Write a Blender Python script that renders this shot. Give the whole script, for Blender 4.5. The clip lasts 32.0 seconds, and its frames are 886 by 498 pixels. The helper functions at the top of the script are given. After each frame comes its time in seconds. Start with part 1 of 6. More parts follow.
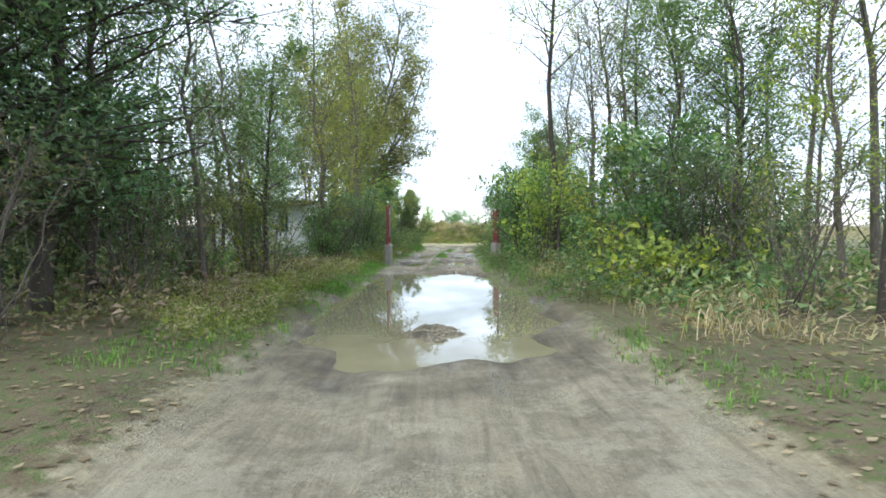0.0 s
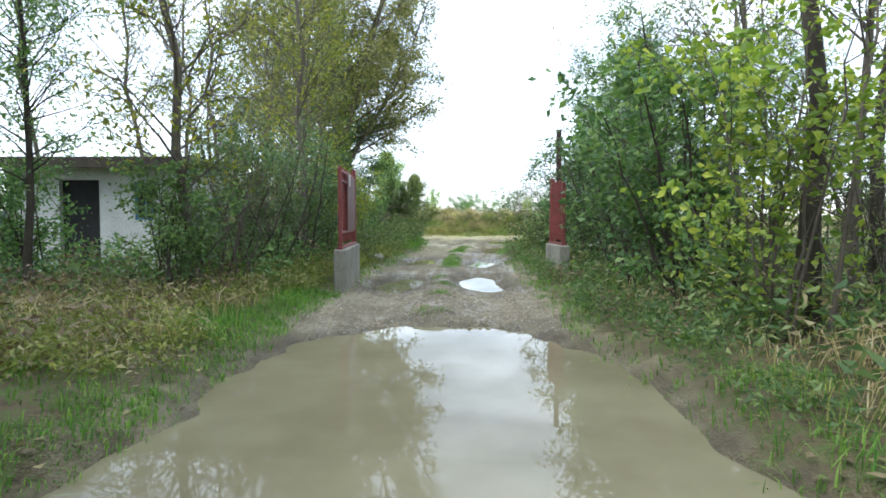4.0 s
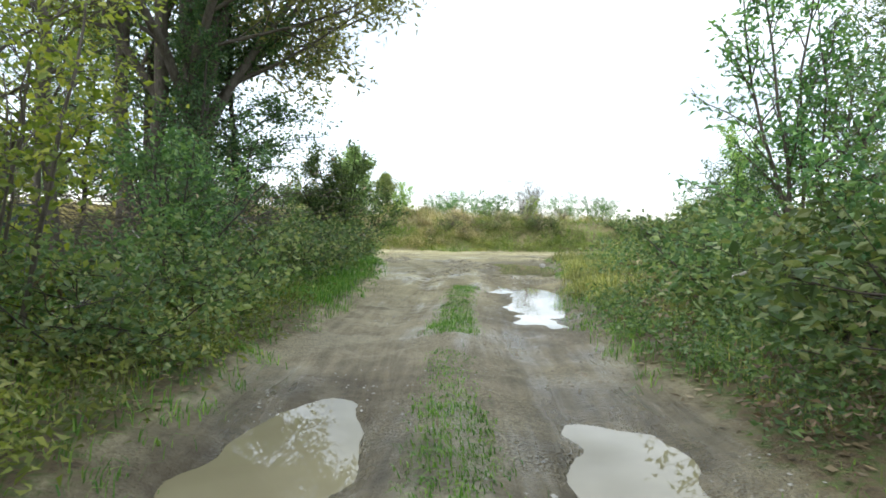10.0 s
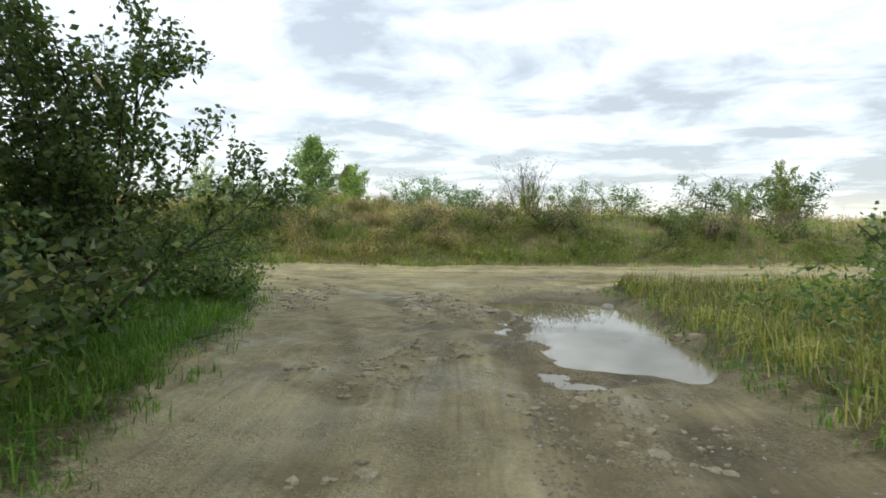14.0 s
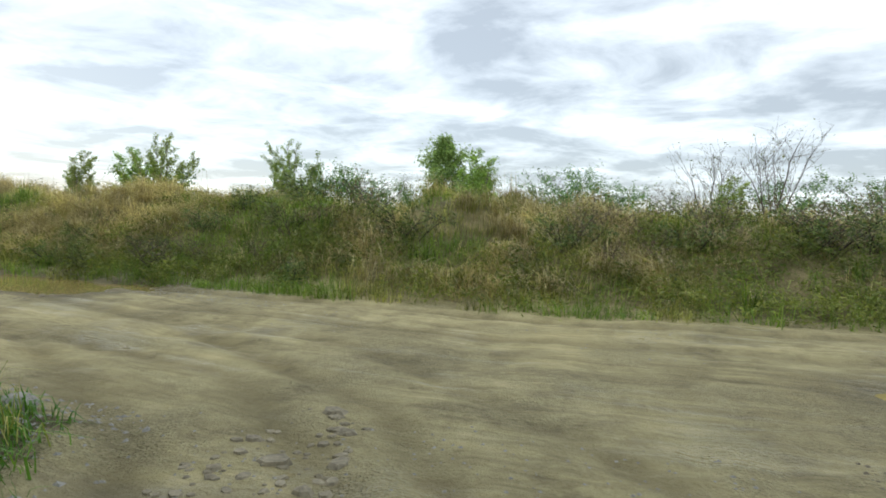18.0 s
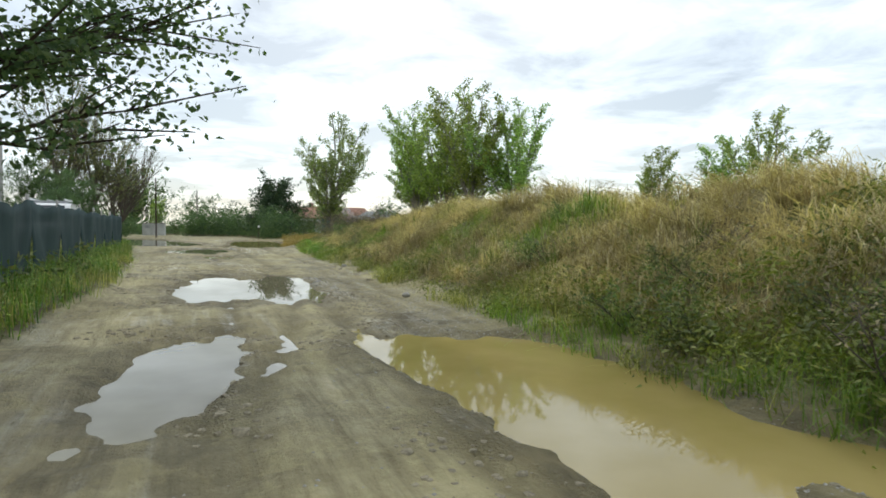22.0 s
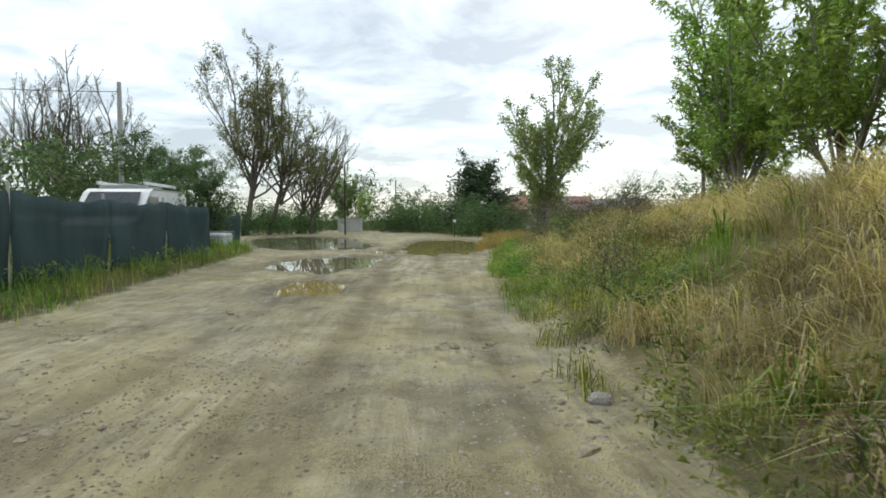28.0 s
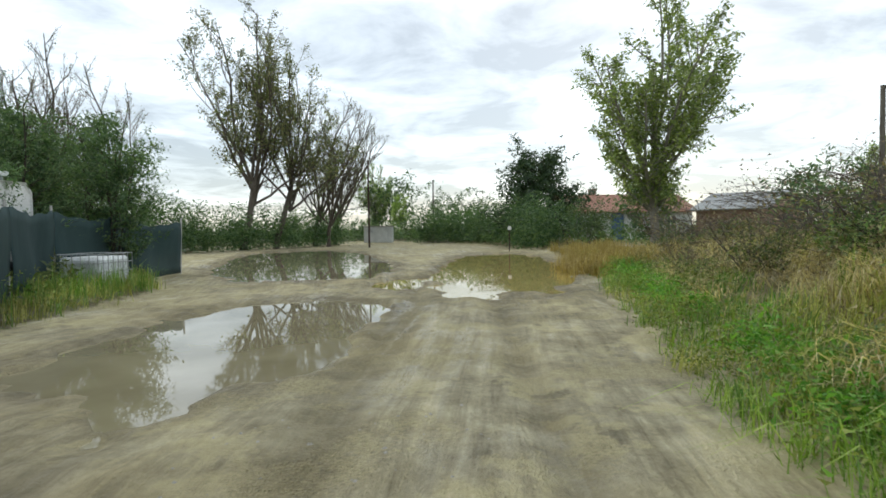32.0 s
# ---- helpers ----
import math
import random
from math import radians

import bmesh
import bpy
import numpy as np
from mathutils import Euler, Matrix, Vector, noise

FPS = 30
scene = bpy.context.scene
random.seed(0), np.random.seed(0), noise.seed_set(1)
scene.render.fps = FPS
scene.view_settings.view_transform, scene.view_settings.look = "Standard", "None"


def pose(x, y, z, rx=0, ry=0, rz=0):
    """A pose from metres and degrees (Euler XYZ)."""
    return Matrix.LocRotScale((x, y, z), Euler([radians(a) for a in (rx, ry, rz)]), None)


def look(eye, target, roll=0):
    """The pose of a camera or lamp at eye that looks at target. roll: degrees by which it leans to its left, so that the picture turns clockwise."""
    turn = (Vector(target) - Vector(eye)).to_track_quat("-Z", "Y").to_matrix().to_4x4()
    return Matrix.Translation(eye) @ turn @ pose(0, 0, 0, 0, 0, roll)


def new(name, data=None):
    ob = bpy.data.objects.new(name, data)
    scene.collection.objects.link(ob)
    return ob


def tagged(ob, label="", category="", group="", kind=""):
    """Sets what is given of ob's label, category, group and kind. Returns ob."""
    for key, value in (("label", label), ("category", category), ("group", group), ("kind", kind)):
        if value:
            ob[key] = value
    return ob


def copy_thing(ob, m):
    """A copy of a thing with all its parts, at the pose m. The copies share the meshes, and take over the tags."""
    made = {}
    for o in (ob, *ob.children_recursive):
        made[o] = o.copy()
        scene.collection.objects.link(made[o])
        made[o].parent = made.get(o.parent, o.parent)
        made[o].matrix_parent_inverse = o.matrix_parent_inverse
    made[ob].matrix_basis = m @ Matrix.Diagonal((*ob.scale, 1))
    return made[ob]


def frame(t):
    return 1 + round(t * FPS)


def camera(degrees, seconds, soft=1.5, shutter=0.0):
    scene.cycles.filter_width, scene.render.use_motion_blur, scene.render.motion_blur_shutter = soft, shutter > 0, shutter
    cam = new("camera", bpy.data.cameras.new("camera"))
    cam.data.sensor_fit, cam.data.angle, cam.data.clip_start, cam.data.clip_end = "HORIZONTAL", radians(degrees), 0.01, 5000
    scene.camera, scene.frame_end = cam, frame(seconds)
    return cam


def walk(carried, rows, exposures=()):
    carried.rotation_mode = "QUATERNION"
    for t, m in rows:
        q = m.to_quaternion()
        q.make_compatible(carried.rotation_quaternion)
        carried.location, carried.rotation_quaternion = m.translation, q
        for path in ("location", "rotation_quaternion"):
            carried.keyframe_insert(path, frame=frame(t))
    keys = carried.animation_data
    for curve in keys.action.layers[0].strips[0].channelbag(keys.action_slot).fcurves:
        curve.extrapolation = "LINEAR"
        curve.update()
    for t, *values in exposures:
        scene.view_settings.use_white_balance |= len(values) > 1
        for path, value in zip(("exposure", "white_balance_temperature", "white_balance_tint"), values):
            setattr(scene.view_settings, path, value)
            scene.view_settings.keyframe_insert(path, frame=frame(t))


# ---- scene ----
cam = camera(72.0, 32.0, 1.7, 0.1)
PATH = [
    (0, look((0.000, -0.000, 1.279), (0.020, 9.994, 0.948), -0.40)),
    (0.5, look((-0.017, 1.650, 1.271), (-0.007, 11.645, 0.943), -0.15)),
    (1, look((-0.009, 3.334, 1.259), (-0.031, 13.327, 0.903), 0.09)),
    (1.5, look((-0.019, 4.882, 1.249), (-0.067, 14.871, 0.781), 0.38)),
    (2, look((-0.045, 6.388, 1.241), (-0.096, 16.372, 0.676), 0.42)),
    (2.5, look((-0.024, 7.632, 1.211), (-0.079, 17.616, 0.637), 0.47)),
    (3, look((-0.042, 8.839, 1.219), (-0.094, 18.823, 0.669), 0.45)),
    (3.5, look((-0.078, 9.976, 1.219), (-0.136, 19.960, 0.654), -0.93)),
    (4, look((-0.104, 10.966, 1.250), (-0.189, 20.952, 0.732), 0.00)),
    (4.5, look((-0.129, 11.896, 1.250), (-0.191, 21.885, 0.780), 0.00)),
    (5, look((-0.149, 12.856, 1.250), (-0.131, 22.847, 0.827), 0.00)),
    (5.5, look((-0.161, 13.936, 1.254), (-0.052, 23.928, 0.878), 1.57)),
    (6, look((-0.168, 15.224, 1.296), (-0.072, 25.223, 1.184), 1.88)),
    (6.5, look((-0.159, 16.298, 1.328), (-0.085, 26.298, 1.384), 1.08)),
    (7, look((-0.153, 17.494, 1.335), (-0.136, 27.494, 1.327), 0.94)),
    (7.5, look((-0.161, 18.642, 1.330), (-0.170, 28.632, 0.894), 1.27)),
    (8, look((-0.185, 19.956, 1.261), (-0.211, 29.918, 0.387), 1.16)),
    (8.5, look((-0.171, 21.250, 1.245), (-0.147, 31.202, 0.266), 0.66)),
    (9, look((-0.196, 22.613, 1.245), (-0.044, 32.601, 0.790), 1.17)),
    (9.5, look((-0.196, 23.936, 1.229), (0.068, 33.931, 1.045), 0.61)),
    (10, look((-0.163, 25.238, 1.184), (0.182, 35.224, 0.764), 0.99)),
    (10.5, look((-0.109, 26.500, 1.176), (0.276, 36.468, 0.480), 0.08)),
    (11, look((-0.072, 27.774, 1.185), (0.384, 37.751, 0.690), 0.38)),
    (11.5, look((-0.030, 28.904, 1.166), (0.456, 38.890, 0.959), -0.33)),
    (12, look((0.013, 30.016, 1.202), (0.584, 39.997, 0.955), 0.20)),
    (12.5, look((0.095, 31.158, 1.178), (0.730, 41.125, 0.672), -0.71)),
    (13, look((0.181, 32.418, 1.198), (0.903, 42.377, 0.654), 0.13)),
    (13.5, look((0.289, 33.668, 1.188), (1.047, 43.629, 0.733), -1.09)),
    (14, look((0.358, 34.909, 1.205), (1.166, 44.866, 0.744), 0.58)),
    (14.5, look((0.422, 36.021, 1.222), (1.264, 45.974, 0.745), -1.04)),
    (15, look((0.517, 36.864, 1.250), (1.493, 46.803, 0.745), 0.00)),
    (15.5, look((0.611, 37.570, 1.250), (1.664, 47.500, 0.717), 0.00)),
    (16, look((0.702, 38.266, 1.250), (1.673, 48.203, 0.689), 0.00)),
    (16.5, look((0.778, 39.081, 1.272), (1.452, 49.041, 0.684), 1.05)),
    (17, look((0.717, 40.156, 1.260), (0.864, 50.139, 0.687), 1.51)),
    (17.5, look((0.569, 41.337, 1.241), (0.003, 51.307, 0.710), 0.17)),
    (18, look((0.314, 42.446, 1.247), (-1.055, 52.343, 0.832), 1.77)),
    (18.5, look((-0.062, 43.526, 1.255), (-2.467, 53.229, 1.018), 0.15)),
    (19, look((-0.511, 44.452, 1.267), (-3.846, 53.876, 1.010), 0.96)),
    (19.5, look((-1.071, 45.368, 1.248), (-5.386, 54.385, 0.982), 0.24)),
    (20, look((-1.659, 46.149, 1.246), (-6.848, 54.689, 0.875), 0.54)),
    (20.5, look((-2.397, 46.933, 1.219), (-8.556, 54.800, 0.803), 0.11)),
    (21, look((-3.307, 47.631, 1.228), (-10.297, 54.768, 0.796), 0.02)),
    (21.5, look((-4.265, 48.229, 1.231), (-12.062, 54.483, 0.912), 0.31)),
    (22, look((-5.168, 48.666, 1.228), (-13.515, 54.162, 0.874), 0.44)),
    (22.5, look((-6.116, 49.107, 1.211), (-14.771, 54.085, 0.654), -0.88)),
    (23, look((-7.092, 49.604, 1.207), (-15.850, 54.383, 0.535), -0.37)),
    (23.5, look((-8.066, 50.175, 1.201), (-16.804, 54.998, 0.589), -2.81)),
    (24, look((-9.025, 50.727, 1.200), (-17.728, 55.634, 0.792), -1.93)),
    (24.5, look((-10.058, 51.295, 1.207), (-18.808, 56.133, 1.027), -0.86)),
    (25, look((-11.000, 51.805, 1.204), (-19.875, 56.406, 0.937), -0.49)),
    (25.5, look((-12.083, 52.282, 1.224), (-21.117, 56.545, 0.777), 2.21)),
    (26, look((-13.173, 52.716, 1.196), (-22.384, 56.577, 0.691), 2.03)),
    (26.5, look((-14.374, 53.127, 1.218), (-23.763, 56.542, 0.770), 3.09)),
    (27, look((-15.646, 53.549, 1.250), (-25.182, 56.525, 0.792), 0.00)),
    (27.5, look((-16.981, 53.935, 1.250), (-26.629, 56.524, 0.784), 0.00)),
    (28, look((-18.359, 54.282, 1.250), (-28.083, 56.565, 0.775), 0.00)),
    (28.5, look((-19.754, 54.595, 1.250), (-29.523, 56.677, 0.765), 0.31)),
    (29, look((-21.139, 54.888, 1.251), (-30.928, 56.901, 0.886), 1.37)),
    (29.5, look((-22.465, 55.138, 1.253), (-32.272, 57.064, 0.909), 1.33)),
    (30, look((-23.718, 55.368, 1.265), (-33.531, 57.212, 0.724), 1.17)),
    (30.5, look((-24.966, 55.598, 1.255), (-34.794, 57.390, 0.803), 1.41)),
    (31, look((-26.248, 55.838, 1.251), (-36.091, 57.569, 0.893), -0.44)),
    (31.5, look((-27.558, 56.099, 1.245), (-37.411, 57.763, 0.849), -1.24)),
    (32, look((-28.868, 56.324, 1.249), (-38.734, 57.921, 0.900), -0.85)),
]
walk(cam, PATH, [(0.0, 1.08, 5750, 7), (8.5, 1.12, 5800, 7), (12.5, 0.45, 6400, 7), (17.0, 0.12, 6250, 6), (32.0, 0.05, 6280, 5)])
# -- world and light: a bright overcast sky with streaks of grey cloud --
world = bpy.data.worlds.new("overcast_sky")
scene.world = world
world.use_nodes = True
wt = world.node_tree
wt.nodes.clear()


def wnode(kind, **values):
    n = wt.nodes.new(kind)
    for key, value in values.items():
        n.inputs[key].default_value = value
    return n


w_out = wnode("ShaderNodeOutputWorld")
w_back = wnode("ShaderNodeBackground", Strength=1.0)
w_sky = wt.nodes.new("ShaderNodeTexSky")
w_sky.sky_type = "NISHITA"
w_sky.sun_disc = False
w_sky.sun_elevation, w_sky.sun_rotation = radians(38), radians(-60)
w_coord = wnode("ShaderNodeTexCoord")
w_sep = wnode("ShaderNodeSeparateXYZ")
w_add = wnode("ShaderNodeMath")
w_add.operation = "MAXIMUM"
w_add.inputs[1].default_value = 0.0
w_den = wnode("ShaderNodeMath")
w_den.operation = "ADD"
w_den.inputs[1].default_value = 0.11
w_div = wnode("ShaderNodeVectorMath")
w_div.operation = "DIVIDE"
w_com = wnode("ShaderNodeCombineXYZ")
w_map = wnode("ShaderNodeMapping")
w_map.inputs["Rotation"].default_value = (0, 0, radians(25))
w_map.inputs["Scale"].default_value = (0.85, 0.85, 1.0)
w_noise = wnode("ShaderNodeTexNoise", Scale=1.9, Detail=8.0, Roughness=0.58, Distortion=0.35)
w_ramp = wt.nodes.new("ShaderNodeValToRGB")
w_ramp.color_ramp.elements[0].position, w_ramp.color_ramp.elements[0].color = 0.33, (0.455, 0.475, 0.505, 1)
w_ramp.color_ramp.elements[1].position, w_ramp.color_ramp.elements[1].color = 0.62, (1.10, 1.12, 1.15, 1)
w_mid = w_ramp.color_ramp.elements.new(0.48)
w_mid.color = (0.75, 0.775, 0.81, 1)
w_gain = wnode("ShaderNodeMix")
w_gain.data_type, w_gain.blend_type = "RGBA", "ADD"
w_gain.inputs[0].default_value = 0.035
L = wt.links.new
L(w_coord.outputs["Generated"], w_sep.inputs[0])
L(w_sep.outputs["Z"], w_add.inputs[0])
L(w_add.outputs[0], w_den.inputs[0])
for axis in "XYZ":
    L(w_den.outputs[0], w_com.inputs[axis])
L(w_coord.outputs["Generated"], w_div.inputs[0])
L(w_com.outputs[0], w_div.inputs[1])
L(w_div.outputs[0], w_map.inputs["Vector"])
L(w_map.outputs[0], w_noise.inputs["Vector"])
w_low = wnode("ShaderNodeMapRange")
w_low.inputs["From Min"].default_value, w_low.inputs["From Max"].default_value = 0.03, 0.42
w_low.inputs["To Min"].default_value, w_low.inputs["To Max"].default_value = -0.11, 0.04
w_sum = wnode("ShaderNodeMath")
w_sum.operation = "ADD"
L(w_sep.outputs["Z"], w_low.inputs["Value"])
L(w_noise.outputs["Fac"], w_sum.inputs[0])
L(w_low.outputs[0], w_sum.inputs[1])
L(w_sum.outputs[0], w_ramp.inputs["Fac"])
L(w_ramp.outputs["Color"], w_gain.inputs[6])
L(w_sky.outputs["Color"], w_gain.inputs[7])
w_band = wnode("ShaderNodeMapRange")
w_band.inputs["From Min"].default_value, w_band.inputs["From Max"].default_value = 0.0, 0.05
w_band.inputs["To Min"].default_value, w_band.inputs["To Max"].default_value = 0.75, 0.0
w_warm = wnode("ShaderNodeMix")
w_warm.data_type = "RGBA"
w_warm.inputs[7].default_value = (1.12, 1.03, 0.84, 1)
L(w_sep.outputs["Z"], w_band.inputs["Value"])
L(w_band.outputs[0], w_warm.inputs[0])
L(w_gain.outputs[2], w_warm.inputs[6])
L(w_warm.outputs[2], w_back.inputs["Color"])
L(w_back.outputs[0], w_out.inputs["Surface"])

sun = new("sun", bpy.data.lights.new("sun", "SUN"))
sun.data.energy, sun.data.angle, sun.data.color = 1.0, radians(22), (1.0, 0.95, 0.88)
sun.matrix_world = look((-30, 20, 45), (0, 45, 0))


# -- materials --
def material(name, build, rough=0.8, metal=0.0, spec=0.3):
    m = bpy.data.materials.new(name)
    m.use_nodes = True
    t = m.node_tree
    bsdf = t.nodes["Principled BSDF"]
    bsdf.inputs["Roughness"].default_value = rough
    bsdf.inputs["Metallic"].default_value = metal
    bsdf.inputs["Specular IOR Level"].default_value = spec
    build(t, bsdf)
    return m


def tex(t, scale, detail=4.0, rough=0.55, coord="Object", stretch=(1, 1, 1)):
    c = t.nodes.new("ShaderNodeTexCoord")
    mp = t.nodes.new("ShaderNodeMapping")
    mp.inputs["Scale"].default_value = stretch
    n = t.nodes.new("ShaderNodeTexNoise")
    n.inputs["Scale"].default_value, n.inputs["Detail"].default_value, n.inputs["Roughness"].default_value = scale, detail, rough
    t.links.new(c.outputs[coord], mp.inputs["Vector"])
    t.links.new(mp.outputs[0], n.inputs["Vector"])
    return n.outputs["Fac"]


def ramp(t, fac, stops):
    r = t.nodes.new("ShaderNodeValToRGB")
    els = r.color_ramp.elements
    while len(els) < len(stops):
        els.new(0.5)
    for e, (p, c) in zip(els, stops):
        e.position, e.color = p, (*c, 1)
    t.links.new(fac, r.inputs["Fac"])
    return r.outputs["Color"]


def mix(t, fac, a, b, blend="MIX"):
    n = t.nodes.new("ShaderNodeMix")
    n.data_type, n.blend_type = "RGBA", blend
    for socket, value in ((n.inputs[0], fac), (n.inputs[6], a), (n.inputs[7], b)):
        if hasattr(value, "is_linked"):
            t.links.new(value, socket)
        else:
            socket.default_value = float(value) if isinstance(value, (int, float)) else (*value, 1)
    return n.outputs[2]


def bump(t, bsdf, fac, strength, distance):
    b = t.nodes.new("ShaderNodeBump")
    b.inputs["Strength"].default_value, b.inputs["Distance"].default_value = strength, distance
    t.links.new(fac, b.inputs["Height"])
    t.links.new(b.outputs[0], bsdf.inputs["Normal"])


def attr(t, name):
    a = t.nodes.new("ShaderNodeAttribute")
    a.attribute_name = name
    return a.outputs["Fac"]


def maths(t, op, a, b=0.0):
    n = t.nodes.new("ShaderNodeMath")
    n.operation = op
    for socket, value in ((n.inputs[0], a), (n.inputs[1], b)):
        if hasattr(value, "is_linked"):
            t.links.new(value, socket)
        else:
            socket.default_value = value
    return n.outputs[0]


def surface(name, lo, hi, scale, rough=0.85, grain=60, relief=0.004, metal=0.0, spec=0.3, stretch=(1, 1, 1)):
    def build(t, bsdf):
        big = tex(t, scale, 5, 0.6, stretch=stretch)
        fine = tex(t, grain, 3, 0.6, stretch=stretch)
        col = ramp(t, big, [(0.3, lo), (0.7, hi)])
        col = mix(t, 0.35, col, ramp(t, fine, [(0.3, [c * 0.55 for c in lo]), (0.7, [min(1, c * 1.3) for c in hi])]))
        t.links.new(col, bsdf.inputs["Base Color"])
        bump(t, bsdf, fine, 0.5, relief)
    return material(name, build, rough, metal, spec)


def earth(t, bsdf):
    """Dirt of the track, wet and rutted, passing over into litter and moss at its ragged edge."""
    broad, clod, grit = tex(t, 0.35, 5), tex(t, 2.6, 8, 0.65), tex(t, 32, 4, 0.7)
    run = t.nodes.new("ShaderNodeAttribute")
    run.attribute_name = "track"
    squeeze = t.nodes.new("ShaderNodeMapping")
    squeeze.inputs["Scale"].default_value = (2.6, 0.16, 1.0)
    t.links.new(run.outputs["Vector"], squeeze.inputs["Vector"])
    wheel = t.nodes.new("ShaderNodeTexNoise")
    wheel.inputs["Scale"].default_value, wheel.inputs["Detail"].default_value, wheel.inputs["Roughness"].default_value = 1.0, 6.0, 0.62
    wheel.inputs["Distortion"].default_value = 0.9
    t.links.new(squeeze.outputs[0], wheel.inputs["Vector"])
    streak = wheel.outputs["Fac"]
    lane = attr(t, "lane_wet")
    dry = ramp(t, clod, [(0.28, (0.20, 0.168, 0.078)), (0.5, (0.445, 0.385, 0.187)), (0.75, (0.66, 0.585, 0.31))])
    wet = ramp(t, clod, [(0.3, (0.08, 0.062, 0.04)), (0.52, (0.18, 0.147, 0.098)), (0.72, (0.29, 0.245, 0.17))])
    grey = ramp(t, clod, [(0.28, (0.175, 0.155, 0.098)), (0.5, (0.385, 0.352, 0.24)), (0.75, (0.58, 0.54, 0.40))])
    dry = mix(t, maths(t, "MULTIPLY", attr(t, "grey_soil"), 0.75), dry, grey)
    dirt = mix(t, lane, dry, wet)
    dirt = mix(t, 0.3, dirt, ramp(t, grit, [(0.35, (0.05, 0.045, 0.035)), (0.62, (0.29, 0.27, 0.215))]))
    dirt = mix(t, ramp(t, broad, [(0.4, (0, 0, 0)), (0.65, (0.5, 0.5, 0.5))]), dirt, mix(t, lane, (0.47, 0.405, 0.205), (0.29, 0.255, 0.18)))
    fine = t.nodes.new("ShaderNodeMapping")
    fine.inputs["Scale"].default_value = (9.0, 0.7, 1.0)
    t.links.new(run.outputs["Vector"], fine.inputs["Vector"])
    tread = t.nodes.new("ShaderNodeTexNoise")
    tread.inputs["Scale"].default_value, tread.inputs["Detail"].default_value, tread.inputs["Roughness"].default_value = 1.0, 9.0, 0.72
    tread.inputs["Distortion"].default_value = 0.6
    t.links.new(fine.outputs[0], tread.inputs["Vector"])
    tread = tread.outputs["Fac"]
    dirt = mix(t, 0.28, dirt, ramp(t, streak, [(0.3, (0.55, 0.53, 0.5)), (0.5, (1, 1, 1)), (0.72, (1.3, 1.28, 1.24))]), "MULTIPLY")
    dirt = mix(t, 0.6, dirt, ramp(t, tread, [(0.34, (0.5, 0.48, 0.45)), (0.5, (1, 1, 1)), (0.66, (1.4, 1.38, 1.33))]), "MULTIPLY")
    dirt = mix(t, 0.5, dirt, ramp(t, tex(t, 0.9, 6, 0.65), [(0.35, (0.6, 0.58, 0.55)), (0.5, (1, 1, 1)), (0.66, (1.3, 1.28, 1.24))]), "MULTIPLY")
    crust = ramp(t, tex(t, 1.2, 10, 0.72), [(0.5, (0, 0, 0)), (0.56, (0.75, 0.75, 0.75))])
    dirt = mix(t, maths(t, "MULTIPLY", crust, 0.55), dirt, mix(t, lane, (0.59, 0.525, 0.28), (0.36, 0.325, 0.25)))
    pebble = t.nodes.new("ShaderNodeTexVoronoi")
    pebble.inputs["Scale"].default_value = 55.0
    spot = t.nodes.new("ShaderNodeTexCoord")
    t.links.new(spot.outputs["Object"], pebble.inputs["Vector"])
    strewn = ramp(t, tex(t, 0.6, 7, 0.68), [(0.47, (0, 0, 0)), (0.58, (1, 1, 1))])
    grain = ramp(t, pebble.outputs["Color"], [(0.2, (0.09, 0.08, 0.055)), (0.5, (0.25, 0.21, 0.12)), (0.8, (0.46, 0.40, 0.24))])
    dirt = mix(t, maths(t, "MULTIPLY", strewn, 0.32), dirt, grain)
    litter = ramp(t, tex(t, 9, 6, 0.7), [(0.3, (0.06, 0.05, 0.03)), (0.46, (0.15, 0.115, 0.065)), (0.58, (0.09, 0.12, 0.035)), (0.76, (0.26, 0.19, 0.105))])
    ragged = maths(t, "ADD", attr(t, "road"), maths(t, "MULTIPLY", maths(t, "SUBTRACT", tex(t, 3.0, 6, 0.7), 0.5), 1.5))
    edge = ramp(t, ragged, [(0.38, (0, 0, 0)), (0.62, (1, 1, 1))])
    wetted = maths(t, "MULTIPLY", attr(t, "wet_rim"), ramp(t, tex(t, 2.0, 5, 0.6), [(0.3, (0.35, 0.35, 0.35)), (0.6, (1, 1, 1))]))
    dirt = mix(t, wetted, dirt, mix(t, 1.0, dirt, (0.5, 0.48, 0.45), "MULTIPLY"))
    thatch = ramp(t, mix(t, 0.5, tex(t, 2.5, 8, 0.7), tex(t, 60, 4, 0.8, stretch=(1, 1, 0.3))), [(0.36, (0.07, 0.066, 0.026)), (0.48, (0.17, 0.155, 0.065)), (0.58, (0.31, 0.255, 0.13)), (0.7, (0.44, 0.36, 0.21))])
    pressed = maths(t, "MULTIPLY", attr(t, "tyre"), ramp(t, tread, [(0.35, (0.2, 0.2, 0.2)), (0.55, (1, 1, 1))]))
    dirt = mix(t, pressed, dirt, mix(t, 1.0, dirt, (0.5, 0.48, 0.44), "MULTIPLY"))
    litter = mix(t, attr(t, "thatch"), litter, thatch)
    t.links.new(mix(t, edge, litter, dirt), bsdf.inputs["Base Color"])
    film = ramp(t, maths(t, "ADD", mix(t, 0.45, tex(t, 0.55, 8, 0.6), streak), maths(t, "MULTIPLY", lane, 0.04)), [(0.53, (0.88, 0.88, 0.88)), (0.58, (0.5, 0.5, 0.5)), (0.65, (0.18, 0.18, 0.18))])
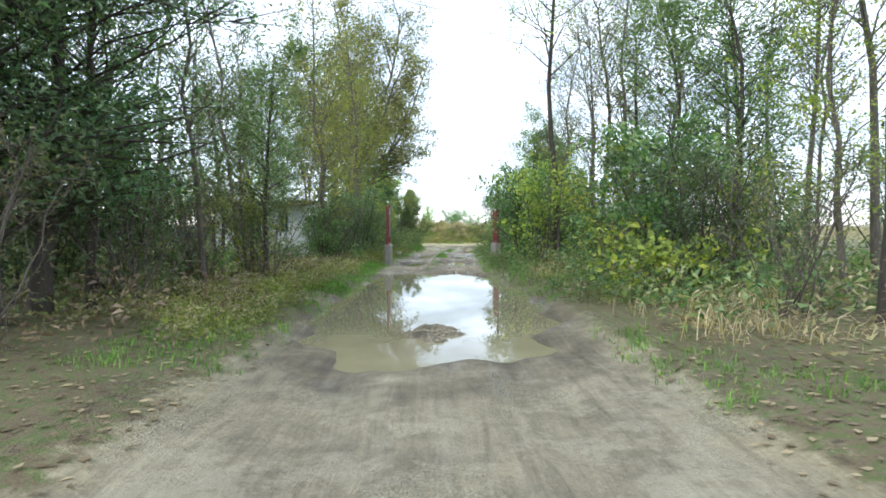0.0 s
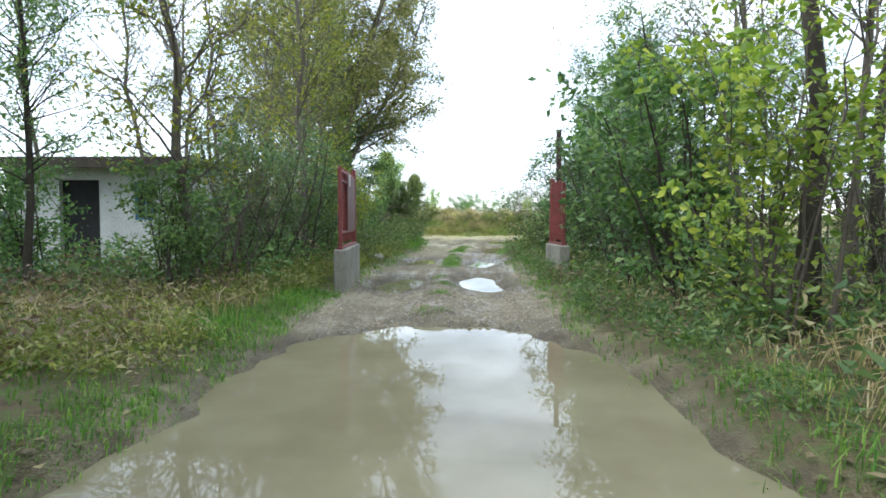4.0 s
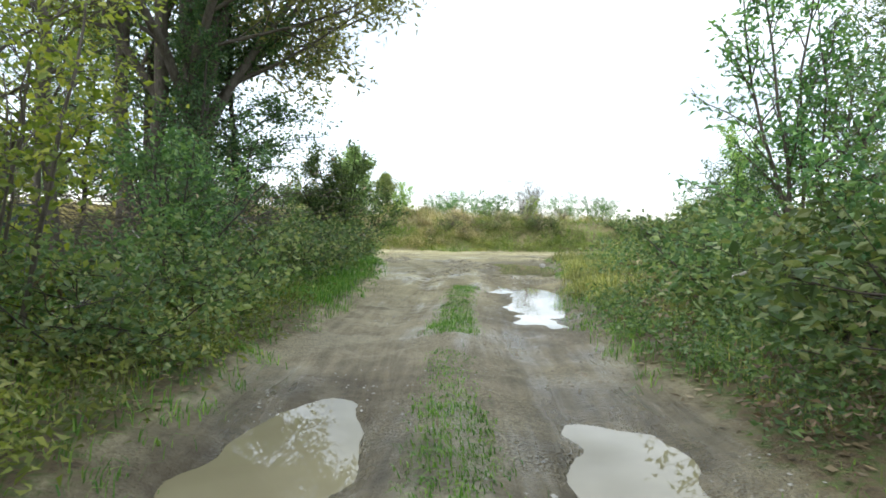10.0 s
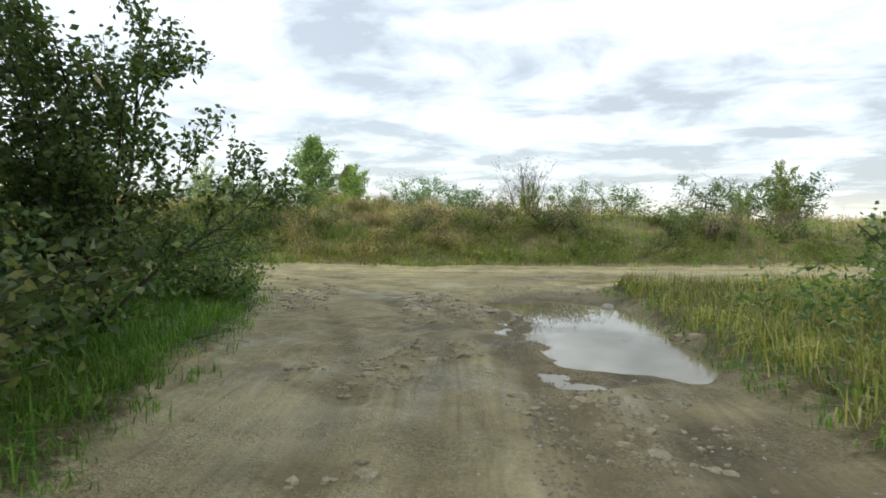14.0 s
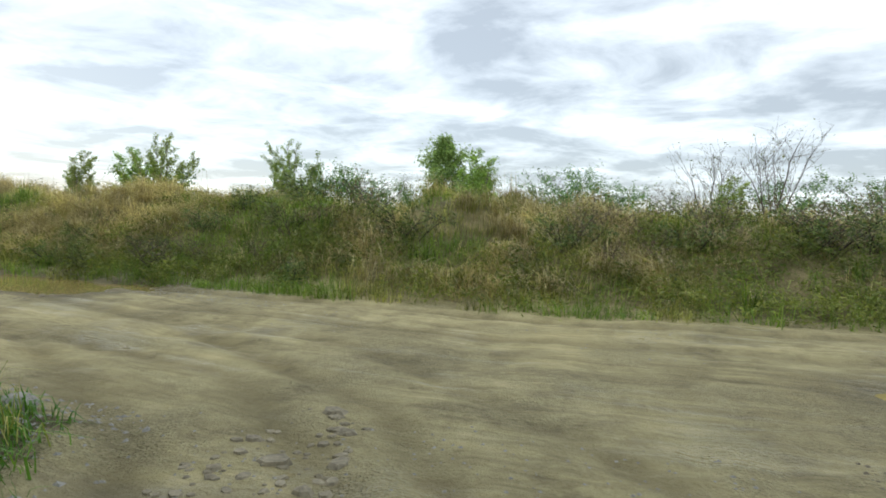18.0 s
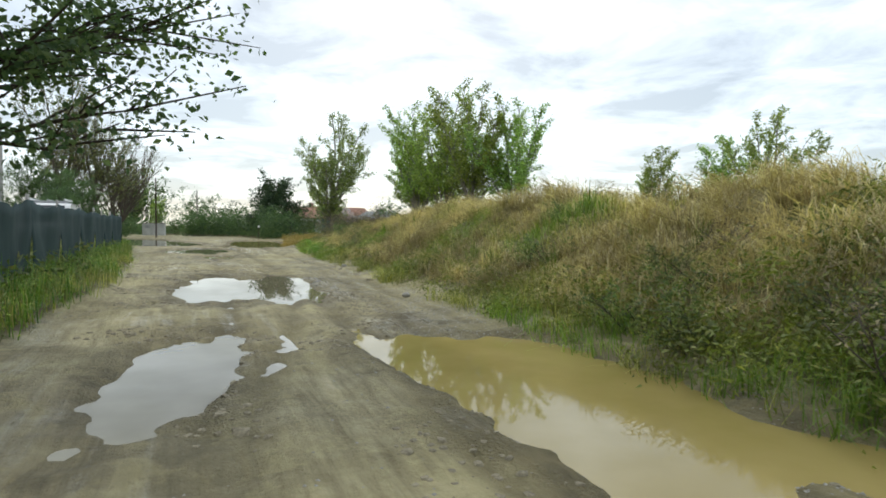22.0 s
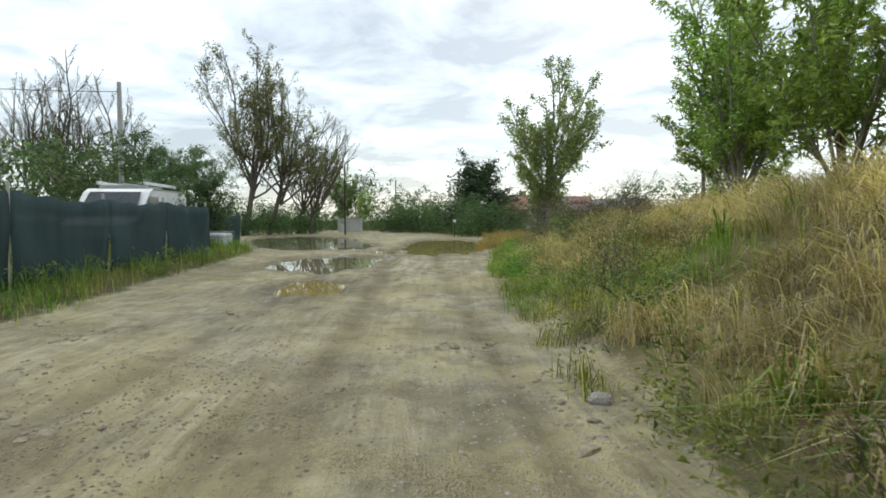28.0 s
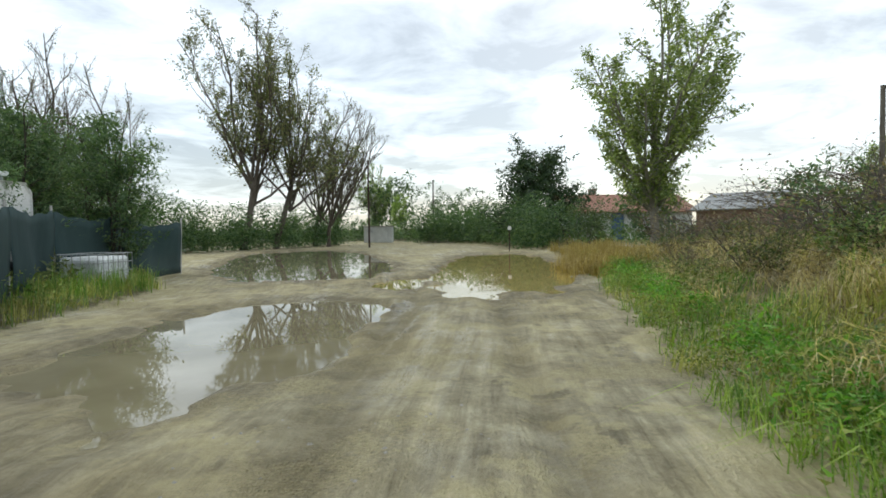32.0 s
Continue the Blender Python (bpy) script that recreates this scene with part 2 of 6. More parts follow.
    t.links.new(maths(t, "SUBTRACT", film, maths(t, "MULTIPLY", wetted, 0.2)), bsdf.inputs["Roughness"])
    height = mix(t, 0.4, mix(t, 0.5, clod, tread), grit)
    bump(t, bsdf, mix(t, maths(t, "MULTIPLY", strewn, 0.35), height, pebble.outputs["Distance"]), 1.0, 0.09)


MUD = material("track_dirt", earth, 0.8, 0, 0.28)


def leaf_material(name, dark, mid, light, trans=0.42, patch=0.25, cell=0.9):
    m = bpy.data.materials.new(name)
    m.use_nodes = True
    t = m.node_tree
    t.nodes.clear()
    out = t.nodes.new("ShaderNodeOutputMaterial")
    geo, info = t.nodes.new("ShaderNodeNewGeometry"), t.nodes.new("ShaderNodeObjectInfo")
    col = ramp(t, geo.outputs["Random Per Island"], [(0.0, dark), (0.55, mid), (1.0, light)])
    lo, hi = 1 - patch, 1 + 0.7 * patch
    col = mix(t, 1.0, col, ramp(t, tex(t, cell, 4, 0.6), [(0.36, (lo, lo, lo * 0.96)), (0.5, (1, 1, 1)), (0.64, (hi, hi * 0.99, hi * 0.92))]), "MULTIPLY")
    hue = t.nodes.new("ShaderNodeHueSaturation")
    t.links.new(maths(t, "ADD", maths(t, "MULTIPLY", info.outputs["Random"], 0.05), 0.475), hue.inputs["Hue"])
    t.links.new(maths(t, "ADD", maths(t, "MULTIPLY", info.outputs["Random"], 0.5), 0.75), hue.inputs["Value"])
    t.links.new(col, hue.inputs["Color"])
    bs, tr, mx = t.nodes.new("ShaderNodeBsdfPrincipled"), t.nodes.new("ShaderNodeBsdfTranslucent"), t.nodes.new("ShaderNodeMixShader")
    bs.inputs["Roughness"].default_value, bs.inputs["Specular IOR Level"].default_value = 0.5, 0.35
    t.links.new(hue.outputs[0], bs.inputs["Base Color"])
    t.links.new(mix(t, 1.0, hue.outputs[0], (1.25, 1.35, 0.6), "MULTIPLY"), tr.inputs["Color"])
    mx.inputs[0].default_value = trans
    t.links.new(bs.outputs[0], mx.inputs[1])
    t.links.new(tr.outputs[0], mx.inputs[2])
    t.links.new(mx.outputs[0], out.inputs["Surface"])
    return m


LEAF_GREEN = leaf_material("leaf_green", (0.064, 0.122, 0.05), (0.13, 0.215, 0.084), (0.25, 0.335, 0.13))
LEAF_DARK = leaf_material("leaf_dark", (0.047, 0.09, 0.045), (0.093, 0.156, 0.073), (0.18, 0.245, 0.12))
LEAF_YELLOW = leaf_material("leaf_yellowish", (0.109, 0.152, 0.029), (0.217, 0.275, 0.051), (0.420, 0.420, 0.072))
LEAF_BRIGHT = leaf_material("leaf_poplar", (0.13, 0.20, 0.05), (0.27, 0.365, 0.09), (0.45, 0.53, 0.19), 0.42)
LEAF_FRESH = leaf_material("leaf_fresh_weed", (0.07, 0.16, 0.02), (0.15, 0.28, 0.04), (0.27, 0.40, 0.08))
LEAF_WEED = leaf_material("leaf_bank_weed", (0.11, 0.16, 0.036), (0.22, 0.295, 0.072), (0.37, 0.42, 0.13), 0.35, 0.45, 1.1)
GRASS_YELLOW = leaf_material("grass_yellow", (0.25, 0.20, 0.05), (0.46, 0.38, 0.10), (0.62, 0.54, 0.2), 0.25)
LEAF_POPLAR = leaf_material("leaf_poplar_grey", (0.12, 0.17, 0.06), (0.24, 0.30, 0.11), (0.40, 0.45, 0.2))
LEAF_GREY = leaf_material("leaf_olive", (0.087, 0.109, 0.052), (0.160, 0.174, 0.088), (0.290, 0.261, 0.14))
LEAF_PALE = leaf_material("leaf_faded_olive", (0.12, 0.15, 0.06), (0.24, 0.265, 0.11), (0.42, 0.41, 0.2), 0.5)
LEAF_MAT = leaf_material("leaf_creeping_bramble", (0.07, 0.125, 0.03), (0.155, 0.235, 0.06), (0.29, 0.35, 0.105), 0.42, 0.45, 1.0)
LEAF_BROWN = leaf_material("leaf_brown", (0.115, 0.088, 0.05), (0.225, 0.175, 0.10), (0.38, 0.305, 0.18), 0.2)
LEAF_BRAMBLE = leaf_material("leaf_bramble", (0.066, 0.11, 0.046), (0.142, 0.205, 0.082), (0.31, 0.325, 0.145))
NEEDLE = leaf_material("needle_dark", (0.025, 0.05, 0.024), (0.045, 0.08, 0.034), (0.08, 0.115, 0.05), 0.2)
GRASS = leaf_material("grass_green", (0.057, 0.127, 0.017), (0.127, 0.230, 0.034), (0.253, 0.345, 0.069), 0.3)
GRASS_LUSH = leaf_material("grass_lush", (0.09, 0.15, 0.025), (0.19, 0.27, 0.05), (0.34, 0.40, 0.10), 0.4)
GRASS_DRY = leaf_material("grass_dry", (0.27, 0.22, 0.115), (0.53, 0.445, 0.26), (0.74, 0.66, 0.44), 0.4, 0.5, 0.8)
GRASS_MIX = leaf_material("grass_olive", (0.12, 0.135, 0.035), (0.27, 0.27, 0.085), (0.48, 0.42, 0.18), 0.4, 0.45, 0.9)
BARK = surface("bark_grey", (0.055, 0.045, 0.035), (0.17, 0.145, 0.115), 6, 0.9, 45, 0.01, stretch=(1, 1, 0.25))
BARK_DARK = surface("bark_dark", (0.03, 0.025, 0.02), (0.085, 0.07, 0.055), 7, 0.9, 45, 0.01, stretch=(1, 1, 0.25))
BARK_PALE = surface("bark_pale", (0.13, 0.12, 0.09), (0.34, 0.32, 0.27), 5, 0.85, 40, 0.006, stretch=(1, 1, 0.4))
BARK_DEAD = surface("bleached_dead_wood", (0.26, 0.235, 0.2), (0.5, 0.47, 0.42), 6, 0.85, 45, 0.004, stretch=(1, 1, 0.3))
CONCRETE = surface("old_concrete", (0.13, 0.12, 0.10), (0.33, 0.31, 0.26), 1.6, 0.9, 55, 0.004)
PLASTER = surface("stained_plaster", (0.34, 0.35, 0.33), (0.66, 0.67, 0.65), 1.3, 0.9, 40, 0.003)
STONE = surface("pale_stone", (0.2, 0.19, 0.165), (0.46, 0.44, 0.39), 9, 0.85, 70, 0.003)
RED_PAINT = surface("red_oxide_paint", (0.11, 0.028, 0.026), (0.25, 0.065, 0.058), 5, 0.55, 50, 0.001)
RUST_DARK = surface("dark_rusted_steel", (0.03, 0.02, 0.018), (0.085, 0.05, 0.04), 6, 0.7, 50, 0.001)
RED_SHEET = surface("weathered_red_sheet", (0.085, 0.045, 0.042), (0.16, 0.08, 0.072), 2.5, 0.6, 40, 0.001)
WHITE_PAINT = surface("white_paint", (0.62, 0.62, 0.6), (0.83, 0.83, 0.81), 2, 0.4, 30, 0.0005, spec=0.5)


def netting(t, bsdf):
    """Woven shade net: dull green, the shade of its folds painted into the colour; a little of what stands behind shows
    through.
    """
    # fold shapes the bump and darkens the colour in the creases, as painted shade
    fold, weave = tex(t, 1.4, 5, 0.6, stretch=(1, 1, 0.35)), tex(t, 160, 2)
    t.links.new(mix(t, 0.3, ramp(t, fold, [(0.32, (0.016, 0.036, 0.04)), (0.68, (0.05, 0.085, 0.085))]), ramp(t, weave, [(0.3, (0.01, 0.03, 0.03)), (0.7, (0.05, 0.09, 0.09))])), bsdf.inputs["Base Color"])
    bump(t, bsdf, fold, 0.6, 0.05)
    bsdf.inputs["Alpha"].default_value = 0.86


GREEN_NET = material("green_shade_net", netting, 0.85)
WOOD_POLE = surface("weathered_pole_wood", (0.07, 0.06, 0.05), (0.2, 0.18, 0.15), 4, 0.9, 40, 0.004, stretch=(1, 1, 0.15))
CONCRETE_POLE = surface("pale_concrete_pole", (0.32, 0.31, 0.29), (0.52, 0.51, 0.48), 2, 0.85, 60, 0.002)
GLASS_DARK = surface("dark_window_glass", (0.02, 0.025, 0.03), (0.05, 0.06, 0.065), 1, 0.08, 10, 0.0002, spec=0.6)
RUBBER = surface("black_rubber", (0.015, 0.015, 0.015), (0.035, 0.035, 0.035), 8, 0.8, 60, 0.001)
ROOF_TILE = surface("mottled_roof_tile", (0.21, 0.085, 0.06), (0.43, 0.27, 0.2), 1.7, 0.85, 25, 0.006)
ROOF_GREY = surface("grey_fibre_cement", (0.25, 0.26, 0.26), (0.46, 0.47, 0.47), 1.8, 0.8, 30, 0.003)
ROOF_MOSS = surface("mossy_roof_edge", (0.05, 0.055, 0.03), (0.16, 0.15, 0.10), 3, 0.95, 30, 0.01)
BRICK_WALL = surface("dull_brick", (0.20, 0.12, 0.085), (0.38, 0.26, 0.19), 4, 0.9, 35, 0.004)
PLASTIC_WHITE = surface("white_sheeting", (0.5, 0.52, 0.52), (0.75, 0.77, 0.77), 3, 0.6, 20, 0.003)
# near-black paint standing in for the darkness inside the hut
UNLIT_BLACK = surface("unlit_interior_black", (0.01, 0.01, 0.01), (0.03, 0.03, 0.03), 2, 0.9, 20, 0.001)
MUD_STONE = surface("muddy_stone", (0.12, 0.102, 0.07), (0.40, 0.35, 0.24), 4, 0.8, 40, 0.006)
SOIL = surface("bare_soil_heap", (0.13, 0.11, 0.08), (0.28, 0.24, 0.17), 3, 0.95, 30, 0.02)


def muddy(t, bsdf):
    t.links.new(ramp(t, tex(t, 0.8, 4), [(0.35, (0.185, 0.162, 0.098)), (0.65, (0.245, 0.218, 0.135))]), bsdf.inputs["Base Color"])
    bump(t, bsdf, tex(t, 3, 2), 0.03, 0.01)
    bsdf.inputs["IOR"].default_value = 1.33


WATER = material("muddy_puddle_water", muddy, 0.015, 0, 0.5)


def ochre(t, bsdf):
    t.links.new(ramp(t, tex(t, 0.8, 4), [(0.35, (0.30, 0.235, 0.075)), (0.65, (0.37, 0.29, 0.11))]), bsdf.inputs["Base Color"])
    bump(t, bsdf, tex(t, 3, 2), 0.02, 0.01)
    bsdf.inputs["IOR"].default_value = 1.33


WATER_OCHRE = material("ochre_puddle_water", ochre, 0.02, 0, 0.5)


# -- mesh helpers --
def mesh_np(name, verts, faces, mat, smooth=False):
    """A mesh from arrays: verts (n, 3), faces (m, 3 or 4)."""
    verts, faces = np.asarray(verts, np.float32), np.asarray(faces, np.int32)
    me = bpy.data.meshes.new(name)
    k = faces.shape[1]
    me.vertices.add(len(verts))
    me.vertices.foreach_set("co", verts.ravel())
    me.loops.add(faces.size)
    me.loops.foreach_set("vertex_index", faces.ravel())
    me.polygons.add(len(faces))
    me.polygons.foreach_set("loop_start", np.arange(0, faces.size, k, dtype=np.int32))
    me.polygons.foreach_set("use_smooth", np.full(len(faces), smooth))
    me.materials.append(mat)
    me.update(calc_edges=True)
    return me


def part(name, data, mat=None, parent=None, label=""):
    """Links a mesh or a bmesh as one object under a thing or a part."""
    if isinstance(data, bmesh.types.BMesh):
        me = bpy.data.meshes.new(name)
        data.to_mesh(me)
        data.free()
        me.materials.append(mat)
        data = me
    ob = new(name, data)
    if parent is not None:
        ob.parent = parent
    if label:
        tagged(ob, label)
    return ob


def thing(name, label, category, at=(0, 0, 0), turn=0.0, group="", kind=""):
    ob = new(name)
    ob.matrix_basis = pose(*at, 0, 0, turn)
    return tagged(ob, label, category, group, kind)


def box(bm, centre, size, turn=None, bevel=0.0):
    m = Matrix.LocRotScale(centre, turn.to_quaternion() if turn is not None else None, size)
    made = bmesh.ops.create_cube(bm, size=1.0, matrix=m)["verts"]
    if bevel:
        edges = list({e for v in made for e in v.link_edges})
        bmesh.ops.bevel(bm, geom=edges, offset=bevel, segments=1, affect="EDGES", profile=0.5)
    return bm


def boxed(centre, size, turn=None, bevel=0.0):
    return box(bmesh.new(), centre, size, turn, bevel)


def tube(pts, radii, sides=6):
    """Verts and quads of a tapered tube along pts."""
    pts, radii = np.asarray(pts, float), np.asarray(radii, float)
    tan = np.gradient(pts, axis=0)
    tan /= np.linalg.norm(tan, axis=1)[:, None] + 1e-9
    ref = np.where(np.abs(tan[:, 2:3]) > 0.9, np.array([[1.0, 0, 0]]), np.array([[0, 0, 1.0]]))
    a = np.cross(tan, ref)
    a /= np.linalg.norm(a, axis=1)[:, None] + 1e-9
    b = np.cross(tan, a)
    ang = np.arange(sides) * 2 * np.pi / sides
    ring = a[:, None] * np.cos(ang)[None, :, None] + b[:, None] * np.sin(ang)[None, :, None]
    verts = (pts[:, None] + ring * radii[:, None, None]).reshape(-1, 3)
    n = len(pts)
    i, j = np.meshgrid(np.arange(n - 1), np.arange(sides), indexing="ij")
    k = (j + 1) % sides
    faces = np.stack([i * sides + j, i * sides + k, (i + 1) * sides + k, (i + 1) * sides + j], -1).reshape(-1, 4)
    return verts, faces


class Heap:
    """Gathers verts and quads of many small pieces."""

    def __init__(self):
        self.v, self.f, self.n = [], [], 0

    def add(self, v, f):
        self.v.append(v)
        self.f.append(np.asarray(f) + self.n)
        self.n += len(v)

    def mesh(self, name, mat, smooth=False):
        return mesh_np(name, np.concatenate(self.v), np.concatenate(self.f), mat, smooth)


def leaves(rng, centres, size, droop=0.35, slim=0.62, fine=False):
    """One folded quad a leaf, or one triangle where it is small, at random turns about each centre."""
    n = len(centres)
    d = rng.normal(size=(n, 3))
    d[:, 2] = d[:, 2] * 0.6 - droop
    d /= np.linalg.norm(d, axis=1)[:, None]
    s = np.cross(d, rng.normal(size=(n, 3)))
    s /= np.linalg.norm(s, axis=1)[:, None]
    u = np.cross(d, s)
    ln = (size * rng.uniform(0.6, 1.35, n))[:, None]
    w = ln * slim * 0.5
    c = np.asarray(centres)
    base, tip = c, c + d * ln
    if fine:
        verts = np.stack([c + s * w + d * ln * 0.3, c - d * ln * 0.2, tip - s * w * 0.8], 1).reshape(-1, 3)
        return verts, np.arange(3 * n).reshape(n, 3)
    mid = c + d * ln * 0.42
    l, r = mid + s * w + u * w * 0.35, mid - s * w + u * w * 0.35
    verts = np.stack([base, r, tip, l], 1).reshape(-1, 3)
    faces = np.arange(4 * n).reshape(n, 4)
    return verts, faces


def bent(rng, a, b, n, wobble):
    """A wavering line from a to b."""
    t = np.linspace(0, 1, n)[:, None]
    p = np.asarray(a) * (1 - t) + np.asarray(b) * t
    off = np.cumsum(rng.normal(size=(n, 3)) * wobble, axis=0)
    off -= off[0]
    return p + off * (0.3 + 0.7 * t)


# -- plants: each kind is a base mesh pair (wood, leaves) --
def grow_tree(seed, height, trunk_r, crown_from, width, n_limbs, rise, n_leaves, leaf, spread=0.35, profile="round",
              twigs=3, lean=0.04, stems=1, stem_spread=0.0, droop=0.35, fine=True, fan=0.7):
    rng = np.random.default_rng(seed)
    wood, cents = Heap(), []
    for s in range(stems):
        root = np.array([*(rng.normal(size=2) * stem_spread * 0.25), -0.15]) if stems > 1 else np.array([0, 0, -0.15])
        hs = height * (1.0 if s == 0 else rng.uniform(0.7, 0.97))
        top = root + np.array([*(rng.normal(size=2) * (lean * hs + stem_spread)), hs])
        line = bent(rng, root, top, 9, 0.02 * hs)
        rr = trunk_r * (1 if s == 0 else rng.uniform(0.5, 0.85))
        rad = rr * (1 - np.linspace(0, 1, 9) * 0.86) + 0.004
        rad[0] *= 1.35
        wood.add(*tube(line, rad, 7 if stems < 4 else 4))
        for i in range(n_limbs // stems):
            f = crown_from + (0.97 - crown_from) * (i + rng.uniform(0, 1)) / max(1, n_limbs // stems)
            p = np.array([np.interp(f * 8, np.arange(9), line[:, k]) for k in range(3)])
            g = (f - crown_from) / (1 - crown_from)
            if profile == "round":
                reach = width * (0.35 + 0.65 * math.sin(math.pi * min(1, 0.12 + 0.88 * g)) ** 0.7)
            elif profile == "cone":
                reach = width * (1.02 - g)
            elif profile == "column":
                reach = width * (0.55 + 0.45 * math.sin(math.pi * g ** 0.8)) * min(1, 2.2 * (1 - g) + 0.12)
            else:
                reach = width * (1.0 - 0.55 * g)
            reach *= rng.uniform(0.6, 1.15)
            ang = rng.uniform(0, 2 * math.pi)
            out = np.array([math.cos(ang), math.sin(ang), rise * rng.uniform(0.6, 1.4)])
            end = p + out * reach
            limb = bent(rng, p, end, 4, 0.08 * reach)
            r0 = max(0.005, rr * 0.3 * (1 - 0.7 * g))
            wood.add(*tube(limb, r0 * (1 - np.linspace(0, 1, 4) * 0.85) + 0.002, 3))
            for q in range(twigs):
                h = rng.uniform(0.3, 1.0)
                a = np.array([np.interp(h * 3, np.arange(4), limb[:, k]) for k in range(3)])
                tw = (out / np.linalg.norm(out) + rng.normal(size=3) * fan) * reach * rng.uniform(0.25, 0.5)
                tw[2] = abs(tw[2]) * (0.5 + rise * 0.5)
                seg = bent(rng, a, a + tw, 3, 0.04 * reach)
                wood.add(*tube(seg[::2], np.array([r0 * 0.45, r0 * 0.12]) + 0.0018, 3))
                k = max(1, int(n_leaves / (max(1, n_limbs) * twigs)))
                pick = rng.uniform(0.15, 1.05, k) * 2
                pos = np.stack([np.interp(pick, np.arange(3), seg[:, c]) for c in range(3)], -1)
                cents.append(pos + rng.normal(size=(k, 3)) * spread * (0.35 + 0.65 * rng.uniform(size=(k, 1))))
    cents = np.concatenate(cents)
    cents = cents[cents[:, 2] > 0.05]
    green = Heap()
    green.add(*leaves(rng, cents, leaf, droop, fine=fine))
    return wood, green


def grow_forked(seed, height, trunk_r, fork, leaders, opening, sides, ratio, n_leaves, leaf, spread=0.12, up=0.25, angle=38, droop=0.35,
                fine=True, sway=0.05, leafy_from=0.2, skirt=0, taper=0.3):
    """A tree by branching: a short trunk, leaders that open like a fan and bend upwards, and two or three orders of side shoots. sides: shoots on
    a leader, on its shoots, and so on; the last order carries the leaves."""
    rng = np.random.default_rng(seed)
    wood, cents, weights = Heap(), [], []

    def shoot(p, d, length, r, order):
        n = 7 if order == 0 else 5 if order == 1 else 3 if order == 2 else 2
        pts = [p]
        step = length / (n - 1)
        for _ in range(n - 1):
            d = d + np.array([0, 0, up / (n - 1)]) + rng.normal(size=3) * sway * 2.2
            d = d / np.linalg.norm(d)
            pts.append(pts[-1] + d * step)
        pts = np.array(pts)
        last = order == len(sides)
        wood.add(*tube(pts, r * (1 - np.linspace(0, 1, n) * 0.8) + 0.003, 6 if order == 0 else 4 if order == 1 else 3))
        if order >= len(sides) - 1:
            cents.append(pts)
            weights.append(length if last else length * 0.35)
        if last:
            return
        for i in range(sides[order]):
            f = 0.16 + 0.84 * (i + rng.uniform(0, 1)) / sides[order]
            k = min(n - 2, int(f * (n - 1)))
            a = pts[k] + (pts[k + 1] - pts[k]) * (f * (n - 1) - k)
            axis = pts[k + 1] - pts[k]
            axis = axis / np.linalg.norm(axis)
            off = np.cross(axis, rng.normal(size=3))
            off = off / (np.linalg.norm(off) + 1e-9)
            turn = radians(angle * rng.uniform(0.65, 1.35))
            way = axis * math.cos(turn) + off * math.sin(turn)
            shoot(a, way, length * ratio * rng.uniform(0.65, 1.25) * (1.15 - 0.75 * f), r * 0.45 * (1 - 0.55 * f), order + 1)

    trunk = bent(rng, (0, 0, -0.15), (rng.normal() * 0.02 * height, rng.normal() * 0.02 * height, max(0.12, fork * height)), 5, 0.01 * height)
    wood.add(*tube(trunk, trunk_r * np.array([1.35, 1.08, 1.0, 0.95, 0.9]), 9))
    for i in range(leaders):
        lean = radians(opening) * ((i + 0.5) / leaders) ** 0.6 * rng.uniform(0.8, 1.15)
        az = i * 2.4 + rng.uniform(-0.4, 0.4)
        d = np.array([math.sin(lean) * math.cos(az), math.sin(lean) * math.sin(az), math.cos(lean)])
        base = trunk[-1] - np.array([0, 0, 1]) * rng.uniform(0, 0.35) * fork * height
        shoot(base, d, height * (1 - fork) * (1.05 - taper * i / leaders) * rng.uniform(0.92, 1.05), trunk_r * (0.64 if i < 3 else 0.46), 0)
    for i in range(skirt):  # leafy shoots low on the trunk
        az = i * 2.4 + rng.uniform(-0.5, 0.5)
        d = np.array([math.cos(az), math.sin(az), rng.uniform(0.3, 0.9)])
        foot = trunk[2] + (trunk[-1] - trunk[2]) * rng.uniform(0, 1)
        shoot(foot, d / np.linalg.norm(d), height * rng.uniform(0.12, 0.2), trunk_r * 0.25, 1)
    weights = np.array(weights)
    pick = rng.choice(len(cents), n_leaves, p=weights / weights.sum())
    at = leafy_from + (1.04 - leafy_from) * rng.uniform(0, 1, n_leaves)
    pos = np.empty((n_leaves, 3))
    for j, line in enumerate(cents):
        here = np.nonzero(pick == j)[0]
        if len(here):
            for c in range(3):
                pos[here, c] = np.interp(at[here] * (len(line) - 1), np.arange(len(line)), line[:, c])
    pos = pos + rng.normal(size=pos.shape) * spread * 0.6
    green = Heap()
    green.add(*leaves(rng, pos[pos[:, 2] > 0.05], leaf, droop, fine=fine))
    return wood, green


def plant_kind(name, label, category, woodmat, leafmat, crown_name="crown", wood_name="trunk", **grow):
    wood, green = grow_forked(**grow) if "fork" in grow else grow_tree(**grow)
    ob = thing(name, label, category)
    part(wood_name, wood.mesh(wood_name, woodmat, True), parent=ob)
    part(crown_name, green.mesh(crown_name, leafmat), parent=ob)
    return ob


PLANTED = {}


def plant(kind, x, y, scale=1.0, turn=None, z=None, squash=1.0, label="", group=""):
    """Sets a plant of a kind out at a place; the first use moves the model itself."""
    ob = KINDS[kind]
    turn = RND.uniform(0, 360) if turn is None else turn
    z = ground_z(x, y) if z is None else z
    m = pose(x, y, z, RND.uniform(-3, 3), RND.uniform(-3, 3), turn)
    if kind in PLANTED:
        ob = copy_thing(ob, m)
    else:
        PLANTED[kind] = ob
        ob.matrix_basis = m
    ob.scale = (scale, scale, scale * squash)
    if label or group:
        tagged(ob, label, group=group)
    return ob


RND = random.Random(7)


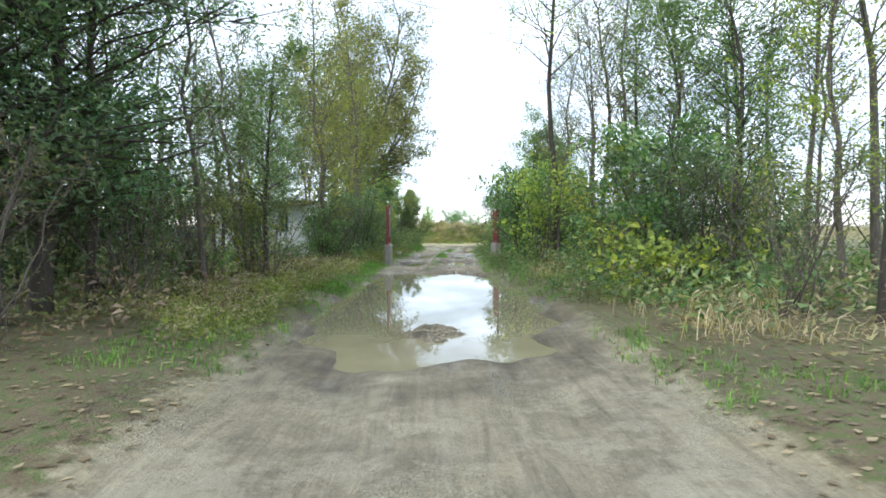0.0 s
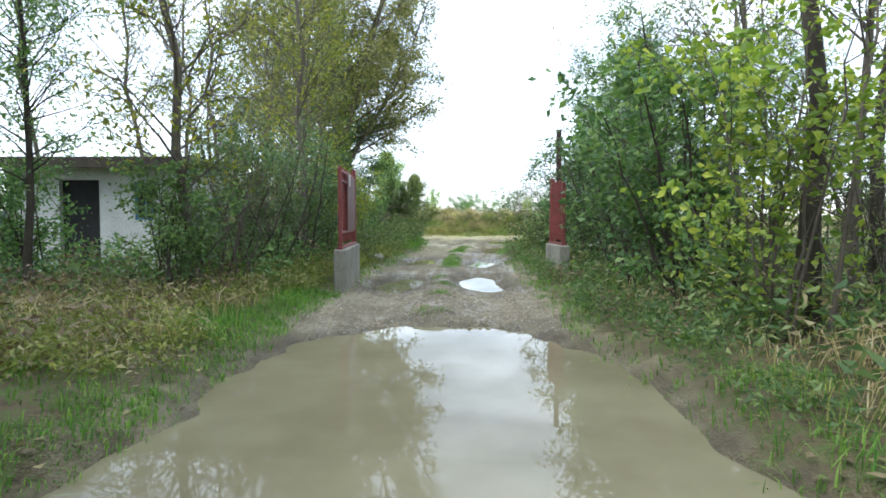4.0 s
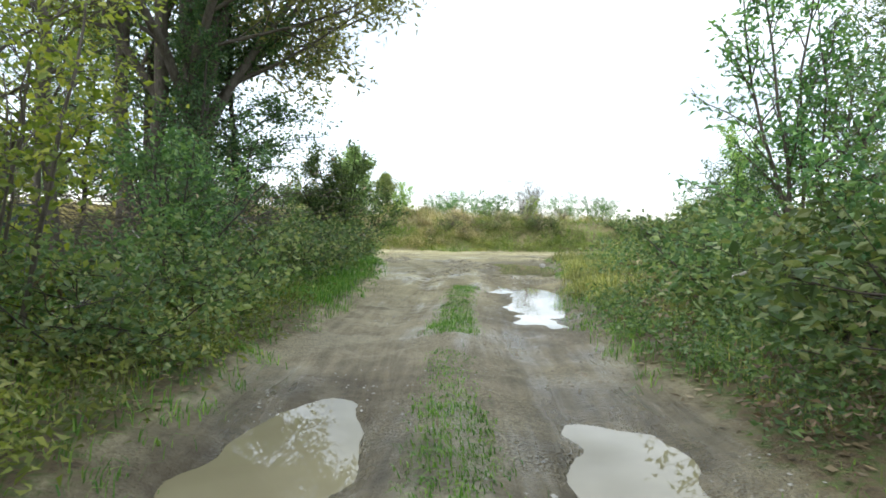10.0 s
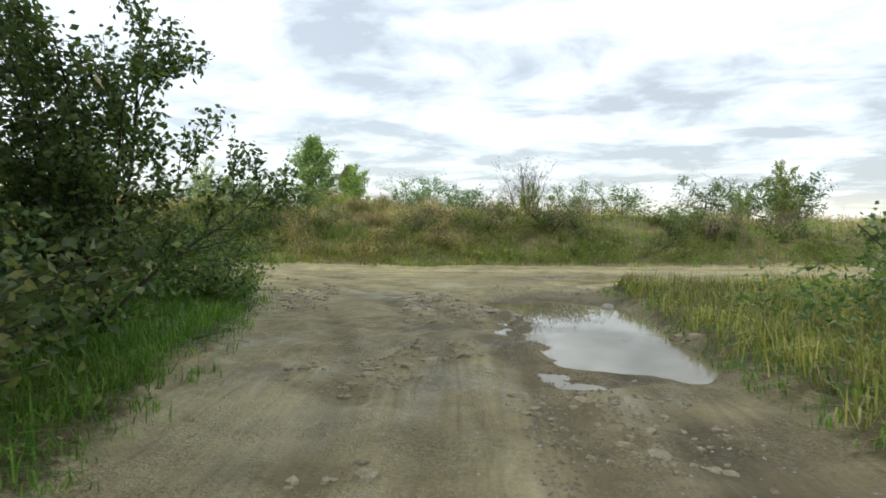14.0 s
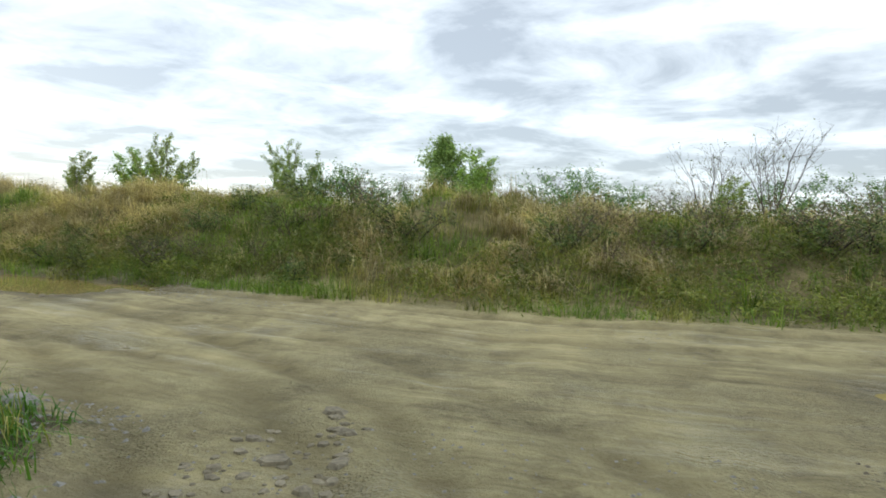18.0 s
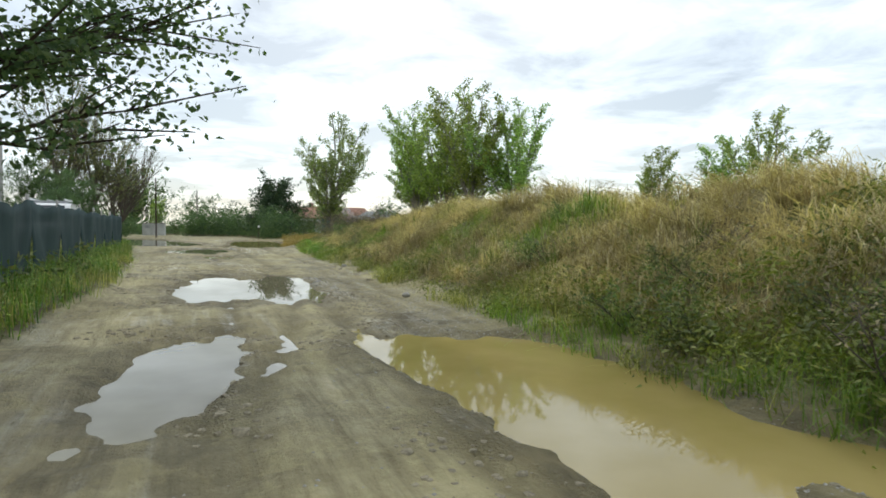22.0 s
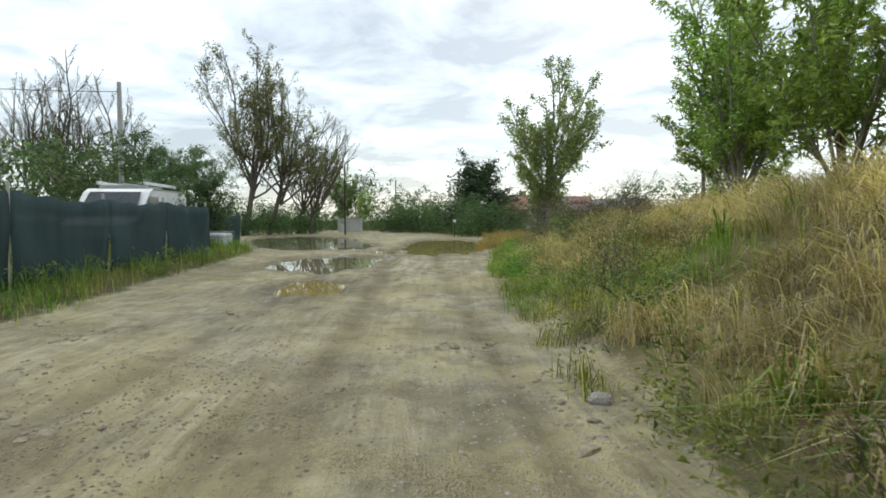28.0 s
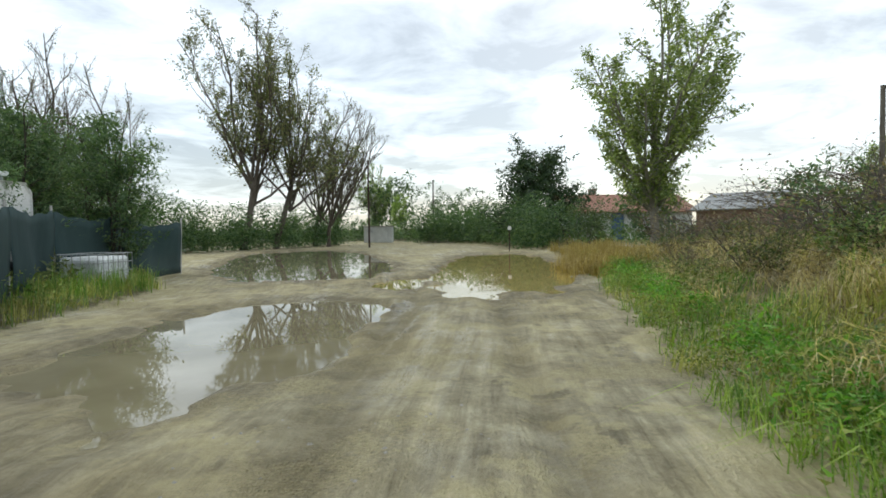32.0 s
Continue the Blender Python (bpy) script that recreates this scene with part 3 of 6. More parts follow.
# -- plan: the lane through the thicket, the wide dirt road along the bank, the flooded yard at its end --
LANE = [(0.0, -14, 2.0), (0.0, 5, 2.0), (-0.15, 12, 2.0), (-0.35, 18, 1.75), (-0.12, 25, 1.7), (0.08, 31, 1.6), (0.45, 35, 1.7), (1.0, 40, 2.3), (1.2, 43.5, 2.7), (1.0, 46.5, 3.4)]
ROAD = [(60, 46, 4), (30, 46.6, 3.4), (14, 48.0, 3.0), (6, 48.2, 3.0), (0, 48.5, 3.4), (-6, 49.9, 3.2), (-12, 51.2, 3.0), (-18, 52.6, 2.9), (-25, 54.0, 3.2), (-33, 55.5, 3.8), (-42, 57.5, 5.0), (-50, 57.5, 7.5), (-60, 57, 9.5), (-72, 56, 9.0), (-84, 55, 6.0)]
FOOT = [(60, 48.8), (30, 50.4), (14, 51.0), (6, 51.2), (0, 51.3), (-3, 51.9), (-8, 53.2), (-12, 54.0), (-17, 55.2), (-24, 56.9), (-33, 59.2), (-40, 61.6), (-46, 64.2)]
# puddles: centre, half length, half width, turn in degrees, ochre or not
PUDDLES = [(-0.18, 11.9, 6.3, 1.95, 90, 0), (-1.0, 22.6, 1.2, 0.5, 85, 0), (0.5, 22.9, 1.4, 0.48, 92, 0), (-0.95, 28.2, 1.15, 0.42, 75, 0),
           (0.85, 27.7, 1.15, 0.4, 80, 0), (1.75, 34.6, 2.75, 0.52, 81, 0), (2.8, 42.05, 2.6, 0.92, 84, 0), (4.6, 47.7, 1.7, 0.5, 2, 1),
           (-8.65, 52.15, 2.8, 1.1, -8, 1), (-10.8, 49.6, 1.9, 0.5, -20, 0), (-17.9, 52.2, 2.9, 1.5, -12, 0), (-30.0, 54.5, 1.6, 0.7, -12, 1),
           (-36.9, 55.1, 3.4, 1.6, -14, 0), (-43.0, 57.6, 1.6, 0.6, -14, 1), (-55.5, 54.6, 11.5, 3.3, 4, 0), (-48.5, 61.4, 9.5, 2.0, -14, 1)]


def along(line, x, y):
    """Distance inside the edge of a strip: positive on it, for arrays x, y."""
    best = np.full(x.shape, -1e9)
    for (ax, ay, aw), (bx, by, bw) in zip(line, line[1:]):
        dx, dy = bx - ax, by - ay
        t = np.clip(((x - ax) * dx + (y - ay) * dy) / (dx * dx + dy * dy), 0, 1)
        d = np.hypot(x - ax - t * dx, y - ay - t * dy)
        best = np.maximum(best, aw + t * (bw - aw) - d)
    return best


def behind_foot(x, y):
    """How far a place lies behind the foot of the bank."""
    f = np.array(FOOT)[::-1]
    base = np.interp(x, f[:, 0], f[:, 1])
    slope = np.interp(x, f[:, 0], np.gradient(f[:, 1], f[:, 0]))
    return (y - base) / np.sqrt(1 + slope ** 2)


def wave(x, y, s, k=0.0):
    return (np.sin(x * 1.7 / s + k) * np.cos(y * 1.3 / s - 1.1 * k) + np.sin((x + y) * 0.9 / s + 2.1 * k + 0.5) * 0.7 + np.sin((x * 0.6 - y * 1.9) / s + k) * 0.6) / 2.3


def churn(x, y, s, k=0):
    """Value noise between -1 and 1, one cell a length s."""
    def cell(i, j):
        h = np.sin(i * 127.1 + j * 311.7 + k * 74.7) * 43758.5453
        return (h - np.floor(h)) * 2 - 1
    u, v = x / s, y / s
    i, j = np.floor(u), np.floor(v)
    a, b = u - i, v - j
    a, b = a * a * (3 - 2 * a), b * b * (3 - 2 * b)
    return (cell(i, j) * (1 - a) + cell(i + 1, j) * a) * (1 - b) + (cell(i, j + 1) * (1 - a) + cell(i + 1, j + 1) * a) * b


def smooth(a, b, v):
    t = np.clip((v - a) / (b - a), 0, 1)
    return t * t * (3 - 2 * t)


def bank_height(x, y):
    q = behind_foot(x, y)
    crest = np.interp(x, [-48, -42, -36, -30, -24, -18, -8, 0, 6, 14, 60], [0.0, 0.45, 0.75, 0.95, 1.25, 1.4, 1.3, 1.3, 1.05, 1.0, 1.0])
    crest = crest * (1 + 0.16 * wave(x, y, 3.1, 1.0) + 0.12 * wave(x, y, 1.3, 2.0)) + 0.3 * np.exp(-((x + 0.6) / 1.3) ** 2)
    crest = crest * (1 + 0.2 * churn(x, y, 1.4, 11)) + 0.16 * churn(x, y, 0.8, 12)
    return crest * smooth(-0.1, 3.3, q + 0.25 * wave(x, y, 0.9, 3.0)) * (1 - 0.72 * smooth(4.5, 11, q))


def puddle_inside(x, y):
    best = np.full(x.shape, -9.0)
    for i, (cx, cy, a, b, turn, _) in enumerate(PUDDLES):
        c, s = math.cos(radians(turn)), math.sin(radians(turn))
        u, v = (x - cx) * c + (y - cy) * s, -(x - cx) * s + (y - cy) * c
        r = (np.abs(u / a) ** 2.7 + np.abs(v / b) ** 2.7) ** (1 / 2.7)
        best = np.maximum(best, (1 - r) * min(a, b) + 0.24 * min(1, b) * wave(x, y, 0.5, i) + 0.07 * wave(x, y, 0.17, i + 2))
    return best


# lines along which wheels have swung out of the lane and along the road
SWINGS = [[(0.6, 36.5, 0), (0.75, 40, 0), (0.3, 43, 0), (-1.2, 45.9, 0), (-4, 48.3, 0), (-8, 50.2, 0), (-14, 52.6, 0), (-22, 54.6, 0)],
          [(1.2, 37, 0), (1.6, 41, 0), (1.0, 44.4, 0), (-1.6, 47.6, 0), (-6, 49.4, 0), (-13, 51.4, 0), (-24, 53.8, 0), (-38, 56.6, 0)],
          [(2.2, 40, 0), (2.6, 43.5, 0), (4.6, 46.2, 0), (9, 47.6, 0), (20, 47.6, 0)],
          [(20, 48.6, 0), (8, 49.4, 0), (0, 49.9, 0), (-6, 51.2, 0), (-12, 52.6, 0), (-20, 54.6, 0), (-30, 56.4, 0), (-44, 59.0, 0)]]


def tyre_marks(x, y):
    """0 to 1 where wheels have pressed the dirt."""
    best = np.zeros(x.shape)
    for k, line in enumerate(SWINGS):
        d = -along(line, x, y)
        best = np.maximum(best, np.exp(-((d - 0.74 - 0.05 * wave(x, y, 1.5, k)) / 0.16) ** 2) * (0.75 + 0.25 * wave(x, y, 0.9, k + 3)))
    return best


def torn(x, y):
    """0 to 1 where the mud is torn up: at the mouth of the lane and round the puddles of the road."""
    return np.maximum(np.exp(-((x - 1.6) / 1.6) ** 2 - ((y - 40.8) / 4.4) ** 2), 0.6 * smooth(-1.3, -0.1, puddle_inside(x, y)) * (x < -6))


def relief(x, y):
    """Height, road value and lane value of the ground, for arrays."""
    lane, cross = along(LANE, x, y), along(ROAD, x, y)
    on = np.maximum(lane, cross)
    road = smooth(-0.35, 0.35, on + 0.18 * wave(x, y, 0.7, 4.0))
    z = 0.015 + 0.13 * (1 - road) + 0.10 * smooth(0.3, 2.5, -on)
    rough = 0.5 + 0.5 * churn(x, y, 1.9, 5)
    z += road * (0.014 * churn(x, y, 0.55, 1) + 0.022 * rough * churn(x, y, 0.24, 2) + 0.02 * wave(x, y, 1.6, 0.7) + 0.012 * churn(x, y, 1.1, 3))
    z += road * (torn(x, y) * (0.03 * churn(x, y, 0.4, 9) + 0.03 * churn(x, y, 0.19, 10)) + 0.007 * churn(x, y, 0.13, 13))
    cx = np.interp(y, [p[1] for p in LANE], [p[0] for p in LANE])
    rut = np.exp(-((np.abs(x - cx) - 0.75) / 0.28) ** 2) * (y < 44) * road
    hump = np.exp(-((x - cx - 0.02) / 0.26) ** 2) * smooth(17.5, 19, y) * (1 - smooth(35.5, 37.5, y)) * road
    z += -0.035 * rut + 0.06 * hump - 0.045 * tyre_marks(x, y) * road * (y > 36)
    for off, deep in ((-1.5, 0.02), (-0.7, 0.03), (0.2, 0.025), (0.9, 0.03), (1.9, 0.02)):
        mid = np.interp(x, [p[0] for p in ROAD][::-1], [p[1] for p in ROAD][::-1]) + off + 0.25 * np.sin(x * 0.21 + off)
        z -= deep * np.exp(-((y - mid) / 0.16) ** 2) * road * (y > 44) * (0.6 + 0.5 * np.sin(x * 0.5 + off * 3))
    mud = np.exp(-((x + 0.15) / 0.42) ** 2 - ((y - 7.6) / 0.75) ** 2)
    wet = puddle_inside(x, y)
    z -= 0.12 * smooth(-0.12, 0.30, wet) * smooth(-0.6, 0.0, on + 0.4)
    z += 0.16 * mud * (0.7 + 0.5 * wave(x, y, 0.12, 2.2))
    z += bank_height(x, y)
    z += 0.05 * (1 - road) * wave(x, y, 1.1, 2.5)
    return z, road, np.where(y < 45, smooth(-1, 0.5, lane), 0) * (0.9 - 0.6 * smooth(30, 39, y))


def ground_z(x, y):
    return float(relief(np.array([float(x)]), np.array([float(y)]))[0][0])


def grades(lo, hi, fine_lo, fine_hi, step):
    mid = np.arange(fine_lo, fine_hi + step / 2, step)
    out = [fine_lo]
    g = step
    while out[-1] > lo:
        g *= 1.28
        out.append(out[-1] - g)
    up = [fine_hi]
    g = step
    while up[-1] < hi:
        g *= 1.28
        up.append(up[-1] + g)
    return np.concatenate([np.array(out[:0:-1]), mid, np.array(up[1:])])


def sheet(xs, ys):
    gx, gy = np.meshgrid(xs, ys)
    gx, gy = gx.ravel(), gy.ravel()
    z, road, lane = relief(gx, gy)
    n, m = len(xs), len(ys)
    i, j = np.meshgrid(np.arange(m - 1), np.arange(n - 1), indexing="ij")
    a = (i * n + j).ravel()
    faces = np.stack([a, a + 1, a + n + 1, a + n], -1)
    return np.stack([gx, gy, z], -1), faces, road, lane


def strip_mesh(name, verts, faces, road, lane):
    used, inv = np.unique(faces.ravel(), return_inverse=True)
    me = mesh_np(name, verts[used], inv.reshape(-1, 4), MUD, True)
    vx, vy = verts[used, 0], verts[used, 1]
    cx = np.interp(vy, [p[1] for p in LANE], [p[0] for p in LANE])
    ry = np.interp(vx, [p[0] for p in ROAD][::-1], [p[1] for p in ROAD][::-1])
    turned = smooth(40.5, 46.0, vy)[:, None]
    track = np.stack([vx - cx, vy, 0 * vx], -1) * (1 - turned) + np.stack([vy - ry + 0.3 * np.sin(vx * 0.2), vx, 0 * vx + 3], -1) * turned
    me.attributes.new("track", "FLOAT_VECTOR", "POINT").data.foreach_set("vector", track.astype(np.float32).ravel())
    rim = np.maximum(smooth(-0.5, 0.02, puddle_inside(vx, vy)), 0.85 * torn(vx, vy) * smooth(-0.25, 0.45, churn(vx, vy, 0.8, 14)))
    me.attributes.new("wet_rim", "FLOAT", "POINT").data.foreach_set("value", rim.astype(np.float32))
    me.attributes.new("tyre", "FLOAT", "POINT").data.foreach_set("value", (tyre_marks(vx, vy) * (vy > 36)).astype(np.float32))
    me.attributes.new("grey_soil", "FLOAT", "POINT").data.foreach_set("value", smooth(-3, -11, vx + wave(vx, vy, 2.0, 3)).astype(np.float32))
    thatch = smooth(-0.3, 0.8, behind_foot(vx, vy)) * (vy > 45)
    me.attributes.new("thatch", "FLOAT", "POINT").data.foreach_set("value", thatch.astype(np.float32))
    for key, vals in (("road", road), ("lane_wet", lane)):
        me.attributes.new(key, "FLOAT", "POINT").data.foreach_set("value", vals[used].astype(np.float32))
    return me


def refined(verts, faces):
    """Each face in four; the rim keeps its height, so that the sheets still meet."""
    e = np.sort(np.stack([faces, np.roll(faces, -1, 1)], -1).reshape(-1, 2), 1)
    pairs, inv, count = np.unique(e, axis=0, return_inverse=True, return_counts=True)
    inv = inv.reshape(-1, 4)
    mids = verts[pairs].mean(1)
    inner = count > 1
    mids[inner, 2] = relief(mids[inner, 0], mids[inner, 1])[0]
    cents = verts[faces].mean(1)
    cents[:, 2] = relief(cents[:, 0], cents[:, 1])[0]
    n, m = len(verts), len(verts) + len(mids)
    c = m + np.arange(len(faces))
    quads = [np.stack([faces[:, k], n + inv[:, k], c, n + inv[:, k - 1]], -1) for k in range(4)]
    out = np.concatenate([verts, mids, cents])
    z, road, lane = relief(out[:, 0], out[:, 1])
    return out, np.concatenate(quads), road, lane


def lay_ground():
    """Fine sheets where the wheels pass, coarse ones to the horizon; the road faces are one object, the rest another."""
    verts, faces, road, lane = sheet(grades(-1500, 1500, -60, 14, 0.29), grades(-1500, 1500, -2, 65, 0.29))
    on = road[faces].mean(1) > 0.5
    g = new("ground", strip_mesh("ground", verts, faces[~on], road, lane))
    tagged(g, "uneven soil with leaf litter, moss and weeds beside the track", "ground", kind="structure")
    r = new("road", strip_mesh("road", *refined(*refined(verts, faces[on])[:2])))
    tagged(r, "wet rutted dirt track with tyre marks and loose gravel", "road", kind="structure")


lay_ground()


def puddle(i, cx, cy, a, b, turn, hue):
    n, rings = 40, 5
    ang = np.linspace(0, 2 * np.pi, n, endpoint=False)
    pts = [np.array([[0.0, 0.0]])] + [np.stack([np.cos(ang) * (a + 0.9) * k / rings, np.sin(ang) * (b + 0.6) * k / rings], -1) for k in range(1, rings + 1)]
    v = np.concatenate(pts)
    v = np.concatenate([v, np.zeros((len(v), 1))], 1)
    f = [(0, 1 + j, 1 + (j + 1) % n, 1 + (j + 1) % n) for j in range(n)]
    bm = bmesh.new()
    vs = [bm.verts.new(p) for p in v]
    for j in range(n):
        bm.faces.new((vs[0], vs[1 + j], vs[1 + (j + 1) % n]))
        for k in range(rings - 1):
            o, q = 1 + k * n, 1 + (k + 1) * n
            bm.faces.new((vs[o + j], vs[q + j], vs[q + (j + 1) % n], vs[o + (j + 1) % n]))
    me = bpy.data.meshes.new("puddle")
    bm.to_mesh(me)
    bm.free()
    me.materials.append(WATER_OCHRE if hue else WATER)
    ob = new("puddle", me)
    ob.matrix_basis = pose(cx, cy, -0.045 - 0.003 * (i % 3), 0, 0, turn)
    label = "ochre muddy puddle in a hollow of the dirt road" if hue else "shallow muddy puddle reflecting the grey sky"
    tagged(ob, label, "puddle", "puddles on the track")


for i, row in enumerate(PUDDLES):
    puddle(i, *row)


# -- plant kinds --
KINDS = {}


def kind(key, *args, **grow):
    KINDS[key] = plant_kind(*args, **grow)


SH = "dense green roadside shrub with thin stems"
kind("shrub_a", "shrub", SH, "shrub", BARK_DARK, LEAF_GREEN, "foliage", "branchwork", seed=1, height=2.6, trunk_r=0.028, crown_from=0.08, width=0.72, n_limbs=54, rise=0.8, n_leaves=3900, leaf=0.082, spread=0.13, stems=8, stem_spread=0.42, twigs=2, fine=False)
kind("shrub_b", "shrub", "dark leafy shrub leaning over the track edge", "shrub", BARK_DARK, LEAF_DARK, "foliage", "branchwork", seed=2, height=3.2, trunk_r=0.03, crown_from=0.1, width=0.78, n_limbs=54, rise=0.9, n_leaves=3900, leaf=0.084, spread=0.15, stems=7, stem_spread=0.45, twigs=2, fine=True)
kind("shrub_c", "shrub", "yellowing shrub with small leaves", "shrub", BARK, LEAF_YELLOW, "foliage", "branchwork", seed=3, height=2.8, trunk_r=0.025, crown_from=0.1, width=0.75, n_limbs=49, rise=0.8, n_leaves=3200, leaf=0.074, spread=0.16, stems=8, stem_spread=0.4, twigs=2, fine=False)
kind("thicket", "thicket", "half-bare thicket of thin grey stems", "thicket", BARK, LEAF_GREY, "foliage", "branchwork", seed=4, height=2.6, trunk_r=0.016, crown_from=0.15, width=0.65, n_limbs=42, rise=1.2, n_leaves=1800, leaf=0.060, spread=0.14, stems=14, stem_spread=0.6, twigs=4)
kind("bramble", "bramble", "low mound of tangled bramble", "bramble", BARK_DARK, LEAF_BRAMBLE, "foliage", "branchwork", seed=5, height=1.05, trunk_r=0.012, crown_from=0.05, width=0.8, n_limbs=45, rise=0.3, n_leaves=3200, leaf=0.075, spread=0.15, stems=10, stem_spread=0.6, twigs=2, fine=False)
kind("tree_a", "tree", "young broadleaf tree with a thin dark trunk", "tree", BARK_DARK, LEAF_GREEN, seed=11, height=8.0, trunk_r=0.09, crown_from=0.28, width=1.7, n_limbs=44, rise=0.7, n_leaves=7000, leaf=0.1, spread=0.28)
kind("tree_b", "tree", "tall thin tree with sparse yellow-green leaves", "tree", BARK, LEAF_YELLOW, seed=12, height=9.5, trunk_r=0.08, crown_from=0.16, width=1.4, n_limbs=46, rise=0.9, n_leaves=6500, leaf=0.088, spread=0.28)
kind("tree_c", "tree", "slender half-bare tree with grey bark", "tree", BARK, LEAF_GREY, seed=13, height=9.0, trunk_r=0.07, crown_from=0.32, width=1.3, n_limbs=40, rise=1.1, n_leaves=3000, leaf=0.075, spread=0.25, twigs=4)
kind("tree_d", "tree", "thick-trunked tree overgrown with dark leaves", "tree", BARK_DARK, LEAF_DARK, seed=14, height=9.0, trunk_r=0.2, crown_from=0.12, width=2.0, n_limbs=60, rise=0.55, n_leaves=13000, leaf=0.11, spread=0.34)
kind("tree_e", "tree", "small spreading tree with dark grey-green leaves", "tree", BARK_DARK, LEAF_DARK, seed=15, height=4.1, trunk_r=0.06, crown_from=0.1, width=1.15, n_limbs=70, rise=0.75, n_leaves=12000, leaf=0.092, spread=0.12, stems=5, stem_spread=0.45, twigs=5)
kind("tree_f", "tree", "tall tree with a dark overhanging leafy crown", "tree", BARK_DARK, LEAF_DARK, seed=16, height=8.5, trunk_r=0.16, crown_from=0.16, width=2.5, n_limbs=64, rise=0.4, n_leaves=17000, leaf=0.09, spread=0.24, twigs=5)
kind("tree_g", "tree", "slender tree with a tall bare dark trunk", "tree", BARK_DARK, LEAF_YELLOW, seed=17, height=10.0, trunk_r=0.095, crown_from=0.5, width=1.5, n_limbs=30, rise=0.9, n_leaves=2600, leaf=0.085, spread=0.3, twigs=3)
kind("tree_h", "tree", "tree with a dense dark crown hanging over the road edge", "tree", BARK_DARK, LEAF_DARK, seed=18, height=8.5, trunk_r=0.09, crown_from=0.22, width=1.75, n_limbs=90, rise=0.35, n_leaves=26000, leaf=0.09, spread=0.2, twigs=6, fine=False)
kind("tree_overhang", "tree", "dense dark-leaved tree hanging over the netting fence by the road", "tree", BARK_DARK, LEAF_DARK, seed=48, height=8.4, trunk_r=0.11, crown_from=0.2, width=2.1, n_limbs=120, rise=0.5, n_leaves=34000, leaf=0.08, spread=0.17, twigs=6, fine=False)
kind("tree_spreading", "tree", "low open tree with green leaves spreading over the road corner", "tree", BARK_DARK, LEAF_GREEN, seed=41, height=4.0, trunk_r=0.05, fork=0.06, leaders=9, opening=44, sides=(11, 7), ratio=0.42, n_leaves=15500, leaf=0.088, spread=0.13, up=0.3, angle=42, fine=False)
kind("tree_old", "tree", "big old tree with a wide ragged crown reaching over the lane", "tree", BARK, LEAF_PALE, seed=42, height=14.5, trunk_r=0.25, fork=0.2, leaders=8, opening=44, sides=(11, 7, 3), ratio=0.42, n_leaves=38000, leaf=0.16, spread=0.34, up=0.15, angle=48, leafy_from=0.1)
kind("tree_mast", "tree", "tall tree with a straight grey trunk and a thin high crown", "tree", BARK, LEAF_GREY, seed=43, height=14.0, trunk_r=0.19, crown_from=0.42, width=2.2, n_limbs=40, rise=0.7, n_leaves=5500, leaf=0.12, spread=0.3, twigs=5, lean=0.015)
kind("poplar_young", "poplar", "young poplar with bright green upright branches", "tree", BARK_PALE, LEAF_BRIGHT, seed=21, height=4.0, trunk_r=0.045, fork=0.06, leaders=4, opening=15, sides=(18, 6), ratio=0.3, n_leaves=6500, leaf=0.1, spread=0.11, up=0.2, angle=40, sway=0.025)
kind("poplar_slim", "poplar", "slim young poplar with thin grey-green foliage by the lane", "tree", BARK, LEAF_GREEN, seed=24, height=4.0, trunk_r=0.04, fork=0.06, leaders=4, opening=20, sides=(15, 6), ratio=0.3, n_leaves=3800, leaf=0.085, spread=0.12, up=0.2, angle=42, sway=0.035)
kind("poplar_bushy", "poplar", "bushy poplar with many upright bright green branches", "tree", BARK_PALE, LEAF_BRIGHT, seed=22, height=5.6, trunk_r=0.08, fork=0.05, leaders=10, opening=38, sides=(15, 6), ratio=0.28, n_leaves=12500, leaf=0.125, spread=0.12, up=0.12, angle=34, sway=0.025)
kind("poplar_column", "poplar", "dense columnar poplar with green leaves", "tree", BARK, LEAF_POPLAR, seed=23, height=15.0, trunk_r=0.25, crown_from=0.08, width=3.4, n_limbs=130, rise=0.9, n_leaves=16000, leaf=0.42, spread=0.55, profile="column")
kind("poplar_tall", "poplar", "tall open poplar with pale limbs and thin foliage", "tree", BARK_PALE, LEAF_POPLAR, seed=57, height=9.6, trunk_r=0.17, fork=0.24, leaders=12, opening=46, sides=(12, 7), ratio=0.38, n_leaves=17000, leaf=0.165, spread=0.18, up=0.4, angle=42, sway=0.04, skirt=20, taper=0.62)
kind("bare_tree", "tree", "tall half-bare tree with a rounded crown of fine upright branches", "tree", BARK, LEAF_GREY, seed=25, height=14.2, trunk_r=0.19, fork=0.28, leaders=12, opening=54, sides=(9, 6, 4), ratio=0.44, n_leaves=10500, leaf=0.17, spread=0.2, up=0.35, angle=38, sway=0.06, taper=0.6)
kind("bare_tree_grey", "tree", "almost leafless grey tree with many fine upright branches", "tree", BARK, LEAF_GREY, seed=45, height=12.0, trunk_r=0.17, fork=0.2, leaders=8, opening=42, taper=0.55, sides=(11, 7, 5), ratio=0.38, n_leaves=1800, leaf=0.12, spread=0.15, up=0.4, angle=32)
kind("bare_bush", "bush", "leafless grey bush with fine twigs", "bush", BARK, LEAF_GREY, "foliage", "branchwork", seed=26, height=3.0, trunk_r=0.03, crown_from=0.15, width=0.9, n_limbs=50, rise=1.3, n_leaves=400, leaf=0.070, spread=0.15, stems=6, stem_spread=0.4, twigs=5)
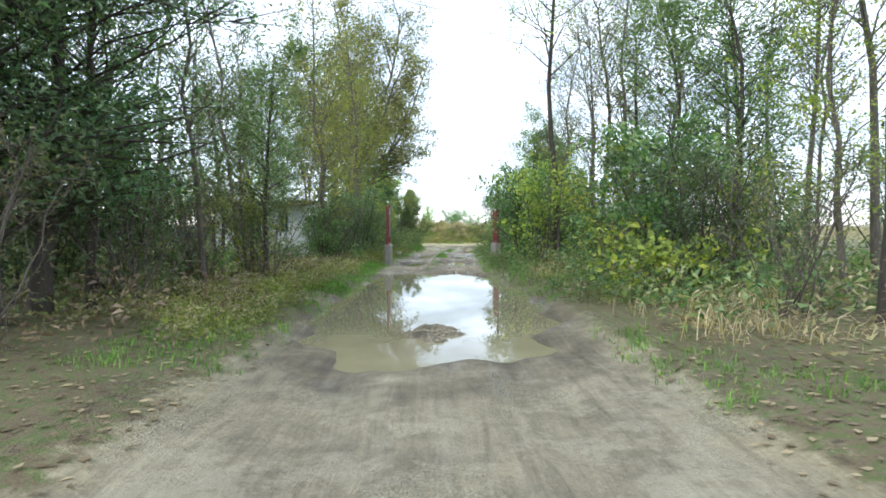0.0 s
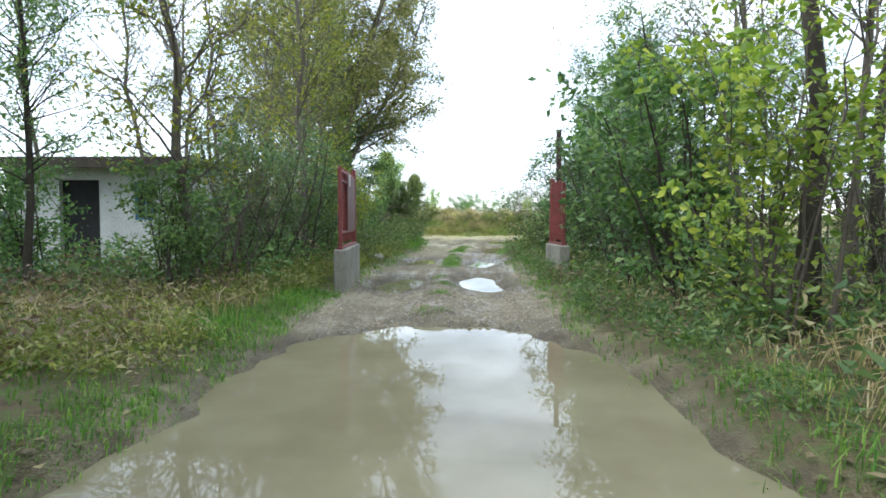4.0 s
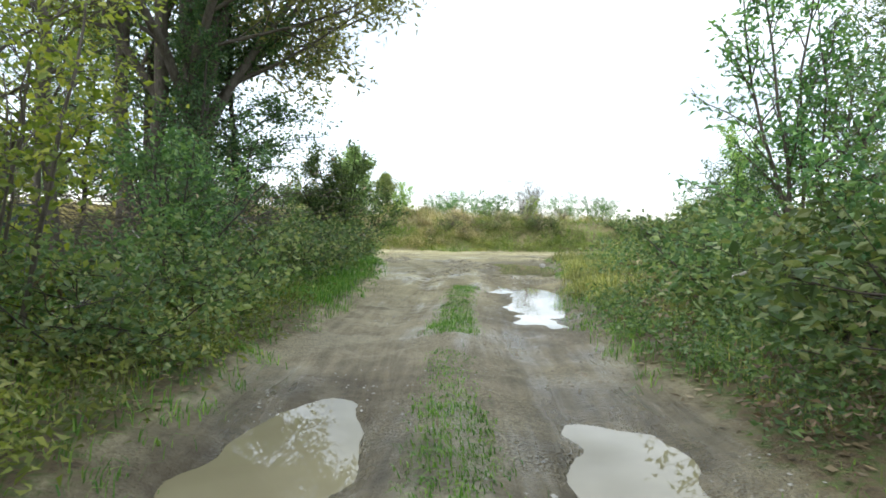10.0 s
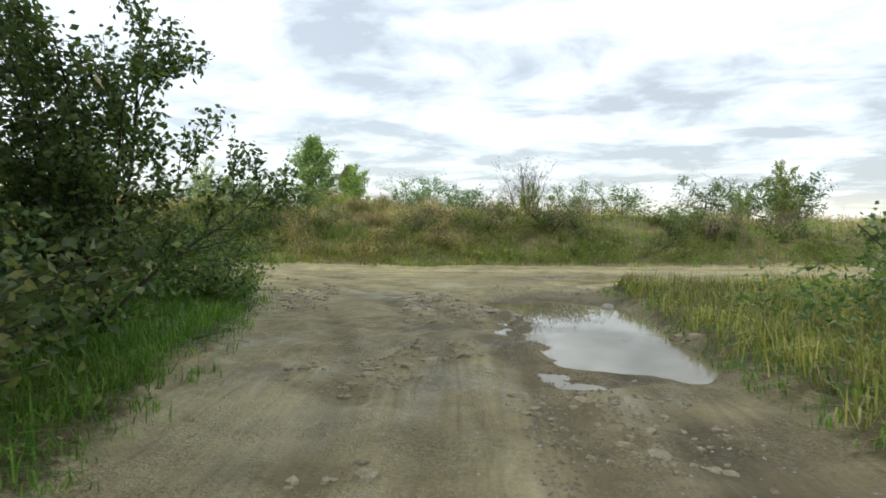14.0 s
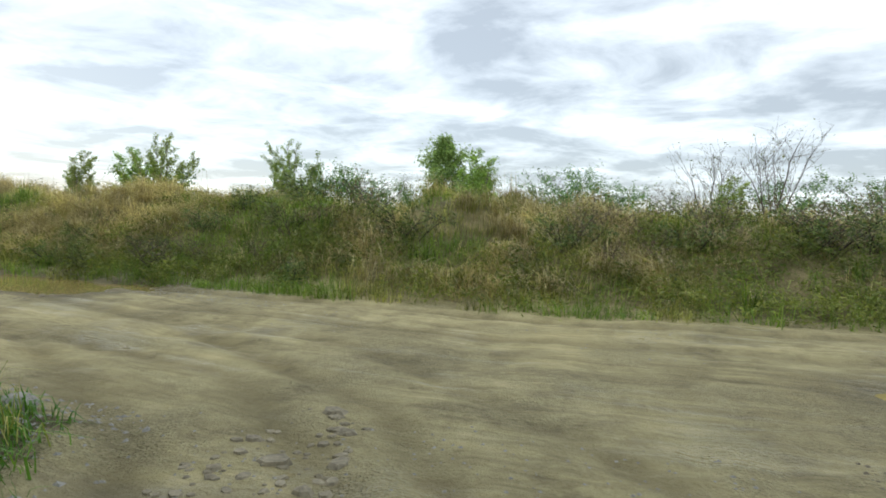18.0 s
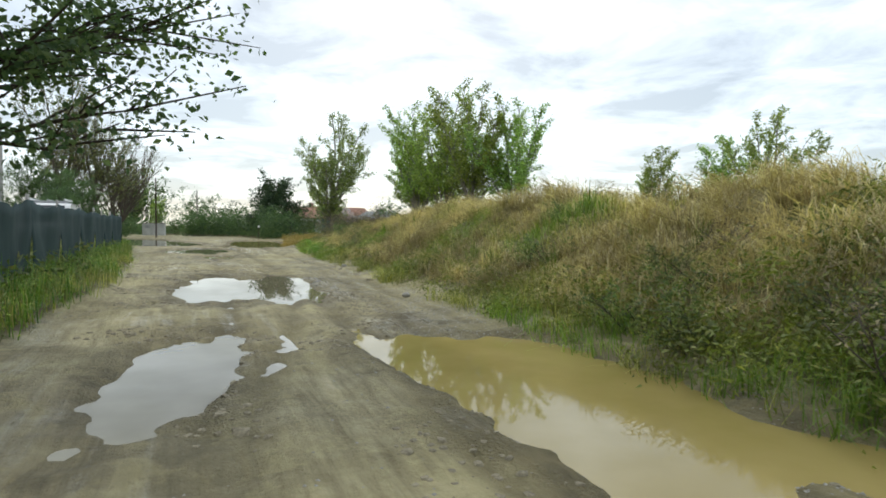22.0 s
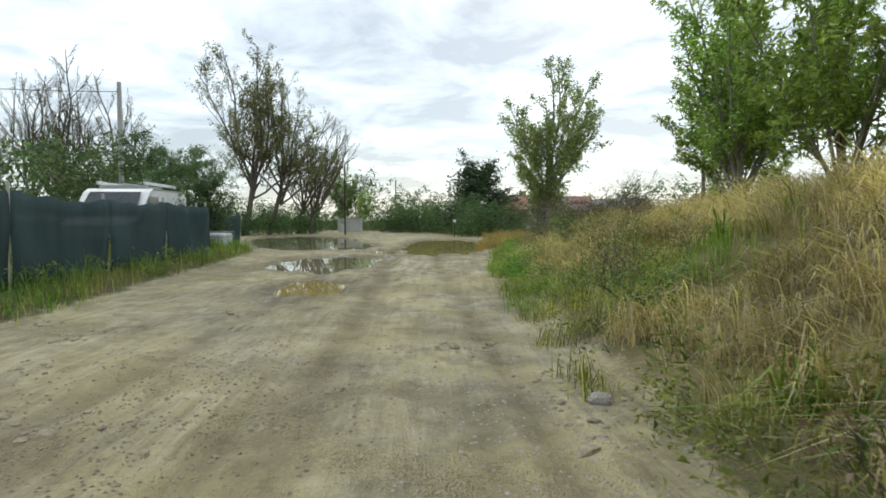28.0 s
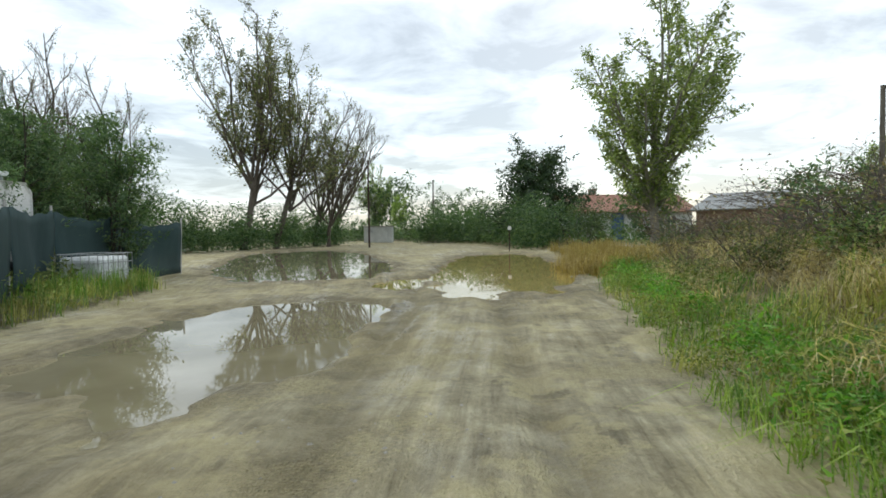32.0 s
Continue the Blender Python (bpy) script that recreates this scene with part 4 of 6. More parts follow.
kind("far_bush", "bush", "rounded green bush in the distance", "bush", BARK_DARK, LEAF_DARK, "foliage", "branchwork", seed=27, height=4.0, trunk_r=0.06, crown_from=0.06, width=2.0, n_limbs=26, rise=0.6, n_leaves=2000, leaf=0.24, spread=0.35, stems=5, stem_spread=0.7)
kind("crest_bush", "bush", "dense green bush growing behind the bank", "bush", BARK_DARK, LEAF_GREEN, "foliage", "branchwork", seed=35, height=2.7, trunk_r=0.03, crown_from=0.06, width=1.1, n_limbs=60, rise=0.9, n_leaves=6000, leaf=0.085, spread=0.14, stems=6, stem_spread=0.5)
kind("ivy", "ivy", "dark ivy climbing thickly round a trunk", "ivy", BARK_DARK, LEAF_DARK, "foliage", "branchwork", seed=36, height=5.8, trunk_r=0.05, crown_from=0.03, width=0.42, n_limbs=84, rise=0.6, n_leaves=8000, leaf=0.08, spread=0.13, profile="column", stems=3, stem_spread=0.12)
kind("conifer", "conifer", "dark dense conifer with a broad rounded crown", "tree", BARK_DARK, NEEDLE, seed=28, height=5.4, trunk_r=0.14, crown_from=0.04, width=2.7, n_limbs=130, rise=0.5, n_leaves=13000, leaf=0.24, spread=0.26, profile="taper", twigs=3)

kind("broadleaf", "bush", "bush with very large yellow-green leaves", "bush", BARK, LEAF_YELLOW, "foliage", "branchwork", seed=31, height=1.3, trunk_r=0.02, crown_from=0.2, width=0.6, n_limbs=26, rise=0.5, n_leaves=520, leaf=0.135, spread=0.18, stems=6, stem_spread=0.45, twigs=2, droop=0.6, fine=False)
kind("brush_pile", "brush_heap", "heap of dry brown cut branches", "brush", BARK, LEAF_BROWN, "foliage", "branchwork", seed=32, height=1.3, trunk_r=0.018, crown_from=0.05, width=1.3, n_limbs=110, rise=0.15, n_leaves=1400, leaf=0.055, spread=0.2, stems=14, stem_spread=0.8, twigs=4)

kind("bank_bush", "bush", "low tangled green bush growing on the bank", "bush", BARK_DARK, LEAF_BRAMBLE, "foliage", "branchwork", seed=33, height=0.7, trunk_r=0.01, crown_from=0.05, width=0.5, n_limbs=24, rise=0.5, n_leaves=1100, leaf=0.065, spread=0.13, stems=8, stem_spread=0.4, twigs=2, fine=True)
kind("bank_bush_dry", "bush", "low withered brown bush growing on the bank", "bush", BARK, LEAF_BROWN, "foliage", "branchwork", seed=34, height=0.8, trunk_r=0.01, crown_from=0.1, width=0.45, n_limbs=30, rise=0.8, n_leaves=700, leaf=0.05, spread=0.13, stems=10, stem_spread=0.4, twigs=3)


def plants_by_the_lane():
    # tall stems and crowns on the left of the lane
    for k, x, y, s in [("tree_d", -5.0, 6.6, 0.85), ("tree_f", -4.7, 6.3, 0.9), ("tree_f", -6.4, 8.2, 0.9), ("tree_c", -5.6, 9.8, 0.8), ("tree_a", -4.6, 8.0, 0.7), ("tree_c", -7.6, 7.4, 0.95), ("tree_a", -4.9, 15.2, 0.6), ("tree_c", -7.4, 16.0, 0.85), ("tree_a", -6.3, 17.8, 0.7), ("tree_a", -6.4, 17.0, 0.55), ("tree_f", -4.9, 7.4, 0.75), ("tree_c", -6.6, 9.0, 0.9), ("tree_c", -4.4, 11.3, 0.8), ("tree_a", -3.7, 12.7, 0.6), ("tree_c", -6.0, 11.5, 0.95), ("tree_c", -4.5, 13.8, 0.8), ("tree_c", -7.4, 14.6, 0.9), ("tree_a", -5.4, 18.6, 0.62), ("tree_b", -3.5, 19.2, 0.95),
                       ("tree_c", -8.4, 9.5, 1.0), ("tree_a", -10.2, 13.0, 0.95), ("tree_c", -10.4, 17.5, 1.0), ("tree_c", -9.6, 25.5, 0.95), ("tree_c", -5.6, 26.0, 0.9),
                       ("tree_b", -3.4, 24.8, 1.0), ("tree_c", -4.4, 28.6, 1.0), ("tree_b", -3.9, 30.6, 0.9), ("tree_c", -6.4, 31.0, 1.1), ("tree_b", -5.0, 33.6, 1.0), ("tree_c", -3.9, 27.0, 0.8),
                       ("tree_old", -4.7, 38.0, 1.0), ("tree_mast", -5.9, 38.2, 1.0), ("tree_mast", -6.5, 38.5, 0.95), ("tree_c", -8.4, 38.4, 1.25), ("tree_d", -7.4, 41.0, 1.0), ("tree_c", -9.6, 33.0, 1.2), ("tree_a", -11.0, 39.5, 1.1),
                       ("tree_overhang", -12.8, 48.1, 1.0), ("tree_a", -13.5, 7.0, 1.1), ("tree_c", -8.6, 28.6, 1.05), ("tree_h", -4.4, 39.9, 0.95)]:
        plant(k, x, y, s)
    # and on the right
    for k, x, y, s in [("tree_g", 3.1, 16.4, 1.0), ("tree_g", 4.75, 17.9, 0.9), ("tree_g", 5.5, 17.9, 0.85), ("tree_g", 4.65, 6.3, 1.1), ("tree_c", 4.3, 14.2, 0.85), ("tree_c", 4.2, 17.4, 0.8), ("tree_c", 3.5, 19.9, 0.85), ("tree_c", 7.2, 10.0, 1.1), ("tree_c", 6.3, 17.2, 1.15), ("tree_c", 7.6, 16.2, 0.95),
                       ("tree_a", 4.6, 24.6, 0.7), ("tree_a", 3.7, 25.6, 0.62), ("tree_a", 5.0, 25.6, 0.6), ("tree_c", 8.8, 14.6, 1.1), ("tree_c", 9.8, 18.4, 1.05), ("tree_c", 6.0, 23.6, 0.95), ("tree_d", 4.4, 27.4, 0.5), ("tree_a", 4.7, 28.2, 0.66), ("tree_a", 5.4, 30.4, 0.6), ("tree_a", 6.0, 32.0, 0.62),
                       ("poplar_slim", 6.6, 36.2, 1.55), ("poplar_slim", 7.6, 37.0, 1.3), ("tree_c", 9.4, 23.5, 1.0), ("tree_a", 9.8, 29.0, 0.75), ("tree_c", 12.8, 21.0, 1.1), ("tree_c", 6.4, 6.4, 1.15), ("tree_c", 8.6, 27.0, 0.9), ("tree_a", 5.2, 10.8, 0.75), ("tree_a", 4.7, 12.7, 0.7), ("tree_a", 6.7, 13.6, 0.85), ("tree_b", 6.0, 9.0, 0.7), ("shrub_b", 9.5, 11.5, 1.0), ("shrub_a", 11.0, 9.0, 1.1), ("shrub_b", 10.6, 14.2, 1.1), ("shrub_b", 12.5, 12.0, 1.2), ("shrub_a", 9.0, 7.0, 0.9)]:
        plant(k, x, y, s)
    # low growth along both edges
    for k, x, y, s in [("thicket", -4.2, 5.2, 0.8), ("shrub_b", -5.8, 8.4, 0.7), ("thicket", -4.0, 8.0, 0.75), ("thicket", -3.4, 12.0, 0.85), ("shrub_c", -4.0, 12.7, 0.75), ("thicket", -4.6, 11.6, 1.0), ("shrub_a", -5.2, 11.2, 1.0), ("shrub_b", -5.0, 9.2, 1.0), ("shrub_b", -6.2, 9.8, 1.1), ("thicket", -7.0, 10.6, 1.2), ("shrub_b", -8.2, 12.0, 1.2), ("thicket", -5.4, 13.0, 0.75), ("shrub_b", -3.7, 21.5, 0.85), ("shrub_a", -4.0, 20.3, 0.6), ("shrub_a", -5.7, 19.2, 0.75), ("thicket", -6.4, 19.4, 0.7), ("shrub_a", -7.6, 12.4, 0.9),
                       ("shrub_a", -3.6, 18.6, 0.75), ("thicket", -3.4, 19.9, 0.8), ("shrub_b", -3.3, 22.0, 0.8), ("shrub_b", -3.2, 23.9, 0.95), ("shrub_a", -3.1, 25.7, 0.85), ("shrub_c", -2.95, 27.5, 0.8), ("bramble", -2.6, 26.5, 0.75),
                       ("shrub_c", -3.2, 29.4, 0.9), ("bramble", -2.5, 29.6, 0.8), ("shrub_a", -3.1, 32.4, 0.85), ("bramble", -2.5, 31.7, 0.9), ("shrub_b", -3.7, 34.8, 0.8), ("bramble", -2.4, 33.7, 0.95), ("bramble", -2.4, 35.8, 1.05),
                       ("bramble", -2.5, 38.0, 1.05), ("shrub_a", -3.6, 38.6, 0.75), ("bramble", -2.7, 40.2, 1.05), ("bramble", -3.2, 42.2, 1.05), ("bramble", -4.8, 43.6, 1.0), ("tree_spreading", -2.1, 40.4, 0.72), ("shrub_a", -2.3, 44.1, 0.45), ("bramble", -1.9, 43.3, 0.8), ("shrub_a", -5.2, 41.4, 0.9), ("bramble", -6.6, 44.4, 1.0), ("shrub_b", -7.4, 43.4, 0.8), ("shrub_a", -6.0, 43.0, 0.7),
                       ("shrub_b", 3.9, 9.4, 0.85), ("shrub_a", 3.6, 10.8, 1.25), ("shrub_c", 5.0, 10.6, 0.8), ("shrub_c", 3.5, 12.2, 1.1), ("shrub_a", 3.7, 14.2, 0.65), ("shrub_c", 2.75, 16.2, 1.1), ("shrub_a", 2.7, 18.0, 1.25), ("shrub_b", 4.2, 15.6, 0.65), ("shrub_b", 3.7, 18.8, 0.95), ("shrub_b", 2.7, 20.0, 0.85), ("shrub_b", 3.0, 21.7, 0.8),
                       ("thicket", 4.0, 7.0, 0.8), ("broadleaf", 3.1, 9.0, 0.85), ("broadleaf", 3.8, 8.8, 0.75), ("brush_pile", -4.9, 36.5, 1.55), ("brush_pile", -4.4, 34.8, 1.1), ("ivy", -4.7, 38.0, 1.05), ("ivy", -6.1, 33.6, 0.8), ("thicket", 4.6, 9.2, 0.9),
                       ("shrub_b", 3.4, 23.2, 1.1), ("shrub_a", 2.9, 24.5, 1.1), ("shrub_b", 4.4, 22.6, 1.0), ("shrub_b", 3.2, 25.6, 0.95), ("shrub_b", 3.2, 27.0, 0.85), ("bramble", 3.1, 28.4, 1.1), ("bramble", 3.5, 30.2, 1.15), ("shrub_a", 3.6, 29.4, 0.8), ("bramble", 3.8, 32.0, 1.15), ("bramble", 4.6, 34.0, 1.2), ("shrub_b", 3.6, 28.4, 0.8),
                       ("bramble", 5.3, 36.2, 1.25), ("bramble", 6.1, 38.2, 1.2), ("shrub_b", 5.8, 36.4, 0.75), ("bramble", 6.4, 40.2, 1.2), ("shrub_a", 7.4, 39.5, 0.7), ("bramble", 8.0, 41.2, 1.2), ("bramble", 9.6, 41.4, 1.2), ("shrub_a", 10.4, 40.2, 0.8), ("poplar_young", 9.2, 42.6, 0.95), ("poplar_young", 12.4, 41.5, 0.9),
                       ("thicket", 4.4, 13.4, 0.9), ("thicket", 4.6, 17.6, 0.9), ("thicket", 4.2, 22.8, 1.0), ("thicket", -5.0, 26.9, 1.0), ("thicket", -5.8, 32.2, 1.0), ("thicket", -6.9, 17.2, 0.9), ("thicket", -4.8, 36.6, 1.0), ("thicket", 6.4, 26.6, 1.0),
                       ("shrub_b", -9.2, 18.2, 1.0), ("shrub_b", -11.0, 22.4, 1.0), ("shrub_a", -8.0, 34.6, 1.1), ("shrub_b", 7.4, 22.8, 1.0), ("shrub_b", 8.4, 17.0, 1.0), ("shrub_a", 7.0, 12.6, 1.0), ("shrub_b", -9.4, 6.2, 1.0), ("shrub_a", -7.0, 4.6, 0.9), ("shrub_b", 6.0, 4.8, 0.8)]:
        plant(k, x, y, s, group="plants by the lane")


plants_by_the_lane()


def plants_behind_the_bank():
    for k, x, y, s in [("poplar_bushy", -14.2, 65.0, 0.62), ("poplar_young", -15.5, 65.0, 0.76), ("poplar_bushy", -7.5, 62.0, 0.5), ("crest_bush", -6.3, 62.6, 0.85), ("poplar_young", -15.9, 62.9, 0.6), ("poplar_young", -1.3, 61.4, 0.7),
                       ("poplar_young", -16.8, 63.5, 0.45), ("poplar_bushy", -24.2, 62.6, 0.88), ("poplar_bushy", -26.8, 63.2, 0.98), ("poplar_bushy", -29.2, 63.2, 0.92), ("poplar_bushy", -22.9, 63.4, 0.76), ("poplar_bushy", -30.2, 63.9, 0.7), ("poplar_column", -11.8, 133.0, 0.88), ("poplar_column", -7.2, 134.0, 0.6),
                       ("bare_bush", 4.9, 54.6, 0.62), ("bare_bush", 7.0, 66.0, 1.2), ("bare_bush", 1.2, 74.0, 1.1), ("crest_bush", 1.6, 64.0, 0.95), ("crest_bush", 3.2, 64.6, 0.8), ("crest_bush", -3.5, 63.0, 0.7), ("crest_bush", 8.5, 63.0, 0.85), ("crest_bush", 10.6, 62.0, 0.85), ("crest_bush", -5.4, 62.6, 0.75), ("poplar_young", 6.6, 62.4, 0.6), ("far_bush", 17.0, 170.0, 1.9), ("far_bush", 22.5, 165.0, 1.2), ("far_bush", 12.0, 150.0, 1.1), ("bare_bush", 15.0, 107.0, 1.7), ("bare_bush", 19.0, 138.0, 2.0),
                       ("bare_bush", 24.0, 110.0, 1.6), ("poplar_young", 15.6, 60.6, 0.5), ("crest_bush", 16.0, 61.0, 0.9), ("far_bush", 30.0, 80.0, 1.0), ("far_bush", 38.0, 90.0, 1.1), ("poplar_young", 24.0, 70.0, 1.1), ("far_bush", -20.0, 120.0, 1.2), ("far_bush", -32.0, 130.0, 1.4), ("far_bush", 45.0, 120.0, 1.6),
                       ("far_bush", 2.0, 160.0, 1.2), ("far_bush", -46.0, 150.0, 1.5), ("bare_bush", -9.0, 90.0, 1.4), ("far_bush", 52.0, 85.0, 1.2), ("far_bush", 64.0, 75.0, 1.3)]:
        plant(k, x, y, s)


plants_behind_the_bank()


def plants_round_the_yard():
    for k, x, y, s in [("poplar_tall", -50.3, 67.9, 0.98), ("far_bush", -51.0, 68.4, 0.62), ("conifer", -66.0, 68.4, 0.95), ("bare_tree", -69.0, 50.0, 1.08), ("bare_tree", -71.0, 51.8, 0.95), ("bare_tree_grey", -75.0, 54.2, 0.95), ("bare_tree_grey", -78.5, 55.6, 0.95), ("bare_tree_grey", -74.0, 55.2, 0.8),
                       ("far_bush", -56.0, 38.0, 1.2), ("far_bush", -50.0, 40.0, 1.0), ("tree_e", -43.6, 49.3, 0.85), ("tree_e", -45.2, 50.6, 0.8), ("tree_e", -41.4, 49.4, 0.62), ("tree_e", -46.6, 49.8, 0.95), ("tree_e", -44.6, 48.4, 1.0), ("bare_tree_grey", -86.0, 28.0, 1.35), ("bare_tree_grey", -83.0, 24.0, 1.3), ("bare_tree_grey", -90.0, 30.0, 1.2), ("bare_tree_grey", -86.0, 32.0, 1.4), ("bare_tree_grey", -90.0, 36.0, 1.3), ("far_bush", -70.0, 38.0, 1.6), ("far_bush", -64.0, 40.0, 1.3), ("far_bush", -76.0, 36.0, 1.8), ("brush_pile", -43.2, 65.6, 1.0), ("brush_pile", -45.0, 66.6, 0.9), ("brush_pile", -35.2, 62.9, 0.9), ("brush_pile", -36.9, 63.6, 1.0), ("brush_pile", -33.6, 62.4, 0.7),
                       ("far_bush", -113.0, 62.5, 1.9), ("far_bush", -88.0, 65.0, 0.55), ("far_bush", -93.0, 71.0, 0.9), ("far_bush", -84.0, 62.5, 0.42), ("far_bush", -80.0, 65.0, 0.5), ("far_bush", -76.0, 67.0, 0.5), ("far_bush", -72.0, 67.0, 0.45), ("far_bush", -88.0, 58.0, 0.5), ("far_bush", -86.0, 52.0, 0.5),
                       ("far_bush", -84.0, 47.0, 0.5), ("far_bush", -78.0, 44.0, 0.55), ("far_bush", -74.0, 42.0, 0.6), ("far_bush", -100.0, 50.0, 0.7), ("far_bush", -105.0, 70.0, 1.3), ("poplar_tall", -113.0, 60.5, 1.0), ("poplar_young", -104.0, 63.0, 1.3), ("poplar_young", -46.0, 79.0, 1.2),
                       ("far_bush", -58.0, 68.5, 0.5), ("far_bush", -62.0, 69.0, 0.55), ("far_bush", -44.0, 70.0, 0.6), ("far_bush", -40.0, 72.0, 0.6), ("poplar_young", -56.0, 82.5, 1.25), ("bare_bush", -38.0, 66.0, 0.7), ("far_bush", -70.0, 92.0, 1.2), ("far_bush", -30.0, 90.0, 1.1)]:
        plant(k, x, y, s)


plants_round_the_yard()


def bushes_on_the_bank():
    pick = random.Random(3)
    f = np.array(FOOT)[::-1]
    for i in range(78):
        x = pick.uniform(-40, 12) if i < 34 else pick.uniform(-7, 14) if i < 62 else pick.uniform(-45, -30)
        q = pick.choice((0.4, 0.6, 0.9, 1.2, 1.6, 2.0)) + (1.3 if i >= 34 else 0.0)
        y = float(np.interp(x, f[:, 0], f[:, 1])) + q * 1.03 + pick.uniform(-0.2, 0.2)
        dry = pick.random() < 0.15 + 0.15 * q
        plant("bank_bush_dry" if dry else "bank_bush", x, y, pick.uniform(0.45, 0.8) + (0.25 if i >= 34 else 0.0), group="bushes on the bank")


bushes_on_the_bank()


# -- built things by the lane --
def gate_side(name, label, x0, y0, x1, y1, top, plaque):
    """A fixed gate section beside the opening: a concrete plinth, red steel posts, rails and bars."""
    g = thing(name, label, "gate", (x0, y0, 0), math.degrees(math.atan2(y1 - y0, x1 - x0)))
    ln = math.hypot(x1 - x0, y1 - y0)
    part("plinth", boxed((ln / 2, 0, 0.30), (ln + 0.16, 0.2, 0.86), None, 0.02), CONCRETE, g, "pale weathered concrete plinth")
    part("sill_angle", boxed((ln / 2, 0, 0.752), (ln + 0.1, 0.09, 0.04), None, 0.005), RED_PAINT, g)
    for k, (px, w, h) in enumerate(((0.03, 0.06, top - 0.02), (ln - 0.03, 0.085, top + 0.1))):
        part("post", boxed((px, 0, (0.774 + h) / 2), (w, w, h - 0.774), None, 0.008), RED_PAINT, g)
    for z in (1.0, top - 0.22, top - 0.06):
        part("rail", boxed((ln / 2, 0, z), (ln - 0.18, 0.035, 0.04), None, 0.004), RED_PAINT, g)
    n = int(ln / 0.105)
    bar = None
    for i in range(n):
        x = 0.14 + i * (ln - 0.3) / (n - 1)
        if bar is None:
            bar = part("bar", boxed((0, 0.032, 0), (0.022, 0.022, top - 0.80), None, 0.003), RED_PAINT, g)
            data = bar.data
        else:
            bar = part("bar", data, parent=g)
        bar.matrix_basis = pose(x, 0, (top + 0.80) / 2 + 0.02, RND.uniform(-0.6, 0.6), RND.uniform(-0.7, 0.7), 0)
    return g, ln


gl, gl_len = gate_side("metal_gate", "red painted steel bar gate section on a concrete plinth", -1.86, 20.85, -1.97, 23.05, 2.08, True)
sheet_bm = boxed((gl_len * 0.66, -0.03, 1.5), (gl_len * 0.56, 0.008, 0.98))
part("sheet", sheet_bm, RED_SHEET, gl, "weathered reddish sheet behind the bars")
part("plate", boxed((0.86, -0.07, 1.9), (0.07, 0.012, 0.2), None, 0.003), WHITE_PAINT, gl, "small white plate")
gate_side("metal_gate", "red painted steel bar gate section half hidden by leaves", 2.05, 22.35, 2.0, 23.4, 1.92, False)

post = thing("gate_post", "tall dark rusted steel post beside the gate", "post", (2.16, 23.55, 0))
part("shaft", boxed((0, 0, 1.45), (0.095, 0.095, 3.1), None, 0.012), RUST_DARK, post)
part("cap", boxed((0, 0, 3.02), (0.12, 0.12, 0.03), None, 0.006), RUST_DARK, post)

for x, y, w, h, a in ((3.55, 22.2, 0.5, 0.34, 12), (4.05, 22.5, 0.45, 0.3, -20), (3.7, 22.2, 0.4, 0.28, 35)):
    b = part("concrete_block", boxed((0, 0, 0), (w, 0.28, h), None, 0.03), CONCRETE)
    b.matrix_basis = pose(x, y, ground_z(x, y) + (h / 2 if a != 35 else 0.34 + h / 2) - 0.01, 0, 0, a if a != 35 else 12)
    tagged(b, "pale broken concrete block lying beside the gate", "block", "blocks by the gate")


def dead_branch(a, b, r, seed, fork=True):
    """A dry pale branch, lying or leaning, with a side twig."""
    rng = np.random.default_rng(seed)
    d = thing("dead_branch", "dry pale dead branch caught in the undergrowth", "branch", (a[0], a[1], a[2]), group="dead branches by the lane")
    end = np.array(b, float) - np.array(a, float)
    line = bent(rng, (0, 0, 0), end, 7, 0.05 * np.linalg.norm(end))
    part("limb", mesh_np("limb", *tube(line, r * (1 - np.linspace(0, 1, 7) * 0.7) + 0.003, 6), BARK_DEAD, True), parent=d)
    if fork:
        off = rng.normal(size=3) * 0.12 + end * 0.3
        twig = bent(rng, line[3], line[3] + off + np.array([0, 0, 0.1]), 4, 0.03)
        part("twig", mesh_np("twig", *tube(twig, np.array([0.5, 0.4, 0.3, 0.15]) * r + 0.002, 5), BARK_DEAD, True), parent=d)


for k, (ax, ay, bx, by, za, zb, r) in enumerate(((-4.2, 34.0, -3.2, 35.0, 0.35, 0.75, 0.022), (-3.3, 33.2, -4.4, 33.9, 0.3, 0.85, 0.02), (-3.0, 36.2, -4.0, 37.2, 0.4, 1.0, 0.02), (-4.2, 37.4, -3.3, 36.2, 1.4, 0.5, 0.024),
                                                (-3.4, 30.6, -2.7, 31.6, 0.3, 0.6, 0.018), (3.05, 22.1, 3.35, 22.3, 0.2, 1.6, 0.02), (2.5, 22.2, 3.3, 22.1, 0.75, 1.15, 0.016), (3.4, 14.6, 3.9, 15.2, 0.2, 1.3, 0.014),
                                                (2.9, 31.2, 3.8, 30.6, 0.7, 0.95, 0.018), (-4.6, 12.4, -3.8, 13.4, 0.25, 0.9, 0.016))):
    dead_branch((ax, ay, ground_z(ax, ay) + za - 0.2), (bx, by, ground_z(bx, by) + zb - 0.2), r, 60 + k)


